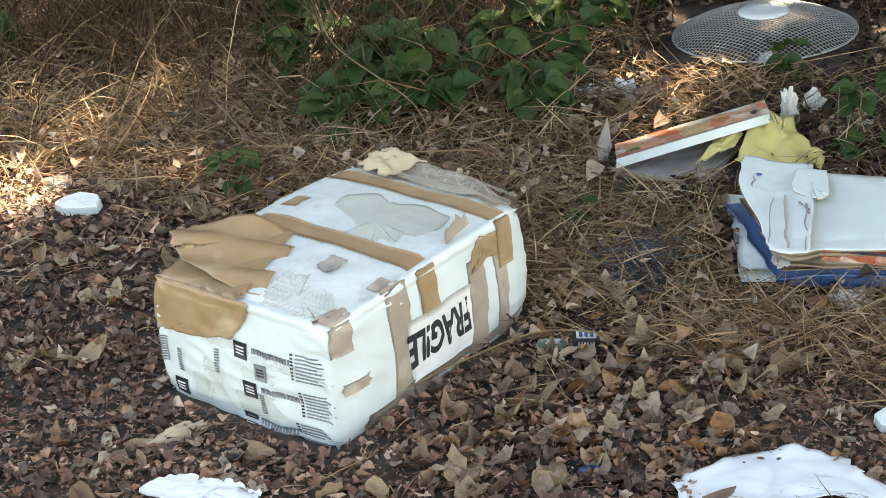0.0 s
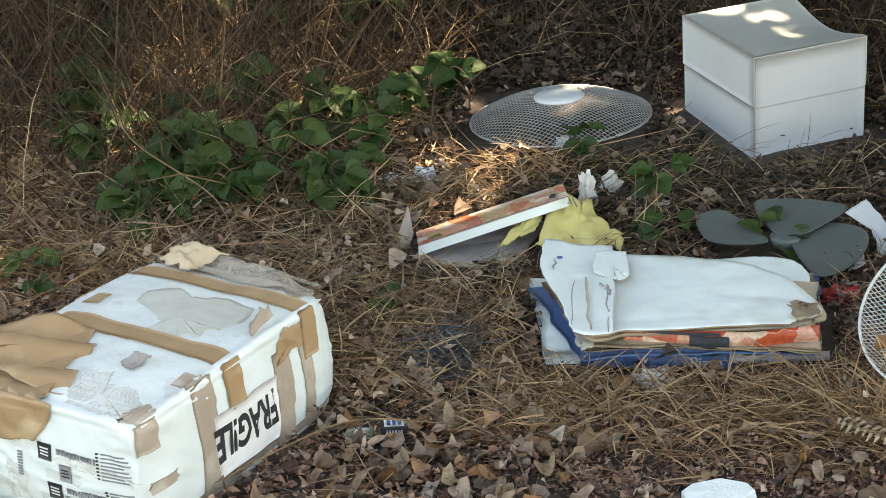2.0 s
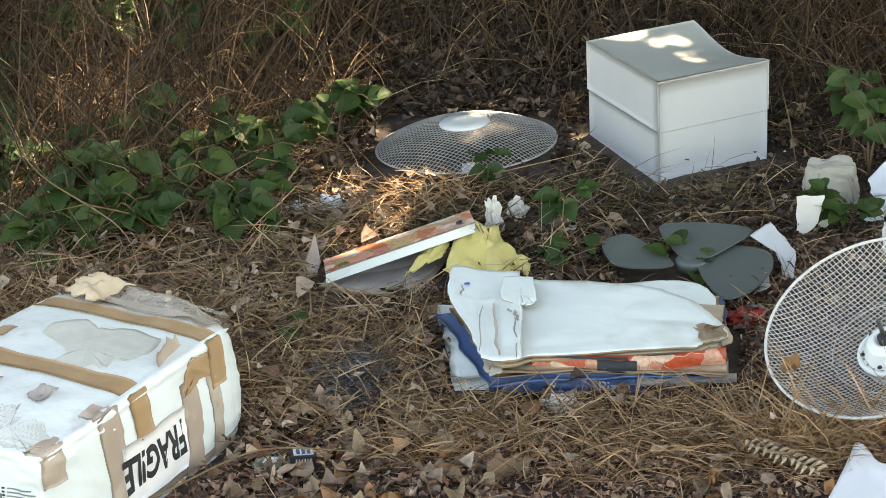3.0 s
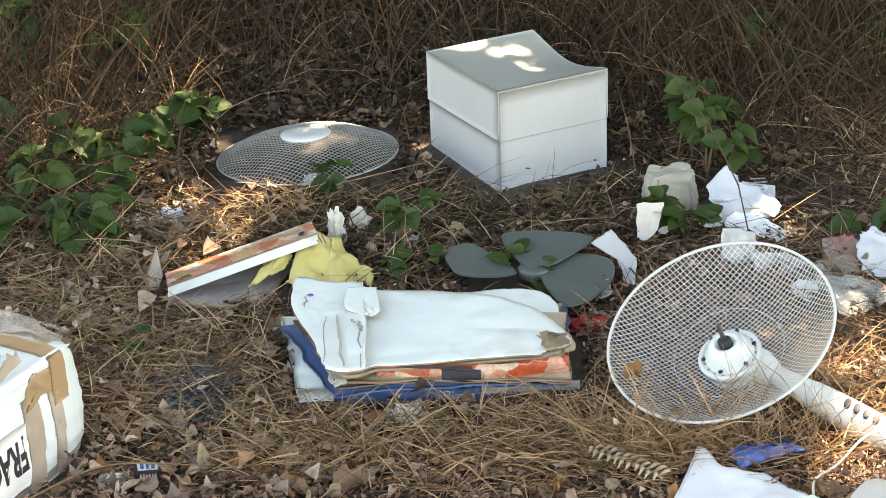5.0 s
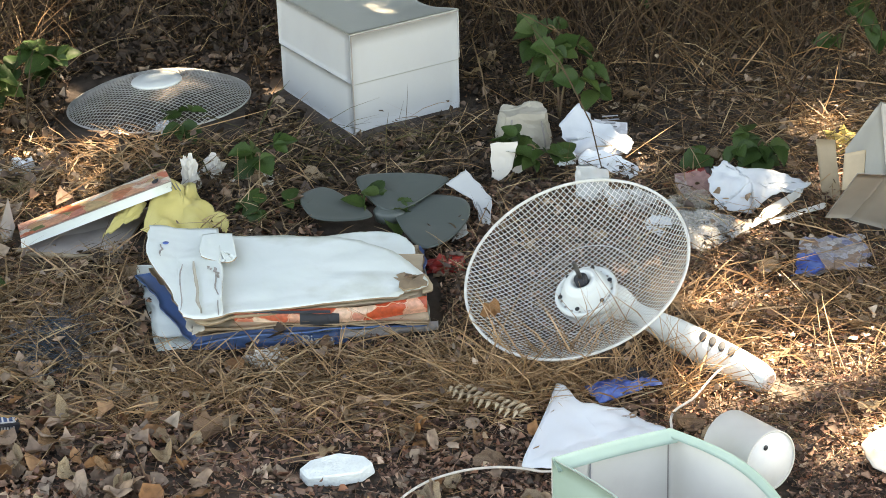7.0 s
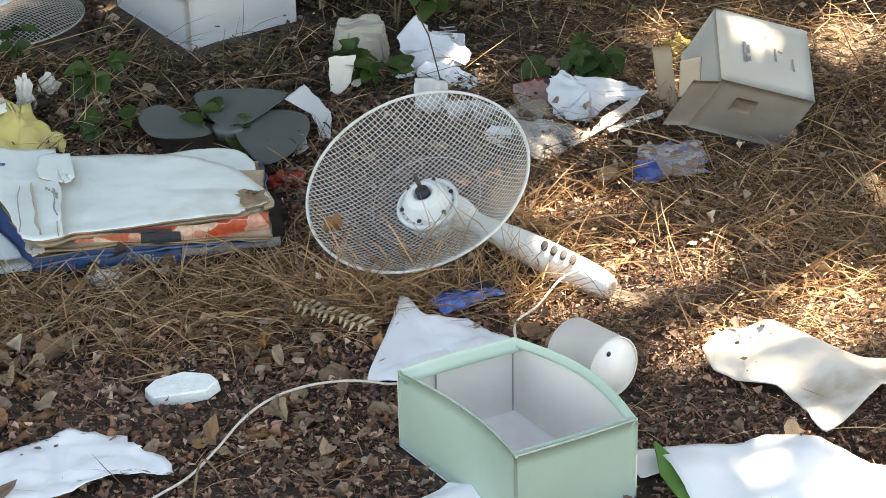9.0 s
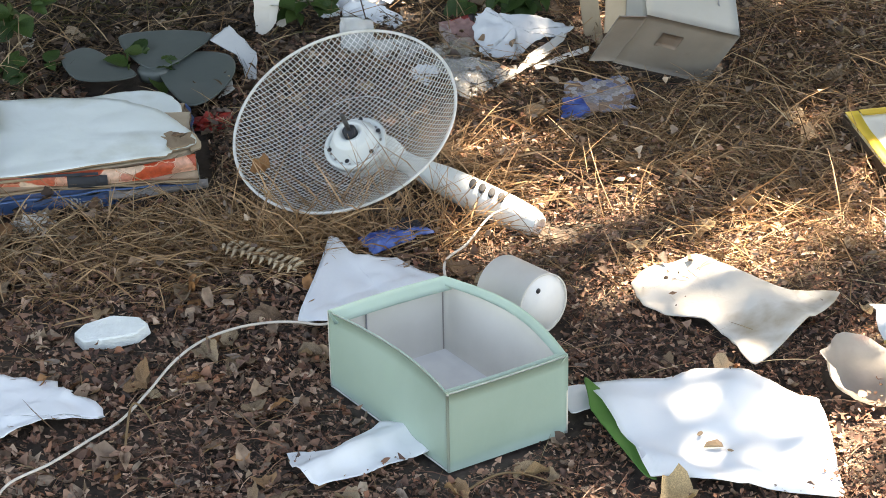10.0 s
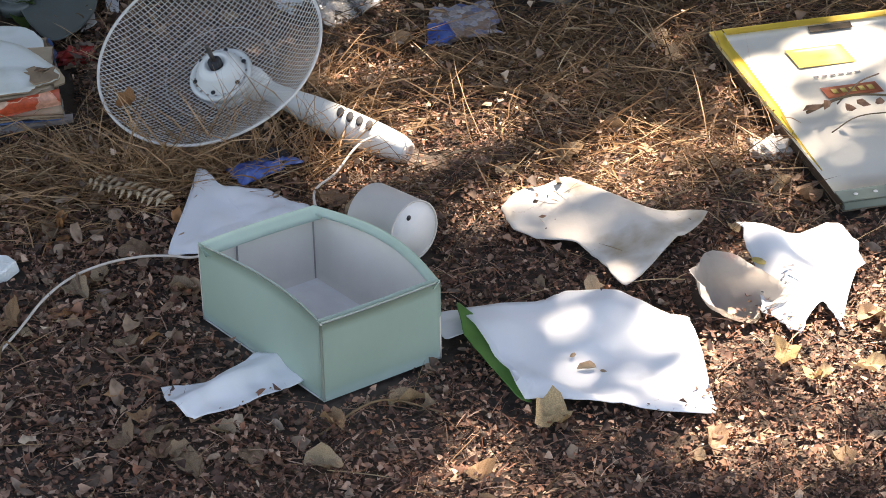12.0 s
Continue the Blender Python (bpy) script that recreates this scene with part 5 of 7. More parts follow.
paper("paper_scrap", ((-1.10, 2.84), (-1.02, 2.80), (-1.0, 2.86), (-1.07, 2.885)), flatz, PAPER, "white paper scrap on leaf litter", "paper", seed=12, ragged=0.2, n=16)


def chunk(name, at, size, turn, seed, material, label, category):
    """A broken flat lump with chipped edges."""
    bm = bmesh.new()
    n = 8
    r = random.Random(seed)
    rad = [0.75 + 0.3 * r.random() for _ in range(n)]
    low, top = [], []
    for k in range(n):
        a = 2 * math.pi * k / n
        x, y = rad[k] * math.cos(a), rad[k] * math.sin(a)
        low.append(bm.verts.new((x * size[0], y * size[1], 0)))
        top.append(bm.verts.new((x * size[0] * 0.95, y * size[1] * 0.95, size[2] * (0.85 + 0.3 * r.random()))))
    mid = bm.verts.new((0, 0, size[2] * 1.05))
    for k in range(n):
        j = (k + 1) % n
        bm.faces.new((low[k], low[j], top[j], top[k]))
        bm.faces.new((top[k], top[j], mid))
    bm.faces.new(low[::-1])
    bmesh.ops.bevel(bm, geom=bm.edges[:], offset=size[2] * 0.12, segments=1, affect="EDGES")
    ob = part(name, bm, material)
    ob.matrix_basis = pose(at[0], at[1], float(height(at[0], at[1])) + 0.008, 6, -4, turn)
    return tagged(ob, label, category)


chunk("styrofoam_piece", (-1.655, 3.835), (0.056, 0.038, 0.022), 10, 3, STYRO, "broken white styrofoam slab on dark leaf litter", "styrofoam")
chunk("styrofoam_piece", (-0.02, 3.185), (0.066, 0.036, 0.02), -6, 5, STYRO, "flat broken white styrofoam piece on soil", "styrofoam")
crumple("plastic_bag_scrap", (-1.74, 3.93), (0.035, 0.03, 0.03), FILM, "small greyish clear plastic scrap", "plastic scrap", 7, 0.6)
crumple("tissue_ball", (-0.14, 3.60), (0.038, 0.028, 0.035), PAPER_OLD, "crumpled off-white tissue ball", "tissue", 8, 0.7)
for n, (x, y, sx, sz, mt) in enumerate(((-0.725, 4.47, 0.026, 0.03, PAPER), (-0.655, 4.50, 0.03, 0.035, PAPER), (-0.37, 4.69, 0.024, 0.022, PAPER), (-0.255, 4.44, 0.03, 0.06, PAPER_OLD), (-0.17, 4.40, 0.05, 0.03, PAPER_OLD), (-0.27, 4.46, 0.025, 0.02, PAPER), (-0.75, 4.05, 0.035, 0.02, PAPER_OLD), (-0.30, 4.36, 0.028, 0.09, PAPER_OLD))):
    crumple("paper_scrap", (x, y), (sx, sx * 0.7, sz), mt, "small crumpled whitish paper scrap in dry grass", "paper", 20 + n, 0.75, n * 40.0, group="paper scraps in the grass")

matchbox = thing("small_carton", "tiny dark blue and white printed box", "small box", pose(-0.575, 3.385, 0.012, 4, 3, 12))
bm = bmesh.new()
bmesh.ops.create_cube(bm, size=1)
bm.transform(Matrix.Diagonal((0.046, 0.03, 0.02, 1)) @ Matrix.Translation((0, 0, 0.5)))
bmesh.ops.bevel(bm, geom=bm.edges[:], offset=0.002, segments=2, affect="EDGES")
part("box_body", bm, INK, matchbox)
board("printed_panel", (-0.017, -0.011, 0.0208), (0.034, 0, 0), (0, 0.022, 0), LABEL, matchbox, 0.0006, 4)
for k in range(3):
    board("printed_bar", (-0.012 + 0.009 * k, -0.008, 0.0216), (0.006, 0, 0), (0, 0.016, 0), PIZZA_BLUE, matchbox, 0.0004, 3)
for k in range(6):
    board("printed_bar", (-0.014 + 0.005 * k, -0.0156, 0.005), (0.0028, 0, 0), (0, 0, 0.01), LABEL, matchbox, 0.0004, 3)
card = thing("small_card", "small dark green flat packet", "packet", pose(-0.634, 3.380, 0.012, 3, -4, -10))
board("packet", (-0.025, -0.015, 0.004), (0.05, 0, 0), (0, 0.032, 0), BOARD_GREEN, card, 0.004, 6)
board("printed_panel", (-0.008, -0.008, 0.006), (0.024, 0, 0), (0, 0.018, 0), LABEL, card, 0.0006, 4)
crumple("bottle_cap", (-0.505, 2.985), (0.022, 0.016, 0.018), PIZZA_BLUE, "crushed bright blue plastic cap", "cap", 15, 0.4)
crumple("bark_roll", (-1.19, 3.03), (0.052, 0.017, 0.035), KRAFT_PALE, "short curled piece of pale bark", "bark", 16, 0.5, 46)
crumple("bark_roll", (-1.235, 3.01), (0.026, 0.016, 0.022), KRAFT_PALE, "short curled piece of pale bark", "bark", 17, 0.6, 10)

for n, (x, y, z, sz) in enumerate(((0.83, 2.66, 0.028, 0.016), (0.815, 2.69, 0.03, 0.008), (0.85, 2.65, 0.026, 0.007), (-0.25, 3.03, 0.026, 0.008), (-0.22, 3.035, 0.026, 0.006), (-0.14, 3.02, 0.026, 0.007), (-0.27, 3.01, 0.026, 0.007), (0.87, 3.10, 0.06, 0.007))):
    crumple("leaf_bit", (x, y, z), (sz, sz * 0.6, sz * 0.6), KRAFT if n < 3 else FRAGMENT_BROWN, "small curled leaf fragment lying on paper", "leaf", 130 + n, 0.8, n * 57, detail=1, group="debris on the papers")

# tube-shaped paper tub behind the shoebox
tub_axis = Vector((0.50, -0.84, 0.10)).normalized()
tub = thing("paper_tub", "white paper tub lying on its side", "tub", Matrix.Translation((0.605, 3.135, 0.056)) @ tub_axis.to_track_quat("Z", "Y").to_matrix().to_4x4())
lathe("wall", [(0.053, 0.0), (0.0535, 0.002), (0.0505, 0.098), (0.051, 0.102), (0.0485, 0.102), (0.0475, 0.098)], PAPER_OLD, tub, 48)
lathe("lid", [(0.0001, 0.0975), (0.0488, 0.0975), (0.0488, 0.1, ), (0.0001, 0.1)], LABEL, tub, 40)
lathe("hole", [(0.0001, 0.1005), (0.0045, 0.1005), (0.0045, 0.1012), (0.0001, 0.1012)], INK, tub, 12, pose(-0.008, 0.026, 0))

blue = thing("crushed_can", "crushed shiny blue drinks can half hidden in grass", "can", pose(0.47, 3.385, 0.012, 0, 0, 24))
rumpled("can_skin", ((-0.065, -0.028, 0.008), (0.065, -0.024, 0.01), (0.062, 0.03, 0.014), (-0.06, 0.03, 0.012)), 0.022, 31, BLUE_CARD, blue, n=24, ragged=0.1)
lathe("can_end", [(0.018, 0.0), (0.022, 0.002), (0.022, 0.004), (0.017, 0.005), (0.006, 0.003)], BUTTON, blue, 20, pose(0.03, 0.002, 0.026, 12, 6, 0))

packet = thing("snack_packet", "flat blue and silver snack packet", "packet", pose(0.94, 3.86, 0.018))
rumpled("film", ((-0.088, -0.072, 0.003), (0.057, -0.06, 0.003), (0.079, 0.064, 0.012), (-0.05, 0.074, 0.012)), 0.004, 33, PACKET, packet, n=26)
rumpled("blue_end", ((-0.091, -0.072, 0.006), (-0.03, -0.068, 0.006), (-0.035, 0.0, 0.012), (-0.072, 0.0, 0.012)), 0.006, 34, BLUE_CARD, packet, n=16)

# heap of packaging behind the fan


def stand_card(name, at, turn, lean, corners, material, label, category, crease=0.004, scale=18.0, thick=0.0012, seed=1, jitter=0.004, smooth=0.2):
    """A bent sheet that leans back from the ground by lean degrees; corners in its own plane, up along y."""
    ob = cut_sheet(name, corners, lambda x, y: 0.01 * np.sin(x * 22 + seed) * np.clip(y * 12, 0, 1), thick, material, None, seed, crease, scale, None, None, "", jitter, smooth)
    ob.matrix_basis = pose(at[0], at[1], at[2] + 0.014, 90 - lean, 0, turn)
    return tagged(ob, label, category)


def crushed_box(name, at, size, turn, taper, material, seed, label):
    """A dented carton with pinched top edges and dark open seams."""
    box = thing(name, label, "carton", pose(at[0], at[1], float(height(*at)), 0, 0, turn))
    bm = bmesh.new()
    bmesh.ops.create_cube(bm, size=1)
    bmesh.ops.subdivide_edges(bm, edges=bm.edges[:], cuts=7, use_grid_fill=True)
    off = Vector((seed, seed * 1.7, 3.1))
    for v in bm.verts:
        k = 1 - taper * (v.co.z + 0.5) ** 1.6
        c = Vector((v.co.x * k, v.co.y * (k * 0.9 + 0.1), v.co.z + 0.5))
        c += 0.10 * noise.noise_vector(c * 2.2 + off) + 0.04 * noise.noise_vector(c * 6 + off)
        v.co = Vector((c.x * size[0], c.y * size[1], max(c.z, 0) * size[2]))
    part("shell", bm, material, box)
    for x in (-0.30, 0.33):
        tube("seam", [(x * size[0] * 1.1, -0.47 * size[1], 0.06 * size[2]), (x * size[0], -0.52 * size[1], 0.45 * size[2]), (x * size[0] * 0.86, -0.40 * size[1], 0.9 * size[2])], 0.0022, GREY_BOARD, box, 5, 4)
    return box


crushed_box("crushed_carton", (0.411, 4.541), (0.115, 0.085, 0.082), 4, 0.22, CARTON_GREY, 4, "crumpled greyish beige cardboard carton in the grass")
stand_card("torn_carton", (0.341, 4.298, 0.006), -8, 25, ((-0.021, 0.079), (0.034, 0.083), (0.023, 0.027), (-0.000, 0.003), (-0.018, 0.009)), PAPER_OLD, "torn off-white carton flap standing in weeds", "carton", 0.006, 20, 0.002, 2, 0.004, 0.2)
stand_card("torn_carton", (0.379, 4.332, 0.006), 10, 25, ((0.004, 0.041), (0.018, 0.047), (0.026, 0.027), (0.009, 0.003), (-0.008, 0.007)), PAPER_OLD, "torn off-white carton flap standing in weeds", "carton", 0.006, 20, 0.002, 3, 0.004, 0.6)
stand_card("plastic_bag", (0.514, 4.378, 0.006), -6, 48, ((-0.041, 0.088), (0.000, 0.144), (0.028, 0.109), (0.066, 0.092), (0.113, 0.050), (0.101, 0.017), (0.030, 0.022), (-0.012, 0.007), (-0.030, 0.046)), BAG_WHITE, "crumpled thin whitish plastic bag", "plastic bag", 0.022, 16, 0.001, 4, 0.01, 0.2)
back_card = stand_card("printed_card", (0.587, 4.431, 0.006), 4, 52, ((-0.021, 0.088), (0.047, 0.067), (0.041, 0.031), (-0.019, 0.039)), NEWS, "grey printed card behind a plastic bag", "card", 0.002, 10, 0.0015, 5, 0.001, 0)
for k in range(4):
    board("printed_bar", (-0.018 + 0.004 * k, 0.055 + 0.009 * k, 0.004), (0.040 - 0.006 * (k % 2), 0.0, 0.0), (0, 0.003, 0), INK_GREY, back_card, 0.0006, 3)
stand_card("printed_card", (0.548, 4.413, 0.006), -24, 45, ((-0.038, 0.034), (-0.024, 0.040), (0.035, 0.022), (0.030, 0.009), (-0.029, 0.017)), RED_CARD, "narrow dark red edge of a crushed printed carton", "card", 0.003, 20, 0.002, 6, 0.004, 0.1)
stand_card("paper_scrap", (0.480, 4.360, 0.006), 6, 50, ((-0.020, 0.012), (-0.001, 0.040), (0.027, 0.030), (0.025, 0.003), (-0.009, 0.004)), PAPER, "small white paper scrap in weeds", "paper", 0.01, 26, 0.001, 7, 0.004, 0.2)
stand_card("crumpled_wrapper", (0.561, 4.322, 0.006), -10, 55, ((-0.060, 0.020), (-0.040, 0.054), (0.022, 0.042), (0.077, 0.005), (0.050, -0.012), (-0.000, 0.008), (-0.041, 0.004)), PAPER, "shiny white crumpled wrapper above the fan rim", "wrapper", 0.022, 22, 0.001, 8, 0.01, 0.2)
stand_card("clear_tray", (0.517, 4.174, 0.006), 0, 55, ((-0.027, 0.082), (0.041, 0.078), (0.032, 0.012), (-0.006, 0.004), (-0.033, 0.016)), CLEAR_BRIGHT, "clear moulded plastic tray behind the fan", "plastic tray", 0.02, 30, 0.001, 9, 0.004, 0.1)
stand_card("clear_pack", (0.593, 4.125, 0.006), -6, 62, ((-0.056, 0.043), (0.012, 0.057), (0.085, 0.029), (0.095, -0.014), (0.011, -0.007), (-0.045, 0.003)), CLEAR_BRIGHT, "crushed clear plastic pack in dry grass", "plastic pack", 0.02, 22, 0.001, 10, 0.01, 0.2)
stand_card("paper_scrap", (0.624, 3.988, 0.006), -14, 50, ((-0.034, 0.034), (-0.016, 0.051), (0.014, 0.050), (0.023, 0.031), (0.001, 0.005), (-0.023, 0.020)), BAG_WHITE, "folded bluish white paper scrap behind the fan", "paper", 0.006, 18, 0.001, 11, 0.004, 0.2)
stand_card("red_carton", (0.724, 4.161, 0.006), -4, 55, ((-0.039, 0.067), (0.033, 0.076), (0.035, 0.009), (0.000, 0.000), (-0.035, 0.023)), RED_CARD, "crushed dark red printed carton", "carton", 0.012, 24, 0.0015, 12, 0.004, 0.2)
stand_card("dark_packet", (0.702, 4.100, 0.006), 0, 66, ((-0.033, 0.047), (0.041, 0.054), (0.046, 0.005), (-0.031, 0.003)), CLOUDY_FILM, "crushed grey translucent packet", "packet", 0.016, 30, 0.001, 13, 0.004, 0.2)
stand_card("plastic_bag", (0.790, 4.083, 0.006), -6, 50, ((-0.049, 0.075), (-0.039, 0.104), (-0.019, 0.114), (0.001, 0.098), (0.104, 0.096), (0.150, 0.067), (0.113, 0.045), (0.080, 0.045), (0.031, 0.005), (-0.033, 0.005)), BAG_WHITE, "crumpled white plastic bag with a knotted corner", "plastic bag", 0.03, 18, 0.001, 14, 0.012, 0.2)
# near-black lump added to draw the dark hole in the bag
crumple("dark_hole_filler", (0.790, 4.104, 0.0), (0.014, 0.012, 0.03), SLATE, "dark lump standing in for the shaded hole under the plastic bag", "scrap", 52, 0.5, detail=2)
stand_card("clear_pack", (0.709, 3.933, 0.006), 8, 74, ((-0.046, 0.109), (0.042, 0.103), (0.117, 0.077), (0.093, 0.036), (0.014, 0.008), (-0.015, -0.004), (-0.035, 0.019)), SILVERY, "crushed silvery clear plastic pack in dry grass", "plastic pack", 0.035, 20, 0.001, 15, 0.012, 0.2)
stand_card("clear_pack", (0.809, 4.001, 0.006), 28, 60, ((-0.006, 0.005), (0.054, 0.039), (0.128, 0.054), (0.182, 0.066), (0.146, 0.041), (0.068, 0.017)), CLEAR_BRIGHT, "stiff clear plastic panel leaning in grass", "plastic pack", 0.006, 14, 0.0012, 16, 0.004, 0)
stand_card("plastic_strip", (0.872, 4.042, 0.006), 14, 80, ((-0.022, 0.006), (0.034, 0.022), (0.111, 0.029), (0.102, 0.015), (0.032, 0.004), (-0.023, -0.010)), LABEL, "narrow whitish strip lying in dry grass", "plastic strip", 0.004, 20, 0.0012, 17, 0.004, 0.2)
stand_card("bent_card", (0.288, 4.086, 0.006), -30, 60, ((-0.114, 0.083), (-0.092, 0.129), (-0.048, 0.100), (-0.012, 0.074), (0.011, 0.007), (-0.009, 0.007), (-0.050, 0.062)), CARTON_WHITE, "bent off-white card beside the fan blades", "card", 0.006, 14, 0.002, 18, 0.004, 0.1)
stand_card("torn_card", (0.233, 4.016, 0.006), -10, 70, ((-0.020, 0.035), (0.012, 0.052), (0.017, 0.024), (-0.011, 0.004)), CARTON_BEIGE, "small torn beige card under the fan blades", "card", 0.004, 14, 0.002, 19, 0.004, 0.1)
crumple("red_foil", (0.205, 3.92), (0.045, 0.03, 0.03), RED_FOIL, "crumpled shiny red foil wrapper", "foil", 61, 0.8, 20)
crumple("yellow_scrap", (1.08, 4.42), (0.04, 0.03, 0.05), BOARD_TAN, "crumpled pale yellow wrapper in dry grass", "wrapper", 62, 0.7)
crumple("paper_scrap", (1.33, 3.24), (0.045, 0.03, 0.035), PAPER_OLD, "crumpled cream paper scrap in straw", "paper", 63, 0.7)

# ---- yellow-edged display board ----
sign = thing("display_board", "flat white carton panel with yellow border and red label", "carton panel", pose(1.365, 3.0, 0.024, 0.0, 0.0, 0.6))
SW, SH, ST = 0.62, 0.66, 0.018
board("face", (0, 0.035, ST), (SW, 0, 0), (0, SH - 0.035, 0), BOARD_FACE, sign, 0.003, 14, 0.004)
board("edge_panel", (0, 0, 0), (0, 0, ST), (0, SH, 0), SHADED_EDGE, sign, 0.003, 8)
board("edge_panel", (0, 0, 0), (SW, 0, 0), (0, 0, ST), BOARD_GREEN, sign, 0.003, 8)
board("edge_panel", (0, SH, 0), (0, 0, ST), (SW, 0, 0), KRAFT, sign, 0.003, 8)
board("edge_panel", (SW, 0, 0), (0, SH, 0), (0, 0, ST), KRAFT, sign, 0.003, 8)
board("base", (0, 0, 0), (0, SH, 0), (SW, 0, 0), KRAFT, sign, 0.003, 6)
board("green_band", (0.0, 0.0, ST + 0.0005), (SW, 0, 0), (0, 0.038, 0), BOARD_GREEN, sign, 0.003, 8)
for k in range(5):
    lathe("rivet", [(0.0001, 0), (0.004, 0), (0.003, 0.0012), (0.0001, 0.0015)], LABEL, sign, 10, pose(0.03 + 0.035 * k, 0.02, ST + 0.001))
v0 = np.linspace(0.10, SH - 0.004, 20)
w0 = 0.008 + 0.022 * (v0 / SH) ** 2 + 0.012 * (vnoise(v0 * 12, v0 * 0) - 0.5)
slab("yellow_border", np.stack([np.stack([0.002 + 0 * v0, v0, ST + 0.006 + 0 * v0], -1), np.stack([w0, v0, ST + 0.0065 + 0 * v0], -1)], 1)[:, ::-1], 0.001, BOARD_YELLOW, sign)
board("yellow_border", (0.03, SH - 0.026, ST + 0.007), (SW - 0.03, 0, 0), (0, 0.024, 0), BOARD_YELLOW, sign, 0.001, 6)
board("yellow_label", (0.11, 0.47, ST + 0.0055), (0.11, 0, 0), (0.0, 0.075, 0), BOARD_TAN, sign, 0.001, 6)
board("red_label", (0.115, 0.345, ST + 0.0055), (0.105, 0, 0), (0.0, 0.04, 0), BOARD_RED, sign, 0.001, 6)
for k in range(5):
    board("printed_bar", (0.13 + 0.017 * k, 0.357, ST + 0.0068), (0.010, 0, 0), (0.0, 0.016, 0), BOARD_TAN, sign, 0.0006, 3)
for k in range(6):
    board("printed_bar", (0.12 + 0.016 * k, 0.425, ST + 0.0058), (0.010, 0, 0), (0.0, 0.006, 0), INK_GREY, sign, 0.0006, 3)
board("handle_slot", (0.185, SH - 0.055, ST + 0.0058), (0.085, 0, 0), (0.004, 0.024, 0), SLATE, sign, 0.001, 4)
board("dark_print", (0.27, 0.33, ST + 0.0058), (0.08, 0, 0), (0.004, 0.022, 0), BUTTON, sign, 0.001, 4)
twig = thing("twig", "dry twig with withered leaves lying on a board", "twig", pose(1.43, 3.26, 0.072))
tube("stalk", [(-0.03, 0.0, 0.0), (0.06, 0.02, 0.012), (0.16, -0.01, 0.01), (0.28, -0.05, 0.006)], 0.0022, STEM_GREEN, twig, 6, 5, (0.003, 0.002, 0.001))
tube("stalk", [(0.03, 0.01, 0.004), (0.09, 0.06, 0.014), (0.14, 0.09, 0.01)], 0.0014, STEM_GREEN, twig, 5, 5)
tube("stalk", [(-0.02, -0.09, 0.006), (0.04, -0.06, 0.014), (0.12, -0.05, 0.008)], 0.0012, STEM_GREEN, twig, 5, 5)
for k in range(10):
    o = crumple("withered_leaf", (0, 0), (0.014, 0.009, 0.012), LITTER, seed=70 + k, rough=0.8, detail=1, parent=twig)
    o.matrix_basis = pose(-0.02 + 0.03 * k, 0.012 * math.sin(k * 2.3) - 0.003 * k, 0.004, 0, 0, k * 50)

# ---- plants and litter ----
# footprints kept clear of loose litter: centre x, y, half sizes, turn in degrees
CLEAR_RECTS = [
    (-1.10, 2.845, 0.085, 0.03, -15), (0.68, 2.845, 0.028, 0.045, 0),
    (-0.395, 4.80, 0.20, 0.19, 0), (-0.98, 3.32, 0.272, 0.192, 64.5), (0.09, 4.83, 0.175, 0.195, 28.5), (0.47, 2.875, 0.118, 0.165, 25), (-0.08, 3.81, 0.26, 0.17, 0), (0.86, 2.685, 0.13, 0.10, -20),
    (0.98, 3.04, 0.075, 0.06, -40), (1.24, 2.83, 0.055, 0.08, -15), (1.085, 2.80, 0.03, 0.03, 0), (0.33, 2.765, 0.06, 0.03, 20), (0.395, 3.225, 0.07, 0.07, -20), (-0.2, 2.99, 0.11, 0.04, 0),
    (1.69, 3.33, 0.315, 0.33, 0), (0.41, 3.56, 0.08, 0.07, 0), (0.65, 3.45, 0.16, 0.018, -33), (0.09, 4.15, 0.12, 0.1, 0), (0.63, 3.12, 0.055, 0.07, 0), (-0.5, 4.16, 0.14, 0.09, 20), (-0.32, 4.22, 0.06, 0.06, 0),
    (-0.02, 3.185, 0.06, 0.03, 0), (-1.655, 3.83, 0.05, 0.03, 0), (0.94, 3.86, 0.05, 0.04, 0), (0.86, 4.19, 0.08, 0.06, 0), (0.55, 4.5, 0.07, 0.06, 0), (0.41, 4.48, 0.05, 0.04, 0), (1.12, 4.03, 0.1, 0.1, 0), (-0.58, 3.42, 0.025, 0.02, 0), (0.475, 3.415, 0.05, 0.025, 24),
]


def covered(x, y, margin=0.0):
    hit = np.zeros(np.shape(x), bool)
    for cx, cy, a, b, turn in CLEAR_RECTS:
        c, s_ = math.cos(radians(turn)), math.sin(radians(turn))
        dx, dy = x - cx, y - cy
        hit |= (np.abs(c * dx + s_ * dy) < a + margin) & (np.abs(-s_ * dx + c * dy) < b + margin)
    return hit


def hollow_shade(x, y):
    """How shaded the hollow behind the fan and round the carton is, 0 to 1; dark leaf mould stands in for it."""
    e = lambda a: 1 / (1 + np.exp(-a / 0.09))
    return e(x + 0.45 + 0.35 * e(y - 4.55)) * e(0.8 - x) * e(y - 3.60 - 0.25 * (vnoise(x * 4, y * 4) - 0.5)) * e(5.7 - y)


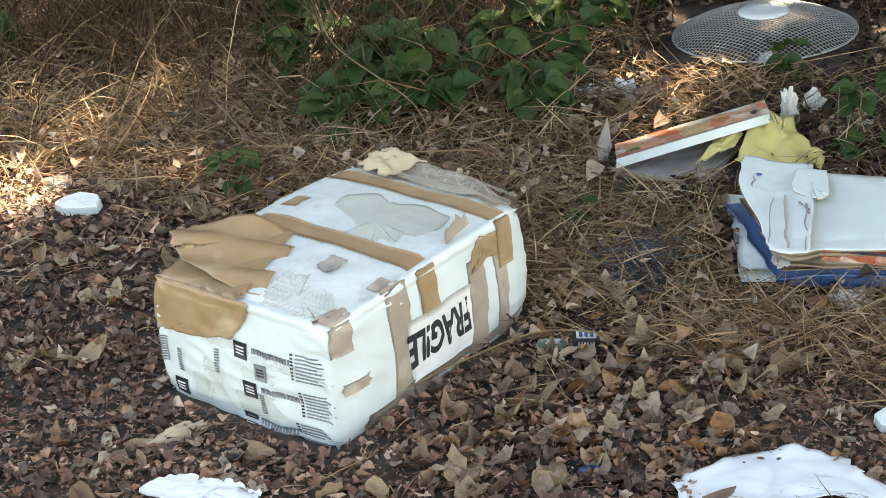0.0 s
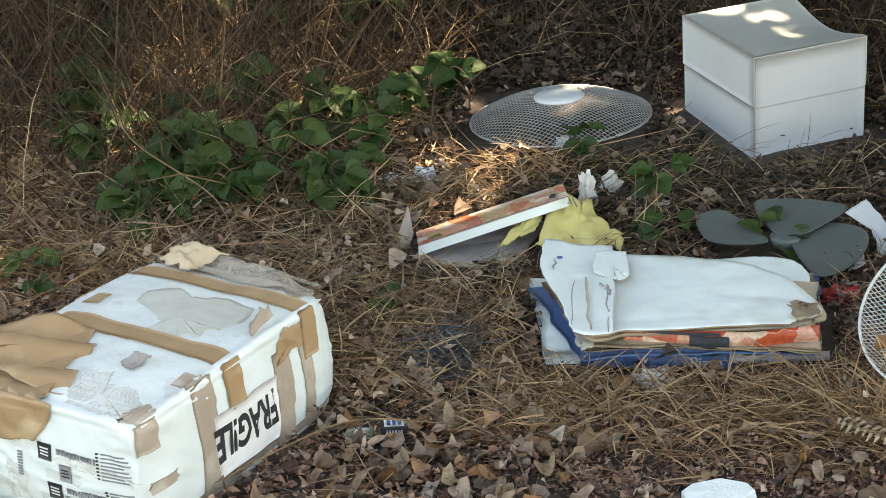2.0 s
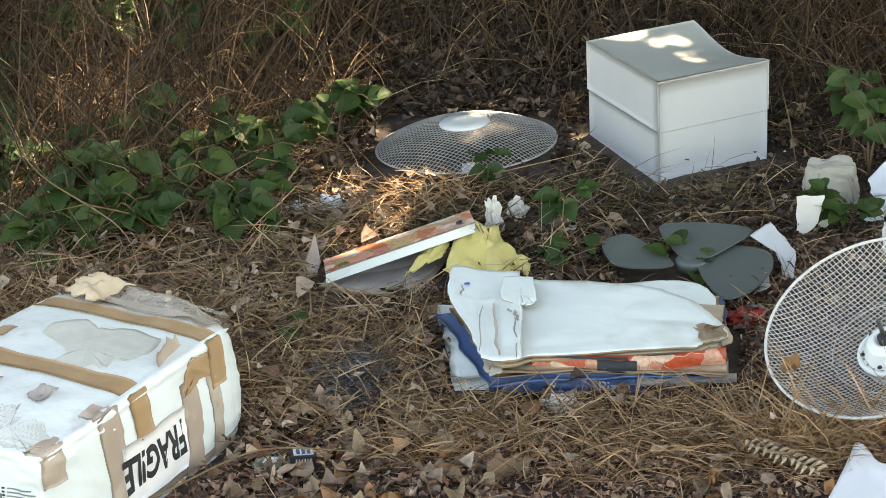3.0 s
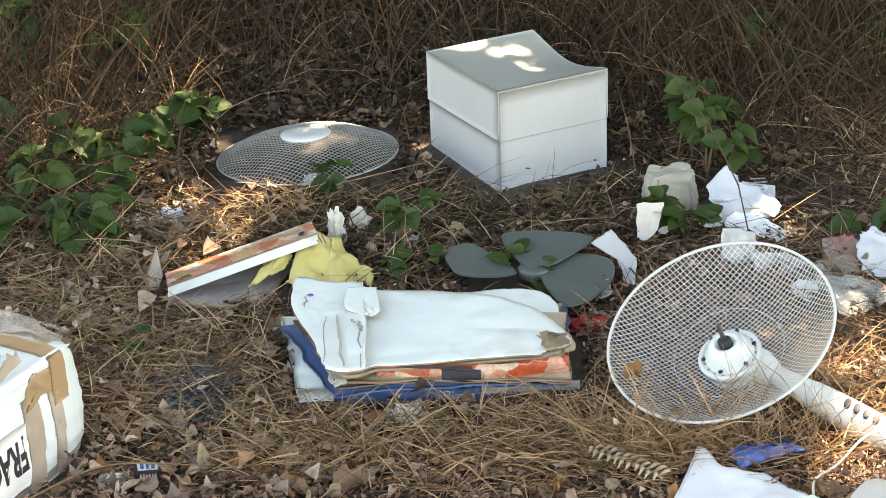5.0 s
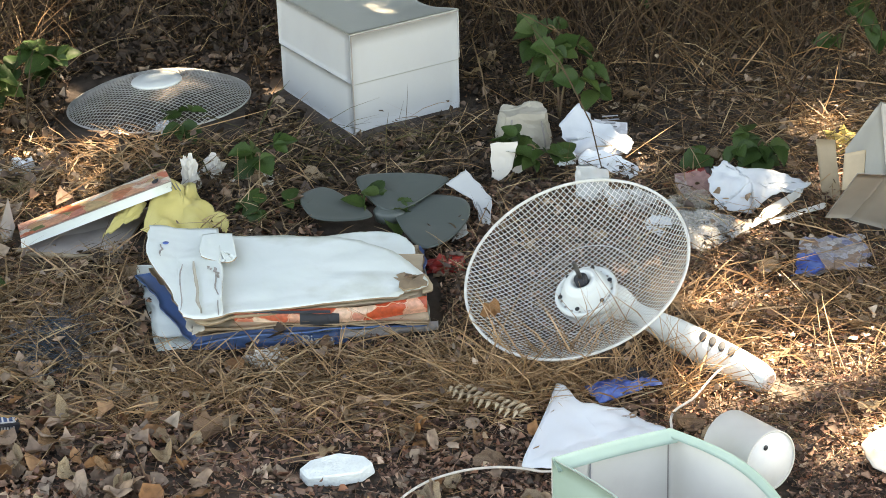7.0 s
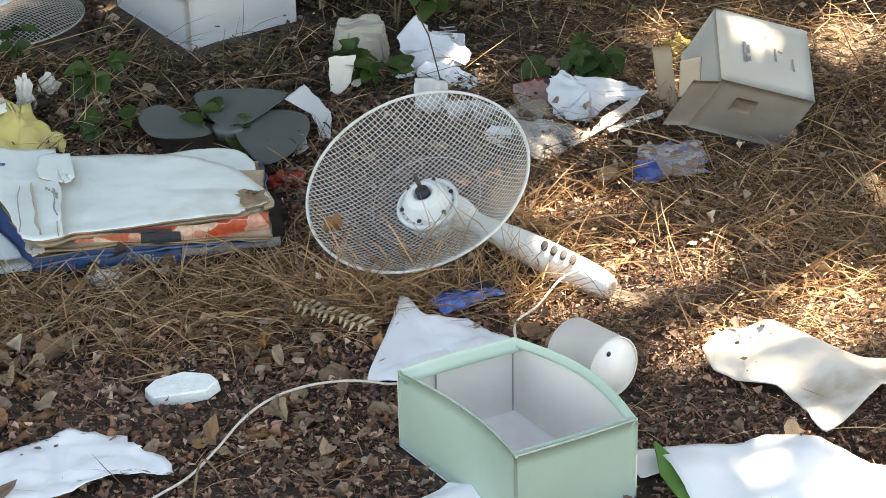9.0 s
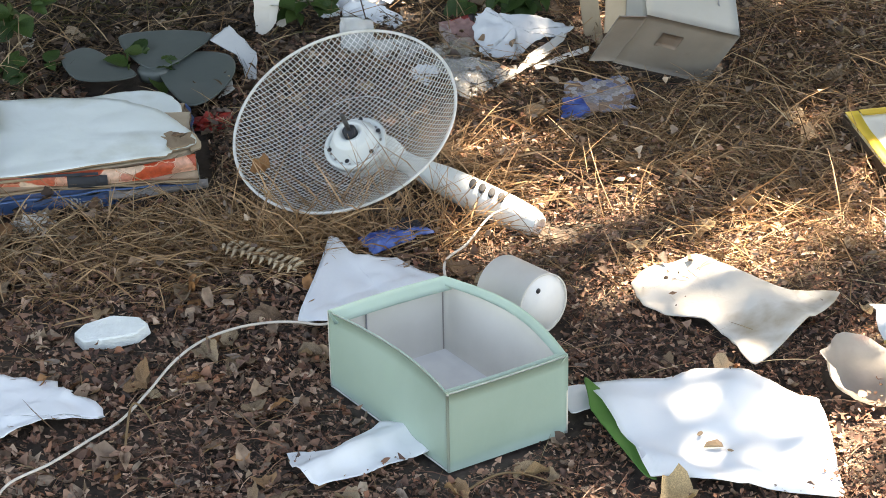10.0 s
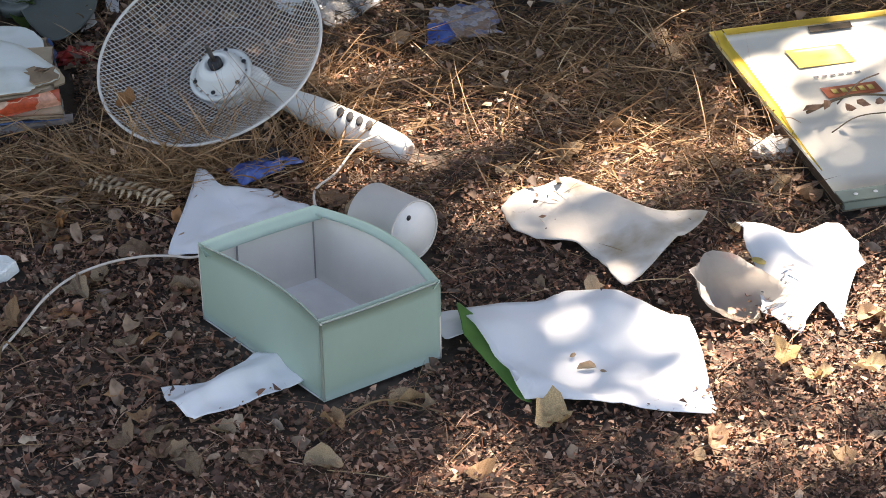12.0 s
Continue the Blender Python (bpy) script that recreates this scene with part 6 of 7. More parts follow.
def straw_amount(x, y):
    """How much dry grass lies at a place, 0 to 1."""
    front = np.interp(x, [-2.4, -1.5, -1.1, -0.6, -0.3, 0.3, 0.75, 1.1, 1.6], [3.75, 3.95, 3.98, 3.56, 3.5, 3.43, 3.2, 3.2, 3.08])
    w = 1 / (1 + np.exp(-(y - front + 0.35 * (vnoise(x * 5, y * 5) - 0.5)) / 0.07))
    bare = np.exp(-(((x + 0.12) / 0.38) ** 2 + ((y - 5.02) / 0.24) ** 2))
    return np.clip(w * (0.35 + 0.85 * vnoise(x * 3.1 + 9, y * 3.1)) * (1 - 0.85 * bare) * (1 - 0.75 / (1 + np.exp(-(y - 5.15 + 0.35 * np.clip(x * 3, 0, 1)) / 0.12)) * (x > -0.75)) * (1 - 0.72 * hollow_shade(x, y)) + 0.02, 0, 1)


def strands(name, count, amount, length, width, rise, material, label, category, bend=1.0, lift=0.02, area=(-2.7, 2.3, 2.15, 6.9), avoid=True, seed=0, droop=1.0):
    """Many thin bent ribbons, as one mesh."""
    g = np.random.RandomState(seed)
    n = count * 6
    x, y = g.uniform(area[0], area[1], n), g.uniform(area[2], area[3], n)
    keep = g.rand(n) < amount(x, y)
    if avoid:
        keep &= ~covered(x, y, 0.01)
    x, y = x[keep][:count], y[keep][:count]
    n = len(x)
    ln = length * (0.35 + 1.0 * g.rand(n))
    yaw = g.uniform(0, 2 * np.pi, n)
    el = g.uniform(*rise, n)
    curve = bend * 0.45 * g.normal(0, 1.0, n) * (1 + 1.5 * (g.rand(n) < 0.08))
    sag = droop * g.uniform(0.6, 1.6, n)
    k = 4
    pts = np.zeros((n, k, 3))
    p = np.stack([x, y, height(x, y) + lift * g.rand(n) ** 1.5], -1)
    for s_ in range(k):
        pts[:, s_] = p
        ya, e_ = yaw + curve * (s_ / k - 0.5), el - sag * (s_ / k) * (0.4 + np.abs(el))
        step = (ln / (k - 1))[:, None] * np.stack([np.cos(ya) * np.cos(e_), np.sin(ya) * np.cos(e_), np.sin(e_)], -1)
        p = p + step
        p[:, 2] = np.maximum(p[:, 2], height(p[:, 0], p[:, 1]) + 0.002)
    if avoid:
        bad = covered(pts[:, -1, 0], pts[:, -1, 1], 0.0) | covered(pts[:, 2, 0], pts[:, 2, 1], 0.0)
        pts, ln = pts[~bad], ln[~bad]
        n = len(pts)
    t = np.gradient(pts, axis=1)
    rnd = g.normal(size=(n, 1, 3))
    side = np.cross(t, rnd)
    side /= np.linalg.norm(side, axis=-1, keepdims=True) + 1e-9
    w = (width * (0.5 + g.rand(n)))[:, None, None] * np.array([0.8, 1.0, 0.8, 0.15])[None, :, None]
    v = np.stack([pts - side * w / 2, pts + side * w / 2], 2).reshape(-1, 3)
    base = (np.arange(n) * k * 2)[:, None, None]
    q = np.array([[2 * a, 2 * a + 1, 2 * a + 3, 2 * a + 2] for a in range(k - 1)])[None]
    return tagged(raw(name, v, (base + q).reshape(-1, 4), material), label, category, kind="stuff")


def leaf_shape(kind, n=10):
    """The outline of a leaf, tip along +y, about 1 long."""
    pts = []
    for k in range(2 * n):
        t = 2 * math.pi * k / (2 * n)
        a = math.sin(t)
        if kind == "oval":
            r = 0.5 + 0.03 * math.sin(9 * t)
            pts.append((0.62 * r * math.sin(t), -r * math.cos(t)))
        elif kind == "lobed":
            r = 0.38 + 0.1 * abs(math.cos(2.5 * (t - math.pi)))
            pts.append((r * math.sin(t), -r * math.cos(t)))
        else:
            r = 0.45 + 0.05 * math.sin(5 * t + 1) + 0.05 * math.sin(3 * t)
            pts.append((0.8 * r * math.sin(t), -r * math.cos(t)))
    return np.array(pts)


def leaf_template(kind, curl, seed, half=5):
    """A curled leaf: rim, inner ring and centre, triangles."""
    g = np.random.RandomState(seed)
    n = 2 * half
    rim = leaf_shape(kind, half) * (1 + (0.1 if half < 6 else 0.05) * g.normal(size=(n, 1)))
    inner = rim * 0.5
    xy = np.r_[rim, inner, [[0, 0]]]
    ph, tw = g.uniform(0, 6.28), g.normal(0, 0.25)
    a = np.cos(ph) * xy[:, 0] + np.sin(ph) * xy[:, 1]
    z = curl * (a**2) * 2.0 + tw * xy[:, 0] * xy[:, 1] + 0.05 * g.normal(size=len(xy)) + 0.12 * curl * np.abs(xy[:, 0])
    f = []
    for k in range(n):
        j = (k + 1) % n
        f += [(k, j, n + j), (k, n + j, n + k), (n + k, n + j, 2 * n)]
    return np.c_[xy, z], np.array(f)


TEMPLATES = [leaf_template(kind, c, 10 * i + j) for i, kind in enumerate(("oval", "lobed", "other")) for j, c in enumerate((0.25, 0.6, 0.9, -0.4))]


def turns(n, tilt, g):
    """Random turns: any yaw, a limited tilt."""
    yaw, ti, di = g.uniform(0, 2 * np.pi, n), np.abs(g.normal(0, tilt, n)), g.uniform(0, 2 * np.pi, n)
    c, s_ = np.cos(yaw), np.sin(yaw)
    z0, o = np.zeros(n), np.ones(n)
    rz = np.stack([np.stack([c, -s_, z0], -1), np.stack([s_, c, z0], -1), np.stack([z0, z0, o], -1)], 1)
    ax = np.stack([np.cos(di), np.sin(di), z0], -1)
    kx = np.stack([np.stack([z0, z0, ax[:, 1]], -1), np.stack([z0, z0, -ax[:, 0]], -1), np.stack([-ax[:, 1], ax[:, 0], z0], -1)], 1)
    return (np.eye(3) + np.sin(ti)[:, None, None] * kx + (1 - np.cos(ti))[:, None, None] * (kx @ kx)) @ rz


def litter(name, count, size, spread, material, label, amount, tilt=0.35, lift=0.02, area=(-2.7, 2.3, 2.15, 6.9), seed=0, simple=False):
    g = np.random.RandomState(seed)
    n = count * 5
    x, y = g.uniform(area[0], area[1], n), g.uniform(area[2], area[3], n)
    keep = (g.rand(n) < amount(x, y)) & ~covered(x, y, size * 0.3)
    x, y = x[keep][:count], y[keep][:count]
    n = len(x)
    pick = g.randint(0, len(TEMPLATES), n)
    vs, fs, base = [], [], 0
    for k, (tv, tf) in enumerate(TEMPLATES):
        sel = np.where(pick == k)[0]
        if simple:
            q = np.random.RandomState(200 + k)
            ang = np.sort(np.linspace(0, 6.283, 7)[:6] + q.uniform(-0.4, 0.4, 6))
            rad = q.uniform(0.2, 0.62, 6)
            xy = np.stack([rad * np.cos(ang), rad * np.sin(ang) * q.uniform(0.22, 0.75)], -1)
            bend = q.uniform(-0.5, 0.9) * xy[:, 0] ** 2 + q.uniform(-0.7, 1.0) * np.abs(xy[:, 1]) + 0.06 * q.normal(size=6)
            tv = np.r_[np.c_[xy, bend], [[0.0, 0.0, -0.03]]]
            tf = np.array([(j, (j + 1) % 6, 6) for j in range(6)])
        m = len(sel)
        sc = size * np.clip(np.exp(g.normal(0, spread, m)), 0.3, 1.7) * np.interp(x[sel], [-0.6, 0.1, 0.6, 2.2, 2.6], [1.1, 0.8, 0.62, 0.62, 1.0])
        squeeze = np.stack([g.uniform(0.45, 1.05, m), np.ones(m), g.uniform(0.6, 1.6, m)], -1)
        v = np.einsum("nij,nkj->nki", turns(m, tilt, g), tv[None] * squeeze[:, None]) * sc[:, None, None]
        v[..., 2] -= np.minimum(v[..., 2].min(1), 0)[:, None] * 0.6
        v += np.stack([x[sel], y[sel], height(x[sel], y[sel]) + lift * g.rand(m) ** 1.6 + 0.001], -1)[:, None]
        vs.append(v.reshape(-1, 3))
        fs.append((np.arange(m)[:, None, None] * len(tv) + tf[None] + base).reshape(-1, 3))
        base += m * len(tv)
    return tagged(raw(name, np.concatenate(vs), np.concatenate(fs), material), label, "leaf litter", kind="stuff")


litter_amount = lambda x, y: np.clip(1.0 - 0.65 * straw_amount(x, y), 0.12, 1)
litter("leaf_litter", 11000, 0.027, 0.5, LITTER, "curled brown dead leaves covering the ground", litter_amount, 0.4, 0.018, seed=1)
litter("far_leaves", 16000, 0.05, 0.4, LITTER, "dead leaves on the ground around the clearing", lambda x, y: 1.0 - ((np.abs(x) < 2.3) & (y > 2.2)) * 1.0, 0.4, 0.02, (-7, 7, -4, 9), seed=15, simple=True)
litter("leaves_in_grass", 12000, 0.027, 0.5, LITTER, "dead leaf pieces caught in dry grass", lambda x, y: straw_amount(x, y) * np.clip(1.3 - (y - 3.9) * 0.8, 0.3, 1), 0.7, 0.06, seed=31, simple=True)
# leaf mould darkened in colour to stand in for the hollow's shade
SHADED_MOULD = mat_many("shaded_leaf_mould", [(0.022, 0.016, 0.012), (0.06, 0.04, 0.028), (0.034, 0.023, 0.017), (0.10, 0.064, 0.042), (0.045, 0.031, 0.024), (0.15, 0.10, 0.066), (0.03, 0.02, 0.016)], 0.65)
litter("shaded_leaves", 26000, 0.024, 0.5, SHADED_MOULD, "dark leaf mould in the hollow, its shade put into the colour", hollow_shade, 0.5, 0.03, (-0.9, 1.4, 3.5, 6.0), seed=51, simple=True)
PALE_LITTER = mat_many("pale_dead_leaves", [(0.180, 0.123, 0.090), (0.306, 0.213, 0.156), (0.126, 0.082, 0.062), (0.396, 0.287, 0.211), (0.234, 0.135, 0.086), (0.342, 0.246, 0.179), (0.432, 0.271, 0.164), (0.330, 0.150, 0.060), (0.180, 0.095, 0.055)], 0.65)
litter("pale_leaves", 700, 0.032, 0.6, PALE_LITTER, "pale dry leaves over the darker litter", lambda x, y: np.exp(-((x + 0.3) / 0.65) ** 2 - ((y - 3.2) / 0.38) ** 2) * (vnoise(x * 6, y * 6) > 0.42), 0.55, 0.03, (-1.3, 0.7, 2.5, 3.7), seed=52)
litter("leaf_crumbs", 80000, 0.0105, 0.5, CRUMBS, "dark broken leaf crumbs on soil", litter_amount, 0.45, 0.02, seed=2, simple=True)
FRAGMENTS = mat_many("leaf_fragments", [(0.045, 0.029, 0.024), (0.150, 0.080, 0.059), (0.256, 0.138, 0.095), (0.083, 0.049, 0.041), (0.407, 0.236, 0.160), (0.195, 0.086, 0.057), (0.603, 0.415, 0.305), (0.332, 0.143, 0.084), (0.106, 0.064, 0.054)], 0.7)
litter("leaf_fragments", 95000, 0.0185, 0.55, FRAGMENTS, "chopped reddish brown leaf fragments", lambda x, y: np.clip(1.15 - y / 12 - 0.35 * straw_amount(x, y), 0, 1) * np.clip(0.6 + 0.6 * x, 0.35, 1), 0.5, 0.024, (-2.0, 2.0, 2.15, 4.3), seed=12, simple=True)
strands("fine_twigs", 15000, lambda x, y: 0.25 + 0.75 * (x > 0), 0.055, 0.0014, (-0.1, 0.35), FRAGMENTS, "thin reddish twigs and leaf stalks", "twigs", 0.5, 0.024, (-2.0, 2.0, 2.15, 4.3), seed=13)
strands("dry_straw", 54000, straw_amount, 0.08, 0.0018, (-0.1, 0.7), STRAW, "matted pale dry grass", "dry grass", 0.5, 0.045, seed=3, droop=0.35)
THATCH = mat_many("thatch", [(0.139, 0.096, 0.060), (0.290, 0.198, 0.122), (0.430, 0.304, 0.181), (0.184, 0.122, 0.075), (0.536, 0.390, 0.235), (0.236, 0.141, 0.078)], 0.65, through_light=0.12, grain=25)
strands("dry_thatch", 24000, lambda x, y: straw_amount(x, y) * np.clip(1.0 - (x + 0.1) / 0.6, 0, 1) * np.clip(1 - (y - 4.35) * 1.6 * (x > -1.5), 0.15, 1), 0.085, 0.0022, (-0.1, 0.9), THATCH, "thick greyish pale dry grass thatch", "dry grass", 0.5, 0.05, (-2.7, 0.45, 3.35, 6.4), seed=14, droop=0.35)
strands("fine_straw", 36000, lambda x, y: np.clip(straw_amount(x, y) + 0.05, 0, 1), 0.07, 0.0014, (-0.1, 0.4), STRAW, "short broken straw bits", "dry grass", 0.6, 0.03, seed=4, droop=0.4)
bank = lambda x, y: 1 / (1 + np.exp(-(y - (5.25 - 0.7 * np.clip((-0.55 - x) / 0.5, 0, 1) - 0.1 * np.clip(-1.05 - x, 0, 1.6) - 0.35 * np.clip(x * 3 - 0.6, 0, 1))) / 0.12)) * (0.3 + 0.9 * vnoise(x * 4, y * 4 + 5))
strands("standing_dry_stems", 22000, bank, 0.42, 0.0026, (0.75, 1.5), STRAW_SHADED, "tall withered grass stems on the bank", "dry grass", 0.6, 0.02, seed=5, droop=0.45)
strands("pale_dry_stems", 14000, lambda x, y: bank(x, y) * (0.3 + 0.7 * (x < -0.7) + 0.35 * (x > 0.3)), 0.30, 0.0022, (0.3, 1.3), STRAW, "pale withered grass on the bank", "dry grass", 0.9, 0.02, seed=6)
tuft = lambda x, y: np.exp(-(((x - 0.0) / 0.3) ** 2 + ((y - 4.5) / 0.12) ** 2)) + 0.5 * np.exp(-(((x + 0.75) / 0.12) ** 2 + ((y - 4.2) / 0.25) ** 2)) + 0.7 * bank(x, y) * np.exp(-(((x + 0.8) / 0.7) ** 2))
strands("green_grass", 7000, tuft, 0.16, 0.0026, (0.1, 1.0), GREEN_GRASS, "sparse half-green grass blades", "grass", 0.9, 0.02, seed=7)
for n, (x, y, r) in enumerate(((-0.32, 3.5, 0.12), (0.16, 3.45, 0.12), (-0.05, 3.47, 0.14), (0.36, 3.42, 0.08), (-0.55, 3.75, 0.14), (0.62, 3.62, 0.1), (-0.45, 4.55, 0.12), (1.0, 3.7, 0.16), (-1.35, 4.05, 0.15), (1.2, 3.45, 0.16))):
    spot = lambda a, b, x=x, y=y, r=r: np.exp(-(((a - x) ** 2 + (b - y) ** 2) / r**2))
    strands("straw_tuft", 700, spot, 0.10, 0.0019, (0.0, 0.8), STRAW_PALE, "tuft of bent golden straw", "dry grass", 1.2, 0.02, (x - 2 * r, x + 2 * r, y - 2 * r, y + 2 * r), seed=20 + n, droop=0.6)

strands("long_straw", 1500, lambda x, y: np.clip(straw_amount(x, y) * 1.2, 0, 1), 0.20, 0.0023, (0.0, 0.55), STRAW_PALE, "long bent pale straws lying over the litter", "dry grass", 0.7, 0.05, (-1.9, 1.9, 3.2, 4.9), seed=41, droop=0.35)
strands("front_straw", 170, lambda x, y: 1.0 - 0.3 * vnoise(x * 9, y * 9), 0.15, 0.002, (0.15, 0.9), STRAW_PALE, "straws bent up before the boxes and the fan", "dry grass", 1.3, 0.01, (-0.34, 0.55, 3.40, 3.63), seed=42)
strands("rim_straw", 460, lambda x, y: np.clip(1.3 - np.abs(x - 0.36) * 4, 0.1, 1), 0.17, 0.0021, (0.6, 1.3), STRAW_PALE, "straws bent up over the rim of the fan", "dry grass", 1.2, 0.01, (0.18, 0.62, 3.36, 3.47), avoid=False, seed=44, droop=0.6)
NET_BLUE = mat_many("blue_net", [(0.02, 0.034, 0.048), (0.055, 0.08, 0.105), (0.03, 0.046, 0.064)], 0.5)
strands("net_scrap", 650, lambda x, y: np.exp(-(((x + 0.52) / 0.055) ** 2 + ((y - 3.645) / 0.085) ** 2) ** 2), 0.07, 0.0013, (-0.2, 0.7), NET_BLUE, "tangled scrap of dark blue plastic netting", "netting", 2.2, 0.06, (-0.64, -0.40, 3.48, 3.82), avoid=False, seed=43)

# larger single leaves
leaf_meshes = []
for i, (kind, c) in enumerate((("oval", 0.5), ("other", 1.1), ("other", 0.7), ("oval", -0.4), ("oval", 1.3))):
    tv, tf = leaf_template(kind, c, 90 + i, 9)
    o = raw("dead_leaf", tv, tf, BIG_LEAF, None, True)
    leaf_meshes.append(o.data)
    bpy.data.objects.remove(o)


def big_leaf(x, y, size, seed, material=None, label="large curled pale brown dead leaf on the ground"):
    r = random.Random(seed)
    me = leaf_meshes[2 if material else r.randrange(5)]
    if material:
        me = me.copy()
        me.materials[0] = material
    o = new("dead_leaf", me)
    o.matrix_basis = pose(x, y, float(height(x, y)) + 0.016 + 0.1 * size, r.uniform(-28, 28), r.uniform(-28, 28), r.uniform(0, 360)) @ Matrix.Diagonal((size, size, size, 1))
    return tagged(o, label, "leaf", "fallen leaves")


for n, (x, y, sz) in enumerate(((0.752, 2.565, 0.075), (1.13, 2.63, 0.055), (1.15, 2.57, 0.04), (-0.66, 3.12, 0.05))):
    big_leaf(x, y, sz, 300 + n, YELLOW_LEAF, "large yellow dead leaf on the litter")
spots = [(-0.5, 3.33, 0.05), (-0.42, 3.3, 0.045), (-0.2, 3.36, 0.05), (-0.05, 3.4, 0.04), (0.02, 3.34, 0.045), (-0.33, 3.42, 0.04), (-0.65, 3.3, 0.05), (0.12, 3.36, 0.04), (0.23, 2.61, 0.06), (0.11, 3.30, 0.06), (0.29, 2.66, 0.04), (-0.55, 3.26, 0.07), (-0.46, 3.22, 0.05), (-0.60, 3.17, 0.06), (-0.86, 3.08, 0.05), (-1.6, 3.6, 0.05), (-1.55, 3.62, 0.05), (-1.66, 3.62, 0.045), (-0.62, 3.62, 0.05), (-1.38, 4.02, 0.05), (0.28, 3.73, 0.06), (-0.3, 3.25, 0.06)]
g = random.Random(8)
for k in range(330):
    x = g.uniform(-1.9, 1.5)
    y = g.uniform(2.35, 3.9) if g.random() < 0.8 else g.uniform(3.9, 5.2)
    if not covered(np.array(x), np.array(y), 0.03):
        spots.append((x, y, g.uniform(0.03, 0.066)))
for n, (x, y, sz) in enumerate(spots):
    big_leaf(x, y, sz, 400 + n)
leaf_in_fan = big_leaf(0.262, 3.545, 0.05, 333, ORANGE_LEAF, "orange-brown dead leaf caught in the fan guard")
leaf_in_fan.location.z = 0.10

# pale seed spike
spike = thing("seed_spike", "pale dry fern-like seed spike", "dry plant", pose(0.232, 3.36, 0.02, 0, 0, -42))
tube("stalk", [(-0.08, 0, 0.004), (0, 0.004, 0.012), (0.08, 0, 0.006)], 0.002, KRAFT_PALE, spike, 6, 4)
for k in range(22):
    t = -0.075 + 0.007 * k
    sd = (1 if k % 2 else -1) * (0.6 + 0.5 * abs(math.sin(k * 2.7)))
    tube("spikelet", [(t, 0, 0.008), (t + 0.010, sd * 0.013, 0.018), (t + 0.012, sd * 0.026, 0.012)], 0.003, KRAFT_PALE, spike, 5, 3, (0.002, 0.0042, 0.001))

# long bent stalks lying over the litter
for n, pts in enumerate((((-0.86, 3.17, 0.02), (-0.75, 3.27, 0.04), (-0.64, 3.36, 0.05), (-0.50, 3.40, 0.03), (-0.42, 3.40, 0.02)), ((-0.70, 4.2, 0.07), (-0.64, 4.0, 0.06), (-0.60, 3.78, 0.04), (-0.50, 3.6, 0.02)), ((-1.36, 4.55, 0.2), (-1.25, 4.35, 0.16), (-1.05, 4.2, 0.1), (-0.98, 4.05, 0.04)), ((-0.02, 2.84, 0.02), (0.0, 2.93, 0.05), (0.03, 2.90, 0.02), (0.05, 2.75, 0.01)), ((0.42, 2.62, 0.015), (0.52, 2.66, 0.03), (0.62, 2.62, 0.015)))):
    tagged(tube("dry_stalk", [(x, y, z + float(height(x, y))) for x, y, z in pts], 0.0018, STRAW, None, 6, 6, (0.002, 0.0018, 0.001)), "long bent pale dry stalk", "dry grass", "bent stalks")

# ---- brambles ----
bramble_meshes = []
for i in range(4):
    n = 12
    g2 = np.random.RandomState(50 + i)
    tt = np.linspace(0, 1, n)
    w = 0.43 * np.sin(np.clip(tt, 0, 1) ** 0.8 * math.pi) ** 0.75 * (1 - 0.25 * tt)
    w = w * (1 + 0.10 * (np.arange(n) % 2)) + 0.004
    fold, droop = 0.25 + 0.1 * i, 0.28
    rows_ = []
    for s_, k in ((-1, 1.0), (-0.5, 0.5), (0, 0), (0.5, 0.5), (1, 1.0)):
        rows_.append(np.stack([s_ * w, tt, k * w * fold - droop * tt**2 + 0.02 * np.sin(tt * 30) * abs(s_)], -1))
    o = raw("leaf", np.stack(rows_, 1).reshape(-1, 3), grid_faces(n, 5), BRAMBLE, None, True)
    bramble_meshes.append(o.data)
    bpy.data.objects.remove(o)


def bramble(x, y, canes, reach, tall, leaf, seed, label="low green bramble with toothed leaves"):
    """Arching canes that carry leaves in threes."""
    r = random.Random(seed)
    z0 = float(height(x, y))
    root = thing("bramble", label, "bramble", pose(x, y, z0), "brambles")
    for c in range(canes):
        a = r.uniform(0, 6.28)
        d = reach * r.uniform(0.5, 1.1)
        h = tall * r.uniform(0.6, 1.1)
        pts = [Vector((math.cos(a) * d * t * t ** 0.2, math.sin(a) * d * t, h * (1 - (1.25 * t - 0.75) ** 2 / 0.5625) * 0.9 + 0.01)) for t in (0, 0.3, 0.6, 0.85, 1.0)]
        tube("cane", pts, 0.002, STEM_GREEN, root, 5, 4, (0.003, 0.0022, 0.0012))
        for p in pts[1:]:
            b = r.uniform(0, 6.28)
            tip = p + Vector((math.cos(b) * 0.035, math.sin(b) * 0.035, 0.012))
            for k, off in enumerate((0, 1.15, -1.15)):
                size = leaf * r.uniform(0.7, 1.35) * (1 if k == 0 else 0.85)
                o = new("leaf", bramble_meshes[r.randrange(4)])
                o.parent = root
                o.matrix_basis = Matrix.Translation(tip) @ pose(0, 0, 0, r.uniform(-5, 40), r.uniform(-22, 22), 0) @ pose(0, 0, 0, r.uniform(-15, 15), r.uniform(-28, 28), math.degrees(b + off) - 90) @ Matrix.Diagonal((size, size, size, 1))
    return root


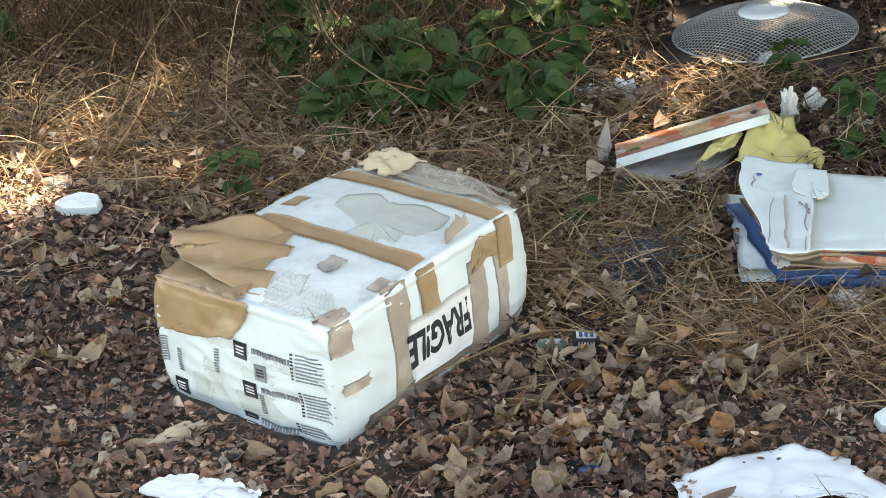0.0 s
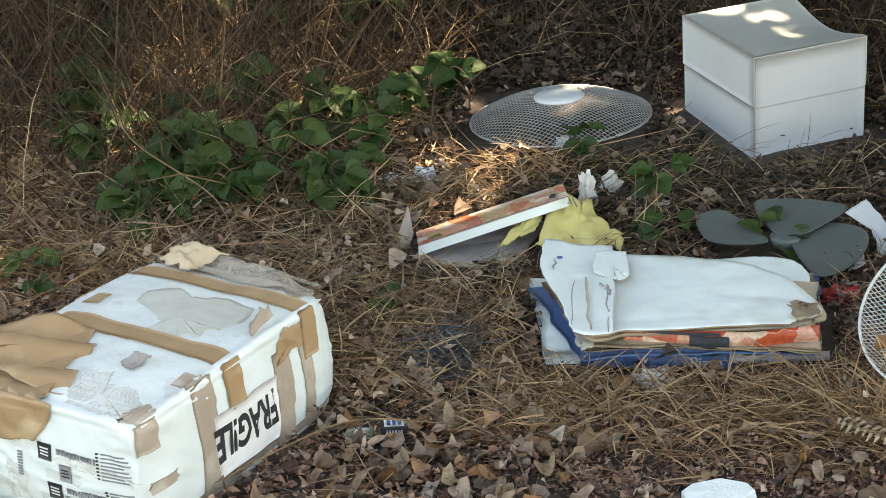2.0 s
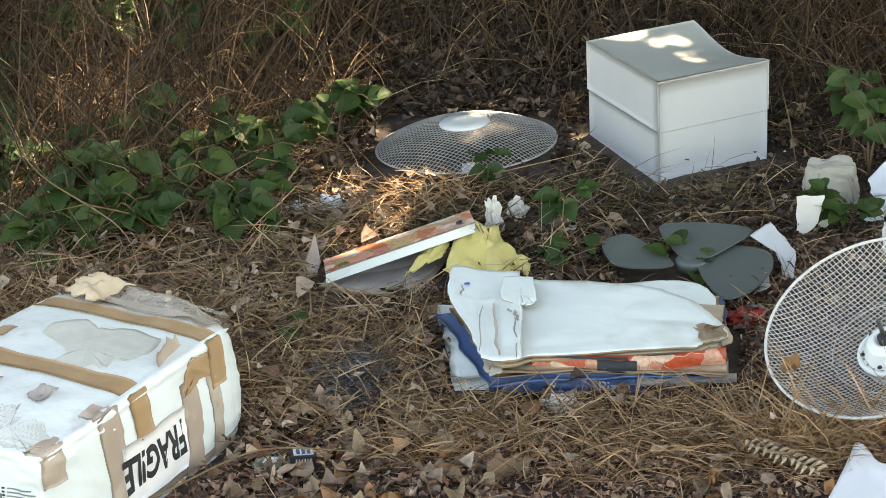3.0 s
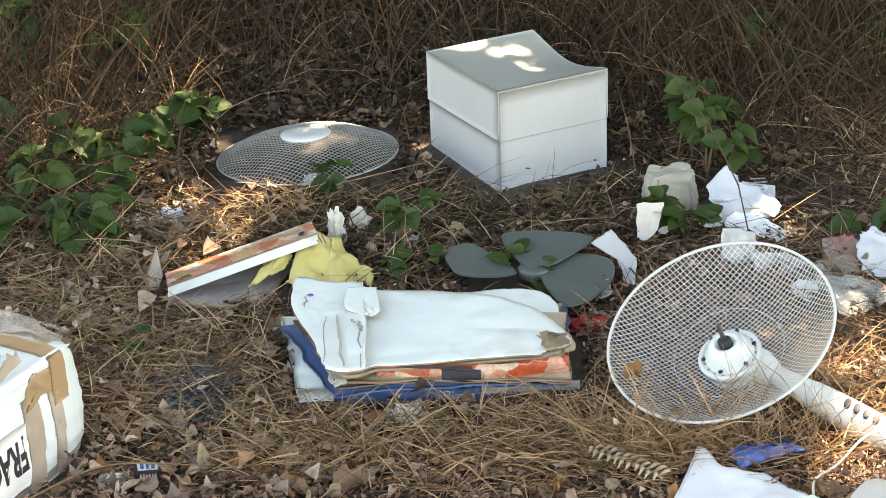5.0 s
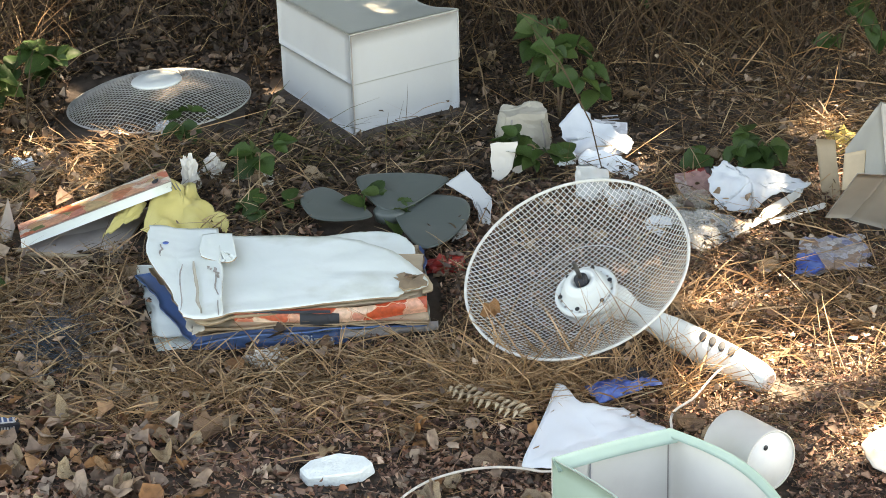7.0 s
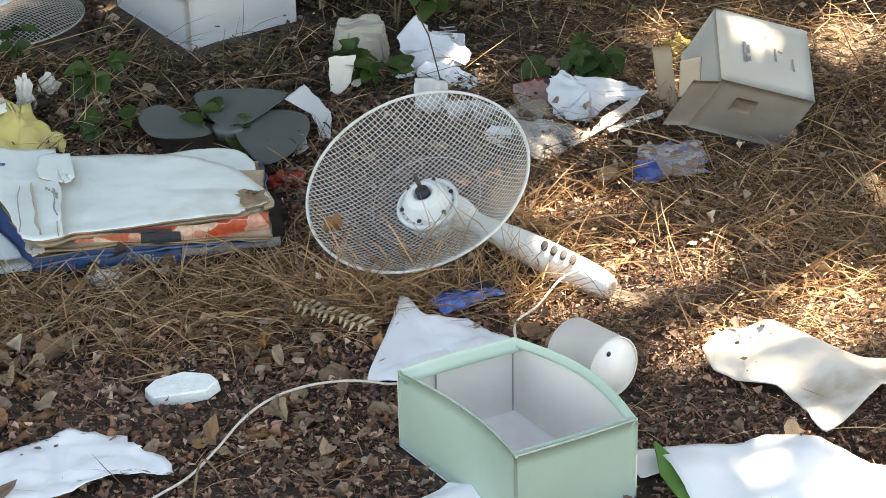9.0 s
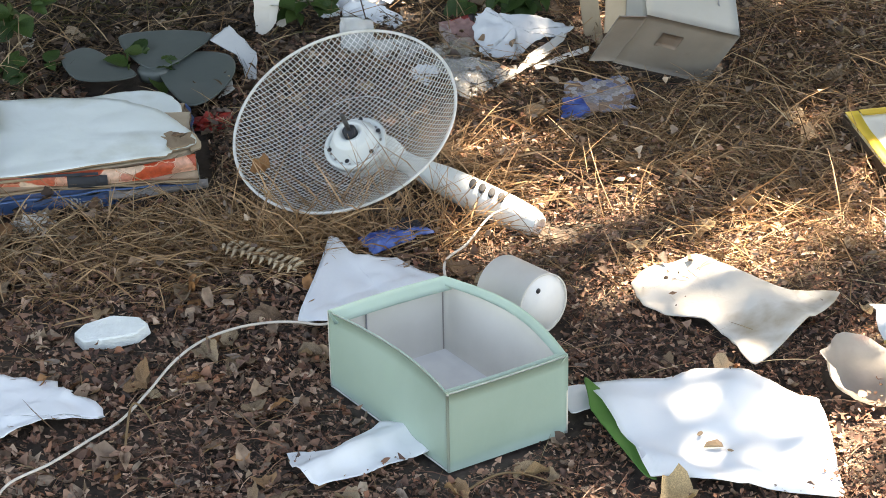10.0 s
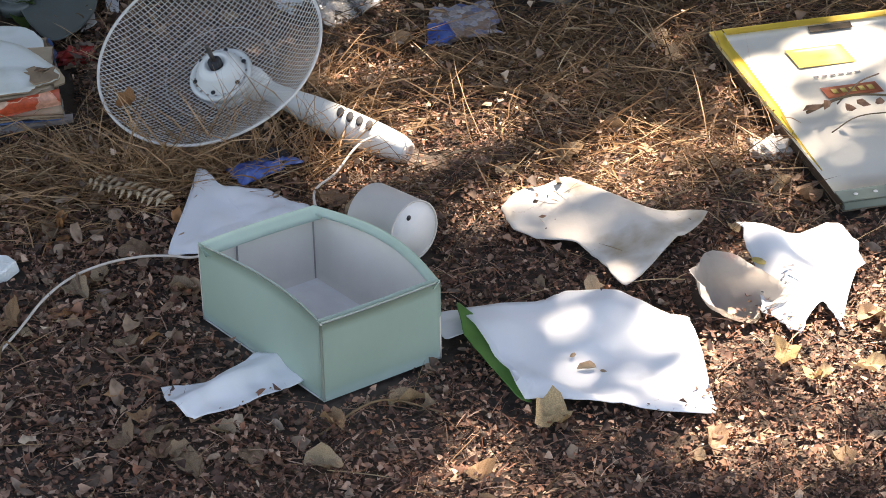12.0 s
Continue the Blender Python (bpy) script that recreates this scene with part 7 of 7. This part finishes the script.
for n, (x, y, c, reach, tall, leaf) in enumerate((
    (-1.24, 4.53, 4, 0.15, 0.14, 0.064), (-1.38, 4.61, 3, 0.14, 0.12, 0.064), (-1.13, 4.37, 3, 0.12, 0.1, 0.064), (-1.21, 4.26, 3, 0.1, 0.08, 0.064), (-1.03, 4.33, 2, 0.1, 0.09, 0.064), (-0.87, 4.37, 3, 0.1, 0.1, 0.064),
    (-0.94, 4.62, 3, 0.12, 0.12, 0.064), (-0.83, 4.71, 3, 0.12, 0.12, 0.064), (-1.42, 4.74, 3, 0.15, 0.15, 0.064), (-1.15, 4.75, 3, 0.15, 0.14, 0.064), (-2.08, 4.58, 2, 0.1, 0.12, 0.064), (-1.2, 4.52, 4, 0.14, 0.13, 0.064),
    (-1.4, 4.66, 3, 0.13, 0.12, 0.064), (-1.06, 4.37, 3, 0.1, 0.09, 0.064), (-1.2, 4.26, 3, 0.1, 0.08, 0.064), (-1.49, 4.72, 3, 0.14, 0.12, 0.064), (-0.85, 4.38, 3, 0.08, 0.09, 0.064), (-0.83, 4.72, 3, 0.12, 0.12, 0.064),
    (-0.68, 4.92, 2, 0.1, 0.13, 0.064), (-1.35, 5.19, 3, 0.16, 0.2, 0.064), (-1.2, 5.23, 3, 0.16, 0.2, 0.064), (-1.54, 5.03, 3, 0.14, 0.14, 0.064), (-1.07, 5.17, 2, 0.14, 0.16, 0.064), (-0.69, 4.9, 2, 0.09, 0.12, 0.064),
    (-0.32, 4.58, 1, 0.04, 0.07, 0.045), (-0.17, 4.39, 2, 0.06, 0.11, 0.055), (0.5, 4.64, 3, 0.09, 0.2, 0.055), (0.45, 4.79, 2, 0.08, 0.2, 0.055), (0.69, 5.2, 2, 0.09, 0.16, 0.055), (1.04, 5.24, 2, 0.12, 0.2, 0.055),
    (0.87, 4.32, 2, 0.07, 0.08, 0.055), (0.38, 4.36, 3, 0.07, 0.08, 0.055), (0.09, 4.15, 1, 0.02, 0.05, 0.045), (-0.12, 4.16, 1, 0.04, 0.05, 0.045), (0.85, 4.29, 2, 0.07, 0.08, 0.055), (1.15, 4.77, 2, 0.1, 0.14, 0.055),
    (0.48, 4.77, 2, 0.09, 0.2, 0.055), (-1.37, 4, 1, 0.06, 0.06, 0.048), (-0.67, 3.85, 1, 0.04, 0.04, 0.034), (-0.79, 5.34, 3, 0.15, 0.16, 0.064))):
    bramble(x, y, max(1, c - 1), reach, tall, leaf * 0.92, 500 + n)

# ---- hedge added out of view behind the clearing, to hold off sky light ----
gh = np.random.RandomState(91)
hedge = thing("hedge", "unseen dense dark green hedge added behind the dry bank to block sky light", "hedge", pose(0, 7.5, 0.7))
nh = 20000
hp = np.stack([gh.uniform(-6, 6, nh), gh.normal(0.3, 0.45, nh), gh.uniform(0.0, 1.0, nh) ** 0.8 * 3.6], -1)
hp[:, 2] *= 0.75 + 0.4 * vnoise(hp[:, 0] * 1.3, hp[:, 0] * 0 + 3)
leaf6 = np.array([(0, -0.6, 0), (0.42, -0.15, 0.08), (0.36, 0.3, 0.05), (0, 0.6, 0), (-0.36, 0.3, 0.05), (-0.42, -0.15, 0.08)])
tri6 = np.array([(0, 1, 2), (0, 2, 3), (0, 3, 4), (0, 4, 5)])
hv = np.einsum("nij,kj->nki", turns(nh, 0.9, gh), leaf6) * gh.uniform(0.1, 0.17, nh)[:, None, None] + hp[:, None]
raw("foliage", hv.reshape(-1, 3), (np.arange(nh)[:, None, None] * 6 + tri6[None]).reshape(-1, 3), CANOPY, hedge)
for k in range(16):
    x0 = -5.6 + 0.75 * k
    tube("stem", [(x0, 0.3, -0.2), (x0 + 0.1, 0.25, 1.2), (x0 - 0.1, 0.35, 2.6)], 0.03, BARK, hedge, 7, 4, (0.04, 0.03, 0.012))

# ---- the tree whose crown dapples the light ----
tree = thing("shade_tree", "leafy tree whose crown spreads over the clearing", "tree", pose(4.6, 6.4, 0))
tube("trunk", [(0, 0, -0.1), (0.05, 0, 1.4), (-0.1, -0.05, 3.0), (-0.4, -0.2, 5.2)], 0.2, BARK, tree, 14, 6, (0.27, 0.2, 0.17, 0.1))
for pts in (((-0.1, 0, 2.9), (-1.6, -0.8, 4.2), (-3.6, -1.4, 4.6), (-5.2, -1.6, 4.8)), ((-0.15, 0, 3.3), (-1.2, -2.0, 4.3), (-2.4, -3.6, 4.7)), ((-0.3, 0, 4.2), (-1.8, 0.9, 5.0), (-3.6, 1.4, 5.3))):
    tube("limb", pts, 0.08, BARK, tree, 10, 6, (0.1, 0.07, 0.04, 0.015))
# openings in the crown, given by where the sun falls through them: x, y, radius, how open
GAPS = [(-1.07, 5.01, 0.18, 0.6), (-0.71, 5.05, 0.16, 0.6), (-0.86, 4.89, 0.1, 0.5), (-1.19, 4.99, 0.12, 0.5), (1.25, 5.07, 0.12, 0.55), (1.02, 4.49, 0.07, 0.45), (1.24, 4.59, 0.1, 0.5), (1.42, 4.47, 0.14, 0.55), (1.38, 4.25, 0.08, 0.4), (1.06, 4.48, 0.06, 0.5), (0.82, 3.19, 0.1, 0.55), (0.61, 3.41, 0.05, 0.5), (0.76, 3.44, 0.08, 0.6), (-1.11, 5.41, 0.14, 0.5), (-0.92, 5.23, 0.08, 0.45), (0.75, 3.94, 0.05, 0.5), (0.9, 3.25, 0.12, 0.5), (1.09, 3.3, 0.12, 0.35), (0.8, 3.41, 0.1, 0.5), (0.61, 3.21, 0.06, 0.5), (0.58, 3.28, 0.07, 0.5), (-1.81, 3.92, 0.12, 0.45), (-1.78, 4.18, 0.14, 0.35), (-1.68, 4.38, 0.12, 0.35), (-2.03, 4.36, 0.15, 0.35), (-0.56, 4.36, 0.05, 0.6), (-1.06, 5.33, 0.15, 0.5), (-0.63, 5.51, 0.1, 0.5), (-1.2, 5.21, 0.08, 0.5), (0.98, 3.87, 0.035, 0.85), (1.05, 3.83, 0.035, 0.85), (1.1, 3.88, 0.035, 0.8), (1, 3.79, 0.03, 0.8), (-1.39, 4.54, 0.13, 0.42), (-1.14, 4.58, 0.1, 0.42), (-0.87, 4.74, 0.12, 0.45), (-0.98, 4.82, 0.08, 0.5), (-0.5, 4.96, 0.1, 0.45), (-0.66, 4.55, 0.06, 0.5), (0.92, 3.35, 0.14, 0.5), (1.28, 3.55, 0.12, 0.25), (-0.95, 4.95, 0.14, 0.42), (-1.15, 5.35, 0.2, 0.4), (-0.8, 5.1, 0.1, 0.4), (1.05, 2.44, 0.2, 0.5), (1.32, 2.75, 0.14, 0.4), (0.66, 2.42, 0.15, 0.45), (0.78, 3.34, 0.16, 0.65), (0.7, 3.68, 0.13, 0.45), (1.05, 3.42, 0.13, 0.35), (1.2, 3.3, 0.16, 0.55), (1.44, 4.35, 0.25, 0.3), (1.1, 4.2, 0.16, 0.45), (1.55, 3.5, 0.24, 0.75), (0.95, 2.68, 0.16, 0.55), (1.2, 2.65, 0.2, 0.5), (0.5, 2.5, 0.12, 0.5), (0.98, 3.08, 0.12, 0.6), (1.25, 2.9, 0.15, 0.4), (-1.9, 3.8, 0.16, 0.7), (-1.52, 4.03, 0.06, 0.6), (-0.5, 4.56, 0.1, 0.65), (-0.38, 4.93, 0.13, 0.5), (-0.13, 4.77, 0.06, 0.85), (-0.1, 4.85, 0.05, 0.8), (0, 4.9, 0.055, 0.75), (0.02, 4.76, 0.05, 0.75), (0.03, 4.63, 0.045, 0.7), (0.13, 4.7, 0.045, 0.7), (-0.68, 6, 0.25, 0.5), (-1.25, 5.7, 0.2, 0.4), (0.62, 3.85, 0.12, 0.45), (0.62, 4.36, 0.09, 0.45), (0.78, 4.06, 0.08, 0.4), (-2.2, 4.7, 0.2, 0.4), (-1.45, 5.14, 0.13, 0.5), (-1.31, 5.21, 0.1, 0.5), (-0.99, 5.23, 0.09, 0.5), (-1.4, 4.91, 0.1, 0.4), (-1.2, 4.96, 0.07, 0.45), (-0.57, 4.2, 0.06, 0.6), (-1.31, 4.77, 0.08, 0.4)]
gl = np.random.RandomState(77)
xs, ys = np.meshgrid(np.arange(-3.3, 3.3, 0.034), np.arange(1.0, 7.6, 0.034), indexing="ij")
xs, ys = (xs + gl.uniform(-0.02, 0.02, xs.shape)).ravel(), (ys + gl.uniform(-0.02, 0.02, ys.shape)).ravel()
openness = np.clip(sum(a * np.exp(-(((xs - x) ** 2 + (ys - y) ** 2) / r**2)) for x, y, r, a in GAPS), 0, 0.85)
closed = (0.5 * vnoise(xs * 11 + 31, ys * 11) + 0.5 * vnoise(xs * 27, ys * 27 + 7)) > 0.1 + 0.72 * openness
closed |= openness < 0.06
broad = np.where(openness < 0.06, 0.115, gl.uniform(0.052, 0.078, len(xs)))[closed]
xs, ys = xs[closed], ys[closed]
low = (xs > -0.35) | ((ys > 4.3) & (xs > -0.9))
hs = np.where(low, np.where((ys < 3.75) & (xs > 0.3), gl.uniform(4.0, 5.4, len(xs)), gl.uniform(2.3, 3.4, len(xs))), gl.uniform(5.6, 7.2, len(xs))) / TO_SUN.z
places = np.stack([xs + TO_SUN.x * hs, ys + TO_SUN.y * hs, TO_SUN.z * hs], -1) - np.array([4.6, 6.4, 0])
shape = np.array([(0, -0.6, 0), (0.42, -0.15, 0.08), (0.36, 0.3, 0.05), (0, 0.6, 0), (-0.36, 0.3, 0.05), (-0.42, -0.15, 0.08)])
tri = np.array([(0, 1, 2), (0, 2, 3), (0, 3, 4), (0, 4, 5)])
# the thinner outer crown, ragged at its rim
ox, oy = [q.ravel() for q in np.meshgrid(np.arange(-6.4, 6.4, 0.085), np.arange(-2.6, 10.5, 0.085), indexing="ij")]
ox, oy = ox + gl.uniform(-0.06, 0.06, len(ox)), oy + gl.uniform(-0.06, 0.06, len(oy))
reach = np.hypot(ox / 5.4, (oy - 3.9) / 5.2) + 0.55 * (vnoise(ox * 0.9 + 5, oy * 0.9) - 0.5) + 0.35 * (vnoise(ox * 3, oy * 3) - 0.5)
outer = (reach < 1.0) & ((np.abs(ox) > 3.25) | (oy < 1.05) | (oy > 7.55))
ox, oy = ox[outer], oy[outer]
oh = gl.uniform(4.2, 6.6, len(ox)) / TO_SUN.z
places = np.concatenate([places, np.stack([ox + TO_SUN.x * oh, oy + TO_SUN.y * oh, TO_SUN.z * oh], -1) - np.array([4.6, 6.4, 0])])
broad = np.r_[broad, gl.uniform(0.13, 0.22, len(ox))]
xs = np.r_[xs, ox]
vv = np.einsum("nij,kj->nki", turns(len(xs), 0.35, gl), shape) * broad[:, None, None] + places[:, None]
crown = raw("crown", vv.reshape(-1, 3), (np.arange(len(xs))[:, None, None] * 6 + tri[None]).reshape(-1, 3), CANOPY, tree)
